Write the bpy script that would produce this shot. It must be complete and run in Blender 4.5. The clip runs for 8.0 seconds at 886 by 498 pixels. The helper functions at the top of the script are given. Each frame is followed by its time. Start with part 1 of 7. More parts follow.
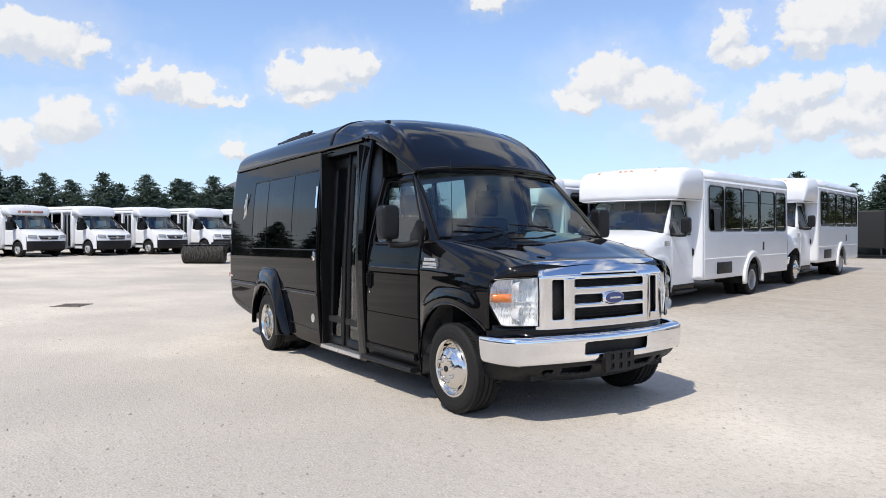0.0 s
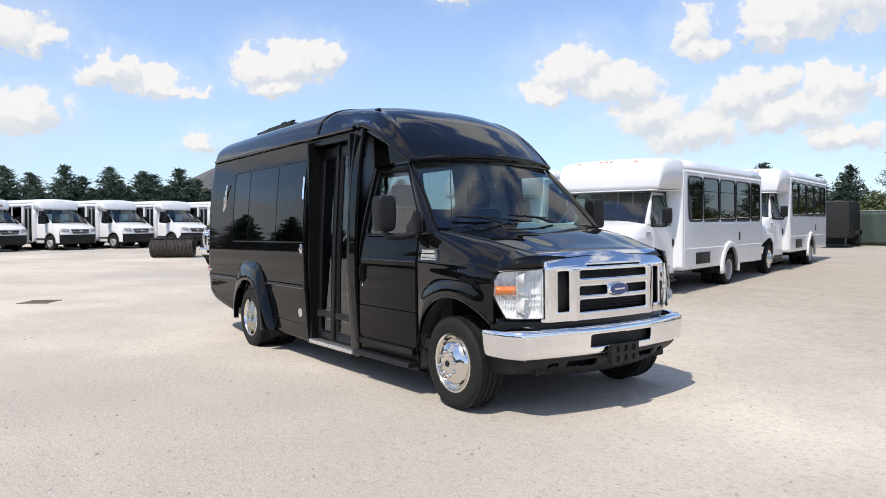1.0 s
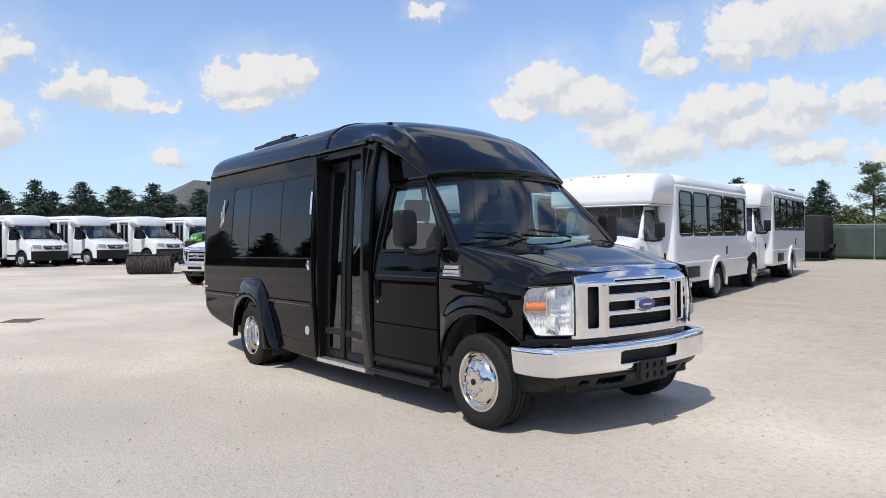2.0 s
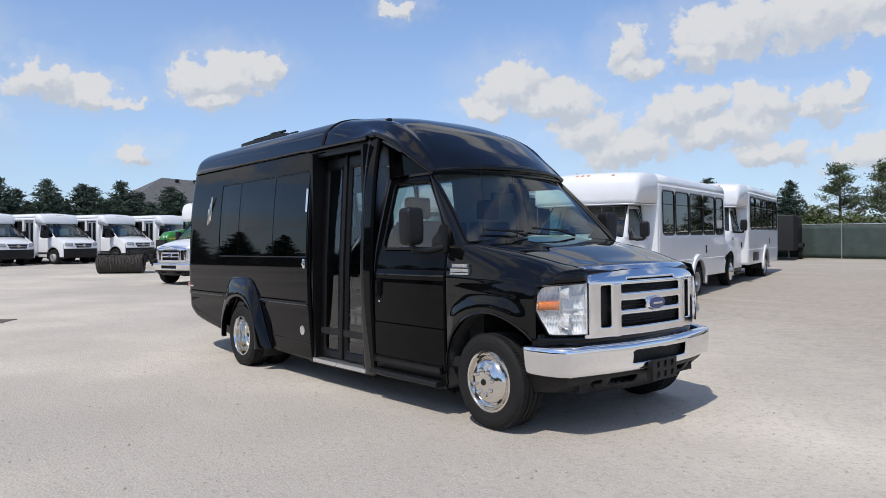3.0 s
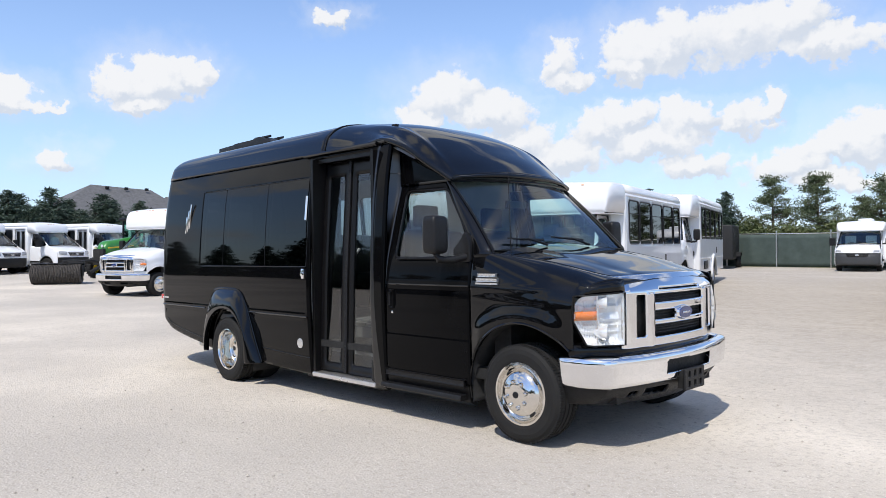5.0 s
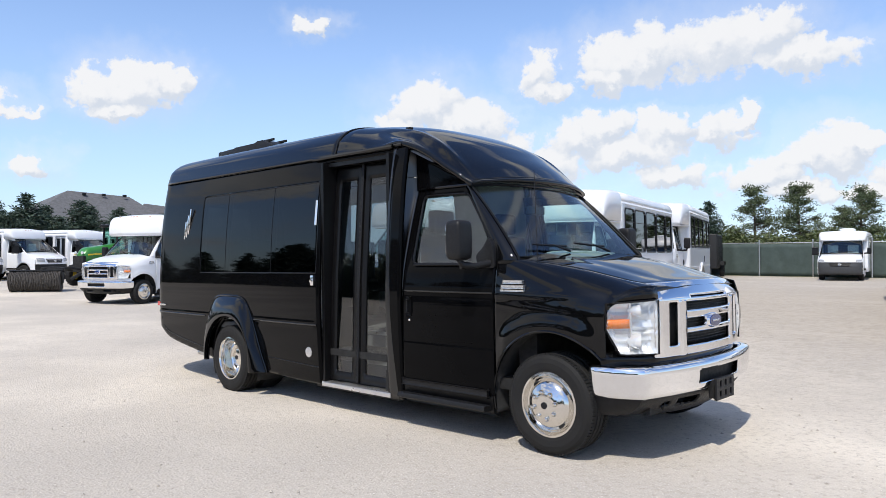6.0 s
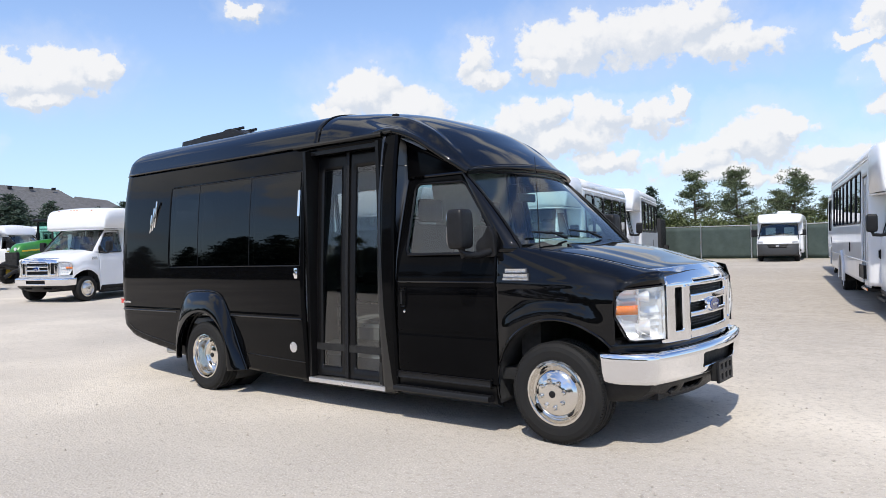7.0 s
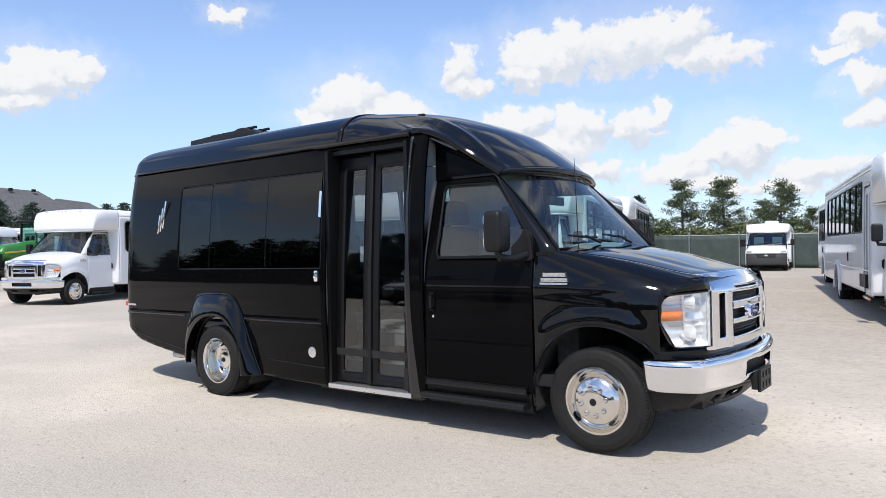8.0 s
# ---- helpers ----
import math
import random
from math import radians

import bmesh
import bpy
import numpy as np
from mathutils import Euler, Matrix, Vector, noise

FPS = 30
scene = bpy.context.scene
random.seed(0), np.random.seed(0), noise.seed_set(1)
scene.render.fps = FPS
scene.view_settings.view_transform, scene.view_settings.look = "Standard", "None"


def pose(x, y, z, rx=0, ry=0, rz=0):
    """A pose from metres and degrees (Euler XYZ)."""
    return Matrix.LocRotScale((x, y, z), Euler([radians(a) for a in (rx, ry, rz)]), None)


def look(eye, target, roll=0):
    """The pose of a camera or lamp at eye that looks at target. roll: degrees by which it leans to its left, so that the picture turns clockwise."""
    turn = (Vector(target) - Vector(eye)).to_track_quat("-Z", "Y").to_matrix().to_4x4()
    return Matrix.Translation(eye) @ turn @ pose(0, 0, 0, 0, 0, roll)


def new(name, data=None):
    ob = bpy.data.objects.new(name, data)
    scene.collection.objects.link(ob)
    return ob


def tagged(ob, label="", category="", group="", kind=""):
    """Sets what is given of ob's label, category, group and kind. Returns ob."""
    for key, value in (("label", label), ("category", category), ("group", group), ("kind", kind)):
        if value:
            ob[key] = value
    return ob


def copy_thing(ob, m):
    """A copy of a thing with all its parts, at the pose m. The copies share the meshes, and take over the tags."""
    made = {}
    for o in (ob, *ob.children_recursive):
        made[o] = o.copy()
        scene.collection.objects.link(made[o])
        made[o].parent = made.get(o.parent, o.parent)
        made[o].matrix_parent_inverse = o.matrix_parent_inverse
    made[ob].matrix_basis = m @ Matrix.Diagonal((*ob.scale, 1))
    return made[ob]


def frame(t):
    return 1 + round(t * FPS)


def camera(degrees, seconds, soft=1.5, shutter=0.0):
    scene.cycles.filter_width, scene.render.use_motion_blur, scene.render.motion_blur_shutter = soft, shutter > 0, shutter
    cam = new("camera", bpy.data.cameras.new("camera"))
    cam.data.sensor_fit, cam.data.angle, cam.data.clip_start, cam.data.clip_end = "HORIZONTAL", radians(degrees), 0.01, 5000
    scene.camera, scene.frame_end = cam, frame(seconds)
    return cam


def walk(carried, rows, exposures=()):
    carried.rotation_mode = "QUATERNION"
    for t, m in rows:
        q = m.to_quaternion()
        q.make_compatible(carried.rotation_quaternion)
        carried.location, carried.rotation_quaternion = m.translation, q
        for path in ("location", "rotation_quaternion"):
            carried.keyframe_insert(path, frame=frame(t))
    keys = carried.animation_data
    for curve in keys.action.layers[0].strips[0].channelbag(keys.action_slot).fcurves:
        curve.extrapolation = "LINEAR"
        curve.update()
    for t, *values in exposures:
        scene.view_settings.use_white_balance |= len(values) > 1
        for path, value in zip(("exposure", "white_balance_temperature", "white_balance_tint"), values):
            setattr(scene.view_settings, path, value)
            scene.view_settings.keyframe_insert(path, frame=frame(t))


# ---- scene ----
cam = camera(63.2, 8.0, soft=0.85)
PATH = [
    (0, (4.605, -4.031, 1.42), (2.923, -2.951, 1.373), -0.1),
    (0.5, (4.462, -4.091, 1.414), (2.811, -2.964, 1.345), -1.0),
    (1, (4.33, -4.144, 1.411), (2.698, -2.99, 1.342), -0.4),
    (2.3, (3.959, -4.454, 1.417), (2.388, -3.218, 1.384), -0.2),
    (2.5, (3.931, -4.481, 1.414), (2.365, -3.238, 1.368), 0.4),
    (3, (3.761, -4.558, 1.41), (2.226, -3.277, 1.379), -0.5),
    (3.5, (3.613, -4.635, 1.406), (2.121, -3.304, 1.381), 0.2),
    (4, (3.444, -4.743, 1.413), (2.013, -3.347, 1.394), -0.3),
    (4.5, (3.311, -4.88, 1.418), (1.918, -3.445, 1.421), -1.9),
    (5, (3.191, -4.947, 1.414), (1.776, -3.533, 1.407), -0.5),
    (5.2, (3.129, -4.956, 1.41), (1.728, -3.528, 1.423), -0.4),
    (6.3, (2.729, -5.111, 1.394), (1.388, -3.627, 1.406), -0.0),
    (6.5, (2.651, -5.148, 1.398), (1.351, -3.627, 1.404), 0.2),
    (7, (2.448, -5.25, 1.409), (1.198, -3.689, 1.391), -1.4),
    (7.5, (2.274, -5.32, 1.394), (1.01, -3.77, 1.366), 0.2),
    (8, (2.061, -5.365, 1.386), (0.851, -3.773, 1.386), -0.8),
]
walk(cam, [(t, look(eye, target, roll)) for t, eye, target, roll in PATH], exposures=[(0.0, 0.47, 6680, 10), (0.3, 0.52, 6800, 10), (0.6, 0.56, 6850, 10), (1.2, 0.48, 6800, 10), (2.3, 0.26, 6650, 10), (2.6, 0.15, 6580, 10), (3.5, 0.14, 6450, 10), (4.0, 0.25, 6480, 10), (4.5, 0.42, 6500, 10), (5.0, 0.5, 6550, 10), (6.5, 0.5, 6600, 10), (8.0, 0.52, 6650, 10)])

# ---------------------------------------------------------------- world and sun
SUN = Vector((0.22, -0.62, 1.0)).normalized()
world = bpy.data.worlds.new("world")
scene.world = world
world.use_nodes = True
wt = world.node_tree
wt.nodes.clear()


def wnode(kind, **sets):
    n = wt.nodes.new(kind)
    for k, v in sets.items():
        if k == "op":
            n.operation = v
        else:
            n.inputs[int(k[1:])].default_value = v
    return n


def wlink(a, b):
    wt.links.new(a, b)


def wmath(op, a, b=None):
    n = wt.nodes.new("ShaderNodeMath")
    n.operation = op
    for i, v in enumerate((a, b)):
        if v is None:
            continue
        if isinstance(v, (int, float)):
            n.inputs[i].default_value = v
        else:
            wlink(v, n.inputs[i])
    return n.outputs[0]


sky = wt.nodes.new("ShaderNodeTexSky")
sky.sky_type = "NISHITA"
sky.sun_disc = False
sky.sun_elevation = math.asin(SUN.z)
sky.sun_rotation = math.atan2(SUN.x, SUN.y)
sky.air_density, sky.dust_density, sky.ozone_density = 1.0, 0.6, 1.6
coord = wt.nodes.new("ShaderNodeTexCoord")
split = wt.nodes.new("ShaderNodeSeparateXYZ")
wlink(coord.outputs["Generated"], split.inputs[0])
dx, dy, dz = split.outputs
# azimuth from the heading 140 degrees, and elevation, both in degrees
c0, s0 = math.cos(radians(140)), math.sin(radians(140))
ahead = wmath("ADD", wmath("MULTIPLY", dx, c0), wmath("MULTIPLY", dy, s0))
aside = wmath("ADD", wmath("MULTIPLY", dx, -s0), wmath("MULTIPLY", dy, c0))
azim = wmath("MULTIPLY", wmath("ARCTAN2", aside, ahead), 57.2958)
elev = wmath("MULTIPLY", wmath("ARCSINE", dz), 57.2958)
comb = wt.nodes.new("ShaderNodeCombineXYZ")
wlink(azim, comb.inputs[0])
wlink(elev, comb.inputs[1])


def wnoise(scale, detail, rough, vec):
    n = wt.nodes.new("ShaderNodeTexNoise")
    n.inputs["Scale"].default_value = scale
    n.inputs["Detail"].default_value = detail
    n.inputs["Roughness"].default_value = rough
    wlink(vec, n.inputs["Vector"])
    return n


def wvec(op, a, b):
    n = wt.nodes.new("ShaderNodeVectorMath")
    n.operation = op
    for i, v in enumerate((a, b)):
        if isinstance(v, tuple):
            n.inputs[i].default_value = v
        elif v is not None:
            wlink(v, n.inputs[i])
    return n.outputs["Value"] if op == "LENGTH" else n.outputs[0]


def wrange(v, a, b, c=0.0, d=1.0, smooth=True):
    n = wt.nodes.new("ShaderNodeMapRange")
    n.interpolation_type = "SMOOTHSTEP" if smooth else "LINEAR"
    wlink(v, n.inputs[0])
    for i, q in enumerate((a, b, c, d)):
        n.inputs[i + 1].default_value = q
    return n.outputs[0]


# cumulus heaps: azimuth, elevation, half width, half height in degrees
HEAPS_WEST = [
    (37.0, 13.4, 4.2, 1.8), (33.8, 12.7, 2.1, 1.0), (34.5, 7.8, 2.7, 1.8), (38.1, 6.2, 2.3, 1.7), (29.4, 11.0, 2.2, 1.3),
    (26.4, 10.4, 3.0, 1.0), (23.8, 10.0, 1.6, 0.5), (16.5, 12.3, 3.1, 1.8), (14.3, 13.0, 1.6, 1.2), (18.9, 12.1, 2.1, 1.4),
    (17.8, 10.7, 2.6, 0.9), (22.8, 6.4, 1.4, 1.0), (3.4, 17.5, 1.7, 0.7)]
HEAPS_MIDDLE = [
    (-5.6, 11.7, 3.2, 1.9), (-8.7, 10.5, 4.0, 1.5), (-3.3, 10.2, 2.0, 1.0), (-14.4, 13.9, 2.0, 1.7), (-15.2, 12.5, 2.0, 1.1),
    (-20.3, 14.8, 3.2, 1.9), (-22.8, 14.9, 3.3, 2.2), (-19.2, 13.5, 1.9, 1.2), (-27.6, 15.1, 5.0, 2.4), (-30.7, 15.7, 3.0, 1.9),
    (-33.5, 13.7, 3.9, 1.3), (-17.5, 9.1, 2.8, 1.7), (-19.3, 9.9, 2.6, 1.4), (-11.3, 8.4, 3.3, 1.7), (-14.4, 6.9, 3.9, 1.9),
    (-23.8, 9.5, 2.2, 1.6), (-20.9, 7.8, 4.6, 1.5), (-24.5, 5.9, 3.4, 1.2), (-29.4, 10.1, 1.0, 0.8)]
HEAPS_EAST = [
    (-34.9, 7.1, 3.5, 1.9), (-33.1, 6.7, 2.4, 1.1), (-36.6, 7.5, 1.9, 1.0), (-40.1, 5.3, 3.2, 1.3), (-38.2, 4.0, 3.3, 1.0),
    (-30.5, 5.6, 2.9, 1.4), (-27.2, 8.9, 2.5, 1.5), (-43.3, 14.2, 2.0, 1.5), (-41.9, 13.2, 2.1, 0.5), (-43.2, 11.1, 1.4, 1.3),
    (-43.9, 8.8, 1.3, 1.1), (-32.9, 4.4, 2.8, 0.9)]
# a bank of cumulus over the trees on the near side, and others higher up
HEAPS_NEAR = [
    (56, 13, 7, 2.6), (69, 15, 6, 3), (82, 13, 7, 2.6), (95, 15.5, 8, 3.2), (109, 13, 7, 2.6), (123, 15, 7, 3),
    (66, 34, 8, 4), (84, 33, 9, 4.5), (104, 35, 11, 5), (-50, 36, 13, 7)]
# two scales of billow push the outlines about
warp_big = wnoise(0.42, 2.0, 0.5, comb.outputs[0])
warp_small = wnoise(1.5, 4.0, 0.6, comb.outputs[0])
billow = wvec("ADD", wvec("MULTIPLY", wvec("SUBTRACT", warp_big.outputs[1], (0.5, 0.5, 0.5)), (4.6, 3.0, 0)),
              wvec("MULTIPLY", wvec("SUBTRACT", warp_small.outputs[1], (0.5, 0.5, 0.5)), (1.7, 1.3, 0)))
warped = wvec("ADD", comb.outputs[0], billow)


def cloud_depth(pos):
    """How deep a direction lies inside the heaps: 0 at their rim, 1 in the middle."""
    near = None
    for a, e, w, h in HEAPS_WEST + HEAPS_MIDDLE + HEAPS_EAST + HEAPS_NEAR:
        d = wvec("LENGTH", wvec("MULTIPLY", wvec("SUBTRACT", pos, (a, e, 0)), (1 / w, 1 / h, 0)), None)
        near = d if near is None else wmath("MINIMUM", near, d)
    return wmath("SUBTRACT", 1.06, near)


depth = cloud_depth(warped)
depth_up = cloud_depth(wvec("ADD", warped, (0.35, 0.75, 0)))
fluff = wnoise(0.9, 6.0, 0.62, comb.outputs[0])
heap = wrange(wmath("ADD", depth, wmath("MULTIPLY", wmath("SUBTRACT", fluff.outputs[0], 0.5), 0.9)), -0.06, 0.32)
# the same fair-weather clouds all round the rest of the sky
flat = wvec("ADD", wvec("MULTIPLY", coord.outputs["Generated"], (1, 1, 2.0)), (3.1, 1.7, 0.4))
n_far = wnoise(2.4, 7.0, 0.55, flat)
outside = wrange(wmath("MAXIMUM", wmath("ABSOLUTE", azim), wmath("MULTIPLY", elev, 2.2)), 46.0, 56.0, smooth=False)
veil = wmath("MULTIPLY", wrange(depth, -1.4, 0.4, 0.0, 0.28), wmath("SUBTRACT", 1.0, outside))
cover = wmath("MAXIMUM", wmath("MAXIMUM", wmath("MULTIPLY", heap, 0.97), veil), wmath("MULTIPLY", wrange(n_far.outputs[0], 0.49, 0.62, 0.0, 0.95), outside))
# pale haze low over the horizon
haze = wrange(elev, 32.0, -2.0, 0.0, 0.5)
# sunlit tops and grey-blue bases
lit = wmath("ADD", wmath("MULTIPLY", wmath("SUBTRACT", depth, depth_up), 1.5), wmath("MULTIPLY", wmath("SUBTRACT", fluff.outputs[0], 0.5), 1.3))
tone = wrange(lit, 0.5, -0.65)
cloud_col = wt.nodes.new("ShaderNodeMix")
cloud_col.data_type = "RGBA"
cloud_col.inputs["A"].default_value = (7.55, 7.65, 7.85, 1)
cloud_col.inputs["B"].default_value = (5.6, 6.1, 6.9, 1)
wlink(tone, cloud_col.inputs["Factor"])
SKY_TINT = wt.nodes.new("ShaderNodeMix")
SKY_TINT.data_type = "RGBA"
SKY_TINT.blend_type = "MULTIPLY"
SKY_TINT.inputs["Factor"].default_value = 1.0
SKY_TINT.inputs["B"].default_value = (1.12, 1.32, 1.66, 1)
wlink(sky.outputs[0], SKY_TINT.inputs["A"])
hazed = wt.nodes.new("ShaderNodeMix")
hazed.data_type = "RGBA"
hazed.inputs["B"].default_value = (5.7, 7.4, 9.8, 1)
wlink(wmath("MULTIPLY", haze, wmath("SUBTRACT", 1.0, wmath("MULTIPLY", outside, 0.35))), hazed.inputs["Factor"])
wlink(SKY_TINT.outputs["Result"], hazed.inputs["A"])
full = wt.nodes.new("ShaderNodeMix")
full.data_type = "RGBA"
wlink(cover, full.inputs["Factor"])
wlink(hazed.outputs["Result"], full.inputs["A"])
wlink(cloud_col.outputs["Result"], full.inputs["B"])
back = wt.nodes.new("ShaderNodeBackground")
back.inputs["Strength"].default_value = 0.085
wlink(full.outputs["Result"], back.inputs["Color"])
wout = wt.nodes.new("ShaderNodeOutputWorld")
wlink(back.outputs[0], wout.inputs[0])

lamp = bpy.data.lights.new("sun", "SUN")
lamp.energy, lamp.angle, lamp.color = 2.95, radians(1.2), (1.0, 0.95, 0.87)
sun = new("sun", lamp)
sun.matrix_world = look(SUN * 60, (0, 0, 0))


# ---------------------------------------------------------------- materials
def material(name, color=(0.5, 0.5, 0.5), rough=0.5, metal=0.0, coat=0.0, spec=0.5, var=0.0, scale=6.0, bump=0.0, bump_scale=60.0, tint=None, island=0.0, objrand=0.0, coat_rough=0.03, coat_ior=1.5):
    """A Principled material with colour variation at two scales and fine relief."""
    m = bpy.data.materials.new(name)
    m.use_nodes = True
    t = m.node_tree
    b = t.nodes["Principled BSDF"]
    b.inputs["Base Color"].default_value = (*color, 1)
    b.inputs["Roughness"].default_value = rough
    b.inputs["Metallic"].default_value = metal
    b.inputs["Coat Weight"].default_value = coat
    b.inputs["Coat Roughness"].default_value = coat_rough
    b.inputs["Coat IOR"].default_value = coat_ior
    b.inputs["Specular IOR Level"].default_value = spec
    tc = t.nodes.new("ShaderNodeTexCoord")
    if var > 0:
        big = t.nodes.new("ShaderNodeTexNoise")
        big.inputs["Scale"].default_value = scale
        big.inputs["Detail"].default_value = 8
        big.inputs["Roughness"].default_value = 0.65
        t.links.new(tc.outputs["Object"], big.inputs["Vector"])
        mix = t.nodes.new("ShaderNodeMix")
        mix.data_type = "RGBA"
        other = tint or tuple(c * (1 - var) for c in color)
        mix.inputs["A"].default_value = (*color, 1)
        mix.inputs["B"].default_value = (*other, 1)
        ramp = t.nodes.new("ShaderNodeMapRange")
        for i, v in enumerate((0.35, 0.65, 0.0, 1.0)):
            ramp.inputs[i + 1].default_value = v
        t.links.new(big.outputs[0], ramp.inputs[0])
        fac = ramp.outputs[0]
        if island > 0 or objrand > 0:
            src = t.nodes.new("ShaderNodeNewGeometry" if island > 0 else "ShaderNodeObjectInfo")
            add = t.nodes.new("ShaderNodeMath")
            add.operation = "MULTIPLY_ADD"
            t.links.new(src.outputs["Random Per Island" if island > 0 else "Random"], add.inputs[0])
            add.inputs[1].default_value = island or objrand
            t.links.new(fac, add.inputs[2])
            add2 = t.nodes.new("ShaderNodeMath")
            add2.operation = "MULTIPLY"
            add2.inputs[1].default_value = 1 / (1 + (island or objrand))
            t.links.new(add.outputs[0], add2.inputs[0])
            fac = add2.outputs[0]
        t.links.new(fac, mix.inputs["Factor"])
        t.links.new(mix.outputs["Result"], b.inputs["Base Color"])
        rr = t.nodes.new("ShaderNodeMapRange")
        for i, v in enumerate((0.3, 0.7, max(0.0, rough * 0.85), min(1.0, rough * 1.2))):
            rr.inputs[i + 1].default_value = v
        t.links.new(big.outputs[0], rr.inputs[0])
        t.links.new(rr.outputs[0], b.inputs["Roughness"])
    if bump > 0:
        fine = t.nodes.new("ShaderNodeTexNoise")
        fine.inputs["Scale"].default_value = bump_scale
        fine.inputs["Detail"].default_value = 5
        t.links.new(tc.outputs["Object"], fine.inputs["Vector"])
        bn = t.nodes.new("ShaderNodeBump")
        bn.inputs["Strength"].default_value = bump
        bn.inputs["Distance"].default_value = 0.01
        t.links.new(fine.outputs[0], bn.inputs["Height"])
        t.links.new(bn.outputs[0], b.inputs["Normal"])
    return m


def glass(name, tint, ior=1.5, rough=0.0):
    """A thin pane: tinted see-through with a mirror gloss that rises at grazing angles."""
    m = bpy.data.materials.new(name)
    m.use_nodes = True
    t = m.node_tree
    t.nodes.clear()
    tr = t.nodes.new("ShaderNodeBsdfTransparent")
    tr.inputs[0].default_value = (*tint, 1)
    gl = t.nodes.new("ShaderNodeBsdfGlossy")
    gl.inputs["Roughness"].default_value = rough
    # gloss: about f0 head-on, rising to a full mirror at a grazing view, alike from both sides
    f0 = min(0.2, 2 * ((ior - 1) / (ior + 1)) ** 2)
    lw = t.nodes.new("ShaderNodeLayerWeight")
    lw.inputs[0].default_value = 0.5
    pw = t.nodes.new("ShaderNodeMath")
    pw.operation = "POWER"
    pw.inputs[1].default_value = 5.0
    t.links.new(lw.outputs["Facing"], pw.inputs[0])
    fr = t.nodes.new("ShaderNodeMath")
    fr.operation = "MULTIPLY_ADD"
    fr.inputs[1].default_value = 1 - f0
    fr.inputs[2].default_value = f0
    t.links.new(pw.outputs[0], fr.inputs[0])
    mx = t.nodes.new("ShaderNodeMixShader")
    t.links.new(fr.outputs[0], mx.inputs[0])
    t.links.new(tr.outputs[0], mx.inputs[1])
    t.links.new(gl.outputs[0], mx.inputs[2])
    out = t.nodes.new("ShaderNodeOutputMaterial")
    t.links.new(mx.outputs[0], out.inputs[0])
    return m


MOULDED = material("black_moulded_panel", (0.0035, 0.0036, 0.004), 0.4, coat=1.0, coat_rough=0.28, coat_ior=1.7, spec=0.0, var=0.3, scale=3, bump=0.004, bump_scale=2.2)
BLACK = material("black_paint", (0.003, 0.0031, 0.0036), 0.35, coat=1.0, coat_ior=1.7, spec=0.0, var=0.3, scale=3, bump=0.004, bump_scale=2.2)
SIDEBLACK = material("black_side_panel", (0.003, 0.0031, 0.0036), 0.35, coat=1.0, coat_ior=1.5, spec=0.0, var=0.3, scale=3, bump=0.004, bump_scale=2.2)
# gloss of the dark lacquer: weak head-on, full towards a grazing view; the moulded side panels shine less
for mat, steps in ((BLACK, (0.2, 0.55, 0.42, 0.9)), (SIDEBLACK, (0.25, 0.60, 0.12, 0.62))):
    bt = mat.node_tree
    bl = bt.nodes.new("ShaderNodeLayerWeight")
    bl.inputs[0].default_value = 0.5
    bw = bt.nodes.new("ShaderNodeMapRange")
    for i, v in enumerate(steps):
        bw.inputs[i + 1].default_value = v
    bt.links.new(bl.outputs["Facing"], bw.inputs[0])
    bt.links.new(bw.outputs[0], bt.nodes["Principled BSDF"].inputs["Coat Weight"])
WHITE = material("white_paint", (0.79, 0.80, 0.815), 0.32, coat=0.5, var=0.05, scale=1.5)
PLASTIC = material("black_plastic", (0.010, 0.010, 0.011), 0.45, spec=0.3, var=0.3, scale=30, bump=0.15, bump_scale=400)
TRIMBLK = material("satin_black_trim", (0.006, 0.006, 0.0065), 0.32, spec=0.25, var=0.3, scale=14)
CHASSIS = material("dark_underbody", (0.012, 0.012, 0.012), 0.8, var=0.5, scale=9)
RUBBER = material("tyre_rubber", (0.008, 0.008, 0.0085), 0.75, spec=0.3, var=0.45, scale=12, tint=(0.016, 0.0155, 0.0145), bump=0.2, bump_scale=220)
CHROME = material("chrome", (0.88, 0.88, 0.89), 0.05, metal=1.0, var=0.03, scale=5)
POLISHED = material("polished_steel", (0.80, 0.77, 0.72), 0.11, metal=1.0, var=0.1, scale=8, bump=0.02, bump_scale=40)
STEEL = material("galvanised_steel", (0.55, 0.56, 0.57), 0.4, metal=0.9, var=0.2, scale=10)
ALU = material("brushed_aluminium", (0.75, 0.75, 0.76), 0.3, metal=0.9, var=0.1, scale=20)
PRIVACY = glass("dark_privacy_glass", (0.012, 0.013, 0.014), 1.39)
DOORGLASS = glass("smoked_door_glass", (0.55, 0.60, 0.6), 1.6)
LEFTGLASS = glass("light_tinted_glass", (0.36, 0.40, 0.41), 1.5)
CLEAR = glass("green_clear_glass", (0.70, 0.89, 0.88), 1.72)
SIDECLEAR = glass("green_side_glass", (0.72, 0.87, 0.84), 1.68)
BUSGLASS = glass("dark_bus_glass", (0.02, 0.022, 0.024), 1.5)
LENS = glass("lamp_lens", (0.92, 0.94, 0.95), 1.5)
LAMPBOWL = material("lamp_reflector", (0.95, 0.95, 0.94), 0.13, metal=0.5, var=0.05, scale=25)
MARKER = material("pale_marker_lens", (0.72, 0.42, 0.27), 0.2, coat=1.0, var=0.2, scale=60)
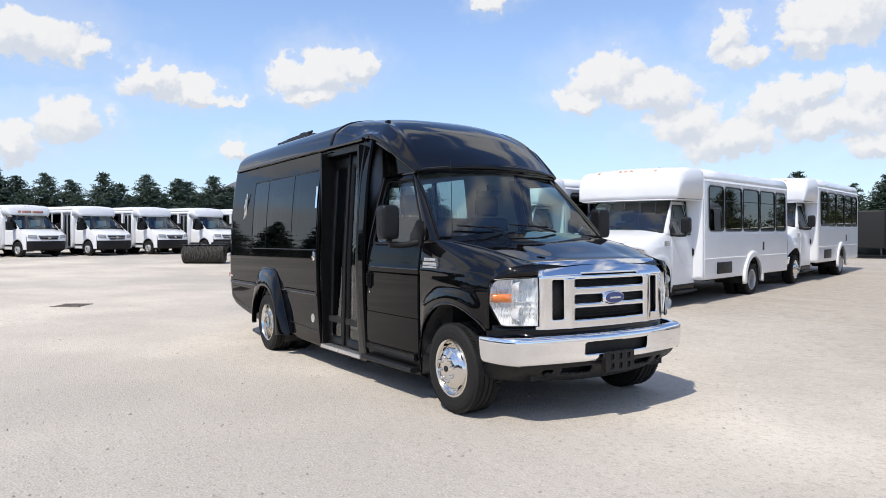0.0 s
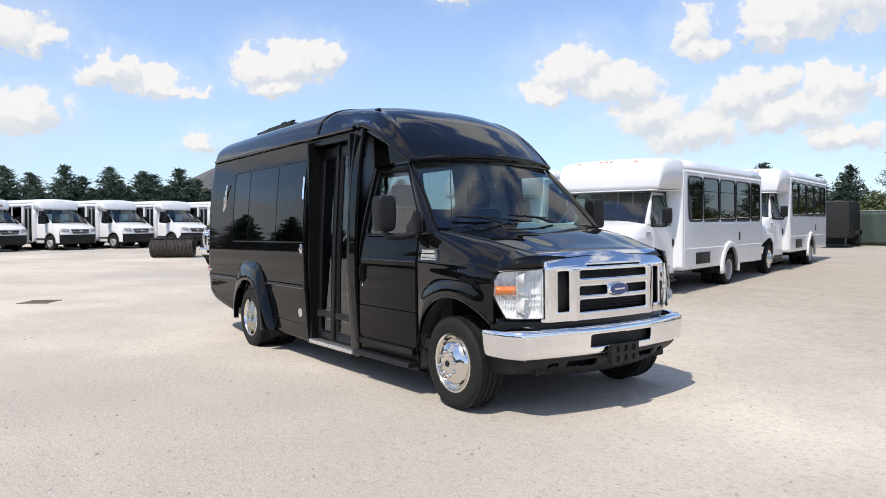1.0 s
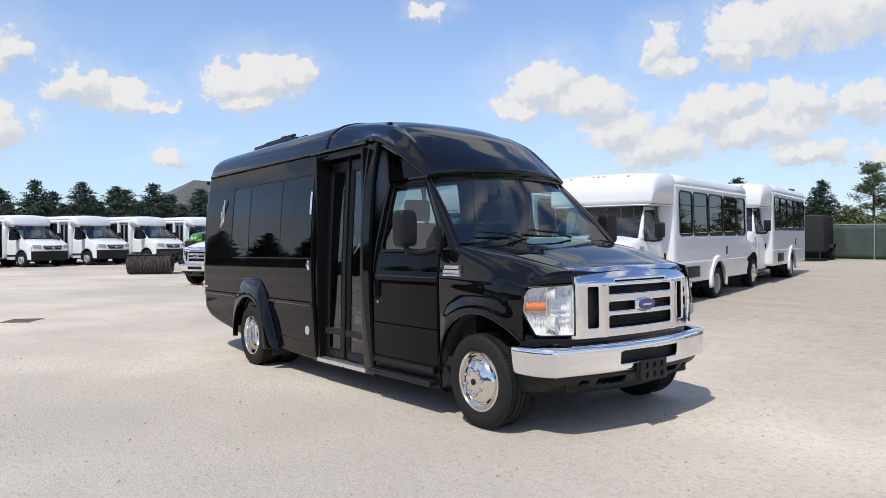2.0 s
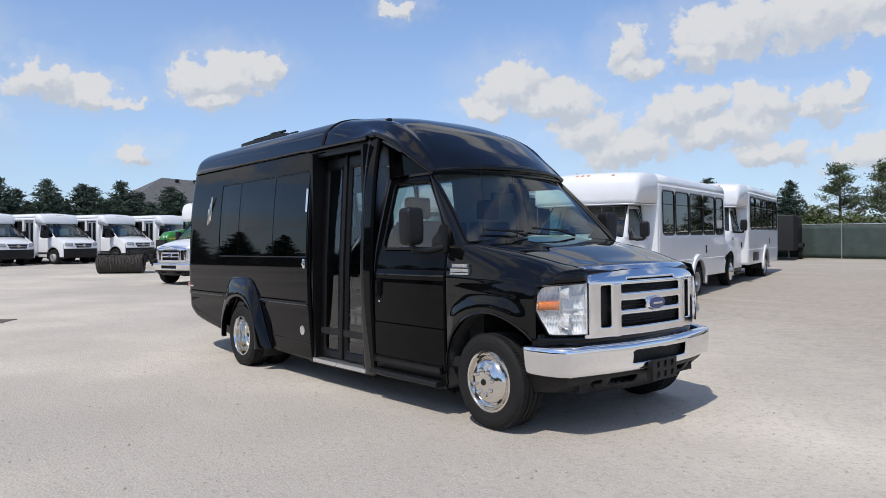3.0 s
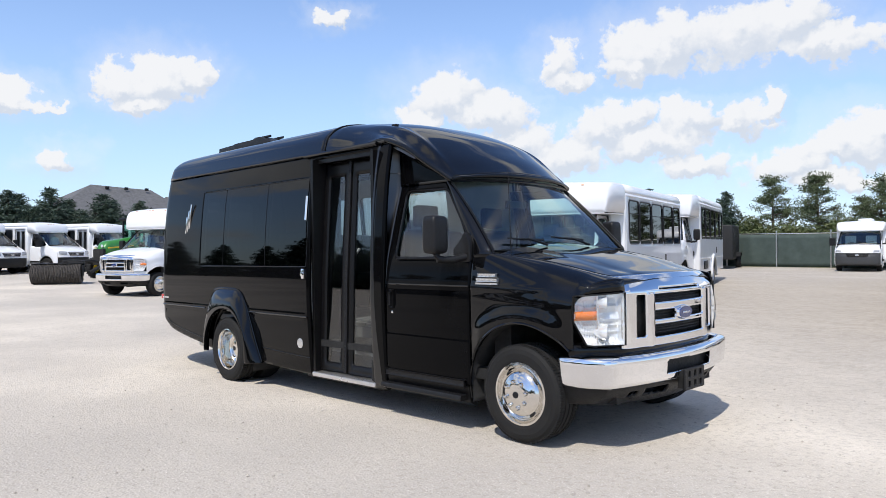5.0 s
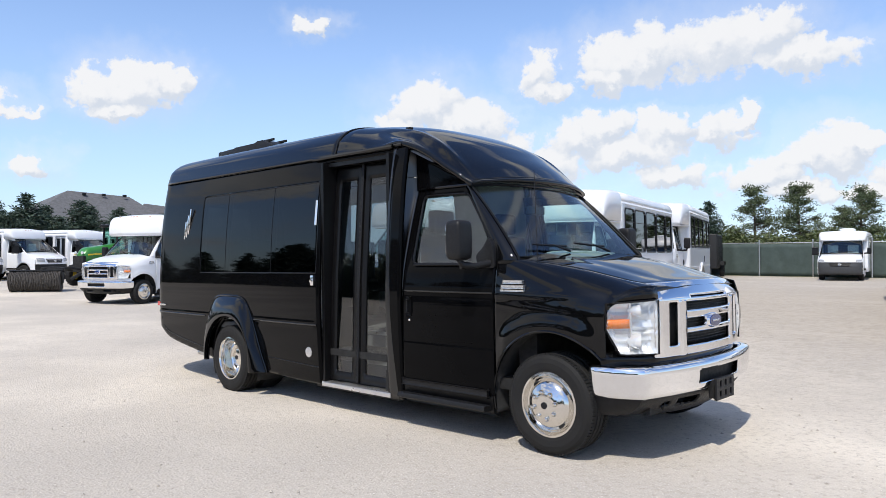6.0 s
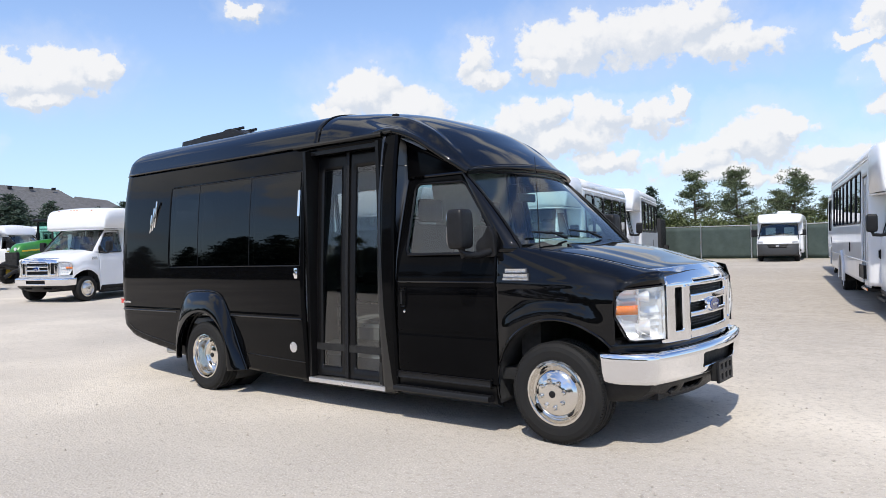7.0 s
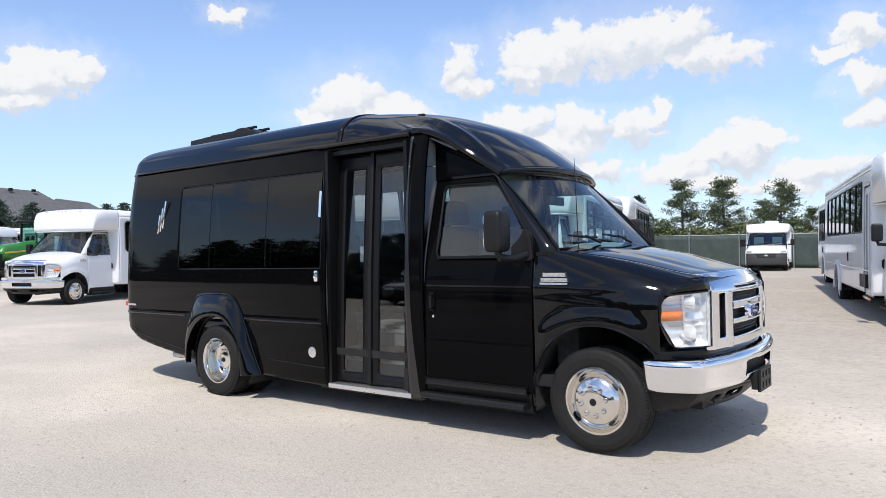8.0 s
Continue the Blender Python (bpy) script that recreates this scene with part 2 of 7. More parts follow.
AMBER = material("amber_lens", (0.85, 0.21, 0.02), 0.12, coat=1.0, var=0.2, scale=60)
RED = material("red_lens", (0.55, 0.02, 0.015), 0.15, coat=1.0, var=0.2, scale=60)
FABRIC = material("dark_seat_cloth", (0.022, 0.024, 0.028), 0.9, spec=0.1, var=0.2, scale=6)
INSIDE = material("grey_cabin_trim", (0.17, 0.175, 0.175), 0.7, var=0.25, scale=6)
LINER = material("pale_headliner", (0.55, 0.56, 0.55), 0.9, var=0.12, scale=8)
BLUE = material("blue_enamel", (0.01, 0.035, 0.16), 0.15, coat=1.0, var=0.1, scale=30)
BADGE = material("badge_silver", (0.7, 0.7, 0.7), 0.25, metal=0.8, var=0.1, scale=50)
SILVERW = material("painted_wheel", (0.55, 0.55, 0.56), 0.35, metal=0.6, var=0.1, scale=20)
MESHBLK = material("black_grille_mesh", (0.006, 0.006, 0.006), 0.6, var=0.2, scale=40)


# ---------------------------------------------------------------- mesh helpers
def thing(name, label, category, group="", kind="", at=None):
    """An Empty at the base of a thing, which parents its parts."""
    ob = tagged(new(name), label, category, group, kind)
    ob.empty_display_size = 0.2
    if at is not None:
        ob.matrix_basis = at
    return ob


def part(name, bm, mat, parent=None, label="", solid=0.0, sharp=38, m=None, smooth=True, shadow=True):
    """Links a bmesh as one mesh object under a thing or a part."""
    bmesh.ops.remove_doubles(bm, verts=bm.verts, dist=1e-5)
    bmesh.ops.recalc_face_normals(bm, faces=bm.faces)
    lim = radians(sharp)
    for f in bm.faces:
        f.smooth = smooth
    for e in bm.edges:
        if len(e.link_faces) == 2 and e.calc_face_angle(0) > lim:
            e.smooth = False
    me = bpy.data.meshes.new(name)
    bm.to_mesh(me)
    bm.free()
    me.materials.append(mat)
    ob = new(name, me)
    if parent is not None:
        ob.parent = parent
    if m is not None:
        ob.matrix_basis = m
    if label:
        ob["label"] = label
    if solid:
        md = ob.modifiers.new("thickness", "SOLIDIFY")
        md.thickness, md.offset = abs(solid), (-1 if solid > 0 else 1)
    if not shadow:
        ob.visible_shadow = False
    return ob


def box(bm, x0, x1, y0, y1, z0, z1, bevel=0.0, seg=2, m=None):
    g = bmesh.ops.create_cube(bm, size=1)
    vs = g["verts"]
    for v in vs:
        v.co = Vector(((x0 + x1) / 2 + v.co.x * (x1 - x0), (y0 + y1) / 2 + v.co.y * (y1 - y0), (z0 + z1) / 2 + v.co.z * (z1 - z0)))
    if bevel > 0:
        es = list({e for v in vs for e in v.link_edges})
        r = bmesh.ops.bevel(bm, geom=es, offset=bevel, segments=seg, profile=0.6, affect="EDGES")
        vs = list({v for f in r["faces"] for v in f.verts} | {v for v in vs if v.is_valid})
    if m is not None:
        bmesh.ops.transform(bm, matrix=m, verts=vs)
    return vs


def prism(bm, pts, axis, d0, d1, bevel=0.0, seg=2):
    """A flat outline of (a, b) pairs extruded along an axis from d0 to d1: axis x takes (y, z), y takes (x, z), z takes (x, y)."""
    def co(a, b, d):
        return {"x": (d, a, b), "y": (a, d, b), "z": (a, b, d)}[axis]
    lo = [bm.verts.new(co(a, b, d0)) for a, b in pts]
    hi = [bm.verts.new(co(a, b, d1)) for a, b in pts]
    n = len(pts)
    fs = [bm.faces.new(lo), bm.faces.new(hi[::-1])]
    for i in range(n):
        fs.append(bm.faces.new((lo[i], hi[i], hi[(i + 1) % n], lo[(i + 1) % n])))
    if bevel > 0:
        bmesh.ops.recalc_face_normals(bm, faces=fs)
        es = list({e for f in fs for e in f.edges})
        bmesh.ops.bevel(bm, geom=es, offset=bevel, segments=seg, profile=0.6, affect="EDGES")
    return lo + hi


def round_rect(x0, x1, z0, z1, r, n=5):
    pts = []
    for cx, cz, a0 in ((x1 - r, z1 - r, 0), (x0 + r, z1 - r, 90), (x0 + r, z0 + r, 180), (x1 - r, z0 + r, 270)):
        for i in range(n + 1):
            a = radians(a0 + 90 * i / n)
            pts.append((cx + r * math.cos(a), cz + r * math.sin(a)))
    return pts


def round_poly(pts, r, n=4):
    """The outline with its corners rounded by about r."""
    out = []
    k = len(pts)
    for i in range(k):
        p, a, b = Vector(pts[i]), Vector(pts[i - 1]), Vector(pts[(i + 1) % k])
        da, db = (a - p), (b - p)
        ra, rb = min(r, da.length * 0.45), min(r, db.length * 0.45)
        pa, pb = p + da.normalized() * ra, p + db.normalized() * rb
        for j in range(n + 1):
            t = j / n
            q = pa * (1 - t) ** 2 + p * 2 * t * (1 - t) + pb * t * t
            out.append((q.x, q.y))
    return out


def tube(bm, pts, r, n=8, closed=False):
    """A round bar along a polyline. r may be one radius or one for each point."""
    P = [Vector(p) for p in pts]
    k = len(P)
    rs = r if isinstance(r, (list, tuple)) else [r] * k
    rings = []
    up = Vector((0, 0, 1))
    for i in range(k):
        a = P[i - 1] if (i > 0 or closed) else P[i]
        b = P[(i + 1) % k] if (i < k - 1 or closed) else P[i]
        d = (b - a).normalized()
        s = d.cross(up if abs(d.z) < 0.95 else Vector((1, 0, 0))).normalized()
        u = s.cross(d)
        rings.append([bm.verts.new(P[i] + (s * math.cos(2 * math.pi * j / n) + u * math.sin(2 * math.pi * j / n)) * rs[i]) for j in range(n)])
    for i in range(k if closed else k - 1):
        A, B = rings[i], rings[(i + 1) % k]
        for j in range(n):
            bm.faces.new((A[j], A[(j + 1) % n], B[(j + 1) % n], B[j]))
    if not closed:
        bm.faces.new(rings[0][::-1])
        bm.faces.new(rings[-1])


def lathe(bm, prof, n=48, m=None, a0=0.0, a1=360.0):
    """A profile of (radius, y) pairs turned round the y axis."""
    turns = a1 - a0 >= 359.9
    cnt = n if turns else n + 1
    rings = []
    made = []
    for r, y in prof:
        ring = []
        for j in range(cnt):
            a = radians(a0 + (a1 - a0) * j / n)
            ring.append(bm.verts.new((r * math.cos(a), y, r * math.sin(a))))
        rings.append(ring)
        made += ring
    for A, B in zip(rings, rings[1:]):
        for j in range(n):
            k = (j + 1) % cnt
            bm.faces.new((A[j], A[k], B[k], B[j]))
    if m is not None:
        bmesh.ops.transform(bm, matrix=m, verts=made)
    return made


def sheet(bm, fn, us, vs, hole=None, tol=0.6):
    """A grid of fn(u, v) points. hole(u, v) < 0 is cut away, and the rim of the cut is drawn onto hole = 0."""
    us, vs = list(us), list(vs)
    du, dv = abs(us[-1] - us[0]) / (len(us) - 1), abs(vs[-1] - vs[0]) / (len(vs) - 1)
    uv = {}
    grid = []
    for i, u in enumerate(us):
        row = []
        for j, v in enumerate(vs):
            a, b = u, v
            if hole:
                h = hole(a, b)
                if abs(h) < tol * math.hypot(du, dv) * 1.2:
                    e = 1e-4
                    gu, gv = (hole(a + e, b) - hole(a - e, b)) / (2 * e), (hole(a, b + e) - hole(a, b - e)) / (2 * e)
                    g2 = gu * gu + gv * gv
                    if g2 > 0.05:
                        su, sv = -h * gu / g2, -h * gv / g2
                        if abs(su) <= du * 0.95 and abs(sv) <= dv * 0.95:
                            a, b = min(max(a + su, min(us)), max(us)), min(max(b + sv, min(vs)), max(vs))
            vert = bm.verts.new(fn(a, b))
            uv[vert] = (a, b)
            row.append(vert)
        grid.append(row)
    for i in range(len(us) - 1):
        for j in range(len(vs) - 1):
            q = (grid[i][j], grid[i + 1][j], grid[i + 1][j + 1], grid[i][j + 1])
            if hole:
                cu = sum(uv[w][0] for w in q) / 4
                cv = sum(uv[w][1] for w in q) / 4
                if hole(cu, cv) < 0:
                    continue
            bm.faces.new(q)
    loose = [v for v in bm.verts if not v.link_faces]
    bmesh.ops.delete(bm, geom=loose, context="VERTS")


def span(a, b, n):
    return [a + (b - a) * i / n for i in range(n + 1)]


def curve(tab, x):
    """Smooth interpolation in a table of (x, value)."""
    if x <= tab[0][0]:
        return tab[0][1]
    for (x0, y0), (x1, y1) in zip(tab, tab[1:]):
        if x <= x1:
            return y0 + (y1 - y0) * (x - x0) / (x1 - x0)
    return tab[-1][1]


def smooth_curve(tab, x):
    """Catmull-Rom through a table of (x, value)."""
    n = len(tab)
    if x <= tab[0][0]:
        return tab[0][1]
    if x >= tab[-1][0]:
        return tab[-1][1]
    i = max(k for k in range(n - 1) if tab[k][0] <= x)
    x1, y1 = tab[i]
    x2, y2 = tab[i + 1]
    s1 = (y2 - tab[i - 1][1]) / (x2 - tab[i - 1][0]) if i > 0 else (y2 - y1) / (x2 - x1)
    s2 = (tab[i + 2][1] - y1) / (tab[i + 2][0] - x1) if i + 2 < n else (y2 - y1) / (x2 - x1)
    h = x2 - x1
    t = (x - x1) / h
    return y1 * (2 * t**3 - 3 * t**2 + 1) + h * s1 * (t**3 - 2 * t**2 + t) + y2 * (-2 * t**3 + 3 * t**2) + h * s2 * (t**3 - t**2)


def rect_hole(x0, x1, z0, z1, r=0.03):
    """Signed distance to a rounded rectangle, negative inside."""
    cx, cz, hx, hz = (x0 + x1) / 2, (z0 + z1) / 2, (x1 - x0) / 2, (z1 - z0) / 2

    def f(x, z):
        qx, qz = abs(x - cx) - hx + r, abs(z - cz) - hz + r
        return math.hypot(max(qx, 0), max(qz, 0)) + min(max(qx, qz), 0) - r
    return f


def poly_hole(pts):
    """Signed distance to a convex or simple polygon, negative inside."""
    P = list(pts)

    def f(x, z):
        d, s = 1e9, 1
        for i in range(len(P)):
            ax, az = P[i - 1]
            bx, bz = P[i]
            ex, ez = bx - ax, bz - az
            t = max(0, min(1, ((x - ax) * ex + (z - az) * ez) / (ex * ex + ez * ez)))
            d = min(d, math.hypot(x - ax - ex * t, z - az - ez * t))
            if (az > z) != (bz > z) and x < ax + (z - az) * ex / ez:
                s = -s
        return d * s
    return f


# ---------------------------------------------------------------- the ground
def ground_z(x, y):
    d = math.hypot(x + 1.0, y + 1.0)
    far = 0.01 * math.log1p(math.exp(min(40, (d - 5.0) / 1.5))) * 1.5
    far = far if d < 60 else 0.01 * 55 
    dip = -0.036 * math.exp(-(((x + 4.2) / 1.9) ** 2) - ((y / 2.6) ** 2))
    dip += 0.024 * math.exp(-((x / 1.3) ** 2) - ((y / 1.8) ** 2)) - 0.09 * math.exp(-(((x + 18) / 6) ** 2) - (((y - 4) / 5) ** 2))
    return far + dip + 0.006 * noise.noise(Vector((x * 0.35, y * 0.35, 0))) * min(1.0, d / 4)


def gravel_material():
    m = bpy.data.materials.new("crushed_limestone")
    m.use_nodes = True
    t = m.node_tree
    b = t.nodes["Principled BSDF"]
    b.inputs["Roughness"].default_value = 0.95
    b.inputs["Specular IOR Level"].default_value = 0.25
    tc = t.nodes.new("ShaderNodeTexCoord")

    def noi(scale, detail=6, rough=0.6, stretch=None):
        n = t.nodes.new("ShaderNodeTexNoise")
        n.inputs["Scale"].default_value = scale
        n.inputs["Detail"].default_value = detail
        n.inputs["Roughness"].default_value = rough
        src = tc.outputs["Object"]
        if stretch:
            mp = t.nodes.new("ShaderNodeMapping")
            mp.inputs["Rotation"].default_value = (0, 0, radians(stretch[2]))
            mp.inputs["Scale"].default_value = (stretch[0], stretch[1], 1)
            t.links.new(src, mp.inputs[0])
            src = mp.outputs[0]
        t.links.new(src, n.inputs["Vector"])
        return n.outputs[0]

    def rng(v, a, b_, c=0.0, d=1.0):
        n = t.nodes.new("ShaderNodeMapRange")
        for i, q in enumerate((a, b_, c, d)):
            n.inputs[i + 1].default_value = q
        t.links.new(v, n.inputs[0])
        return n.outputs[0]

    def mix(fac, a, b_):
        n = t.nodes.new("ShaderNodeMix")
        n.data_type = "RGBA"
        t.links.new(fac, n.inputs["Factor"])
        for key, v in (("A", a), ("B", b_)):
            if isinstance(v, tuple):
                n.inputs[key].default_value = (*v, 1)
            else:
                t.links.new(v, n.inputs[key])
        return n.outputs["Result"]

    base = mix(rng(noi(0.28, 8, 0.66), 0.36, 0.66), (0.655, 0.592, 0.502), (0.465, 0.417, 0.356))
    base = mix(rng(noi(0.07, 4, 0.6), 0.42, 0.60, 0, 0.85), base, (0.415, 0.378, 0.332))
    # coarser grey stone has been spread on the far half of the yard
    place = t.nodes.new("ShaderNodeVectorMath")
    place.operation = "DOT_PRODUCT"
    t.links.new(tc.outputs["Object"], place.inputs[0])
    place.inputs[1].default_value = (0.30, 0.95, 0)
    edge = t.nodes.new("ShaderNodeMath")
    edge.operation = "MULTIPLY_ADD"
    t.links.new(noi(0.35, 6, 0.65), edge.inputs[0])
    edge.inputs[1].default_value = 9.0
    t.links.new(place.outputs["Value"], edge.inputs[2])
    coarse = rng(edge.outputs[0], 4.5, 11.0, 0, 0.8)
    base = mix(coarse, base, (0.400, 0.354, 0.298))
    patch = t.nodes.new("ShaderNodeMath")
    patch.operation = "MULTIPLY"
    t.links.new(coarse, patch.inputs[0])
    t.links.new(rng(noi(6.5, 8, 0.85), 0.46, 0.60, 0, 0.8), patch.inputs[1])
    base = mix(patch.outputs[0], base, (0.285, 0.255, 0.218))
    tracks = mix(rng(noi(0.5, 5, 0.6, (0.4, 1.6, 18)), 0.52, 0.72, 0, 0.3), base, (0.60, 0.55, 0.48))
    fine = mix(rng(noi(20, 6, 0.75), 0.5, 0.69, 0, 0.72), tracks, (0.31, 0.276, 0.236))
    grit = mix(rng(noi(70, 4, 0.75), 0.57, 0.70, 0, 0.9), fine, (0.68, 0.64, 0.58))
    t.links.new(grit, b.inputs["Base Color"])
    vor = t.nodes.new("ShaderNodeTexVoronoi")
    vor.inputs["Scale"].default_value = 55
    t.links.new(tc.outputs["Object"], vor.inputs["Vector"])
    hsum = t.nodes.new("ShaderNodeMath")
    hsum.operation = "MULTIPLY_ADD"
    t.links.new(noi(3.5, 9, 0.75), hsum.inputs[0])
    hsum.inputs[1].default_value = 1.6
    t.links.new(vor.outputs["Distance"], hsum.inputs[2])
    bn = t.nodes.new("ShaderNodeBump")
    bn.inputs["Strength"].default_value = 0.36
    bn.inputs["Distance"].default_value = 0.012
    t.links.new(hsum.outputs[0], bn.inputs["Height"])
    t.links.new(bn.outputs[0], b.inputs["Normal"])
    return m


GRAVEL = gravel_material()
bm = bmesh.new()
radii = [0.0] + [0.5 * k for k in range(1, 31)] + [15 + 1.5 * k for k in range(1, 32)] + [70, 90, 130, 220, 400, 800, 1600]
SEG = 96
rings = []
for r in radii:
    if r == 0:
        rings.append([bm.verts.new((-1, -1, ground_z(-1, -1)))])
    else:
        rings.append([bm.verts.new((-1 + r * math.cos(2 * math.pi * j / SEG), -1 + r * math.sin(2 * math.pi * j / SEG),
                                    ground_z(-1 + r * math.cos(2 * math.pi * j / SEG), -1 + r * math.sin(2 * math.pi * j / SEG)))) for j in range(SEG)])
for A, B in zip(rings, rings[1:]):
    for j in range(SEG):
        k = (j + 1) % SEG
        bm.faces.new((A[0], B[j], B[k]) if len(A) == 1 else (A[j], B[j], B[k], A[k]))
ground = tagged(part("ground", bm, GRAVEL), "pale crushed limestone yard with faint tyre tracks", "ground", kind="structure")

IRON = material("rusty_iron", (0.24, 0.20, 0.165), 0.75, metal=0.2, var=0.4, scale=20)


def superbox(bm, c, half, e=0.35, n=20):
    """A box with softly rounded sides: a superquadric about c."""
    sg = lambda v, k: math.copysign(abs(v) ** k, v)
    rings = []
    for i in range(n + 1):
        p = -math.pi / 2 + math.pi * i / n
        rings.append([bm.verts.new((c[0] + half[0] * sg(math.cos(p), e) * sg(math.cos(q), e), c[1] + half[1] * sg(math.cos(p), e) * sg(math.sin(q), e), c[2] + half[2] * sg(math.sin(p), e))) for q in (2 * math.pi * j / (2 * n) for j in range(2 * n))])
    for A, B in zip(rings, rings[1:]):
        for j in range(2 * n):
            k = (j + 1) % (2 * n)
            bm.faces.new((A[j], A[k], B[k], B[j]))

# ---------------------------------------------------------------- a van-nosed bus: wheels and cab
# A bus stands with its front axle at x = 0, looks along +x, and its right side faces -y.
def wheel(parent, x, y, side, rear=False, rim=None, radius=0.347):
    """One road wheel; side is -1 for the right of the bus. The rear one has a deep dish and a twin behind it."""
    rim = rim or POLISHED
    k = radius / 0.372
    w = 0.11
    bm = bmesh.new()
    prof = [(0.205, -w * 0.75), (0.215, -w * 0.95), (0.25, -w * 1.06), (0.30, -w * 1.10), (0.335, -w * 1.04), (0.352, -w * 0.93), (0.362, -w * 0.86),
            (0.366, -w * 0.74), (0.369, -w * 0.5), (0.3715, -w * 0.46), (0.361, -w * 0.44), (0.361, -w * 0.36), (0.372, -w * 0.34), (0.372, -w * 0.06), (0.361, -w * 0.04)]
    prof = prof + [(r, -q) for r, q in prof[::-1]]
    fine = parent.name.startswith("shuttle_bus")
    grow = (radius - 0.203) / 0.167
    lathe(bm, [(0.203 + (r - 0.205) * grow, q) for r, q in prof], 64 if fine else 36)
    # shoulder lugs
    for sgn in ((-1, 1) if fine else ()):
        for i in range(90):
            a = 2 * math.pi * i / 90
            box(bm, radius - 0.016, radius + 0.0002, sgn * w * 0.55, sgn * w * 0.90, -0.0085, 0.0085, m=Matrix.Rotation(a, 4, "Y"))
    hub = bpy.data.objects.new("wheel", bpy.data.meshes.new("wheel"))
    bm.to_mesh(hub.data)
    bm.free()
    for f in hub.data.polygons:
        f.use_smooth = False
    hub.data.materials.append(RUBBER)
    scene.collection.objects.link(hub)
    hub.parent = parent
    hub.name = "tyre"
    hub.matrix_basis = pose(x, y, radius + (0.024 if fine and not rear else 0.003), 0, 0, 0 if side < 0 else 180)
    hub["label"] = "black rubber tyre with ribbed tread"
    # the polished rim: local -y points outwards
    bm = bmesh.new()
    if rear:
        prof = [(0.228, -0.100), (0.225, -0.112), (0.214, -0.114), (0.206, -0.100), (0.200, -0.06), (0.198, 0.0), (0.190, 0.03), (0.165, 0.048), (0.12, 0.05), (0.105, 0.045), (0.098, 0.0), (0.088, -0.02), (0.05, -0.028), (0.0, -0.03)]
    else:
        prof = [(0.228, -0.100), (0.226, -0.113), (0.212, -0.115), (0.203, -0.104), (0.197, -0.085), (0.186, -0.080), (0.178, -0.088), (0.172, -0.098), (0.160, -0.118), (0.135, -0.137), (0.120, -0.142), (0.112, -0.150), (0.070, -0.158), (0.0, -0.160)]
    k = max(k, 0.985) if radius == 0.347 else k
    lathe(bm, [(r * k, q) for r, q in prof], 56)
    disc = part("rim", bm, rim, hub, "polished steel wheel with a ring of lug nuts", sharp=50)
    rr, y0 = (0.135, 0.048) if rear else (0.092, -0.152)
    nuts = []
    for i in range(8):
        a = radians(45 * i + 12)
        if not nuts:
            bm = bmesh.new()
            lathe(bm, [(0.017, 0.01), (0.016, -0.016), (0.009, -0.026), (0.0, -0.028)], 10)
            nuts.append(part("lug_nut", bm, rim, hub))
        else:
            nuts.append(new("lug_nut", nuts[0].data))
            nuts[-1].parent = hub
        nuts[-1].matrix_basis = Matrix.Translation((rr * k * math.cos(a), y0, rr * k * math.sin(a)))
    rr, y0 = (0.178, 0.036) if rear else (0.168, -0.100)
    for i in range(4):
        a = radians(90 * i + 38)
        bm = bmesh.new()
        tilt = Matrix.Rotation(-a, 4, "Y") @ Matrix.Translation((rr * k, y0, 0)) @ Matrix.Rotation(radians(-38 if not rear else 20), 4, "Z") @ Matrix.Diagonal((0.55, 1, 1, 1))
        lathe(bm, [(0.0, -0.006), (0.026, -0.006), (0.03, 0.004)], 16, tilt)
        part("hand_hole", bm, MESHBLK, hub)
    bm = bmesh.new()
    yy = -0.031 if rear else -0.161
    lathe(bm, [(0.0, yy - 0.006), (0.022, yy - 0.005), (0.025, yy + 0.003)], 20)
    part("hub_cap", bm, PLASTIC, hub)
    bm = bmesh.new()
    lathe(bm, [(0.02, 0.1), (0.205, 0.08), (0.205, 0.06), (0.02, 0.075)], 32)
    part("brake_drum", bm, CHASSIS, hub)
    if rear:
        bm = bmesh.new()
        prof2 = [(0.20, -0.10), (0.30, -0.115), (0.352, -0.10), (0.371, -0.05), (0.372, 0.05), (0.352, 0.10), (0.30, 0.115), (0.20, 0.10)]
        lathe(bm, [(r * k, q + 0.28) for r, q in prof2], 48)
        part("inner_tyre", bm, RUBBER, hub)
    return hub


YO = [(-1.6, 0.985), (-1.4, 1.0), (-0.5, 1.0), (0.05, 0.998), (0.2, 0.985), (0.3, 0.965), (0.41, 0.936)]  # half width of the nose
CREASE_Y = [(-0.45, 0.935), (-0.28, 0.90), (0.1, 0.80), (0.45, 0.69), (0.58, 0.648)]
CREASE_Z = [(-0.45, 1.385), (-0.28, 1.362), (0.1, 1.30), (0.4, 1.225), (0.58, 1.178)]


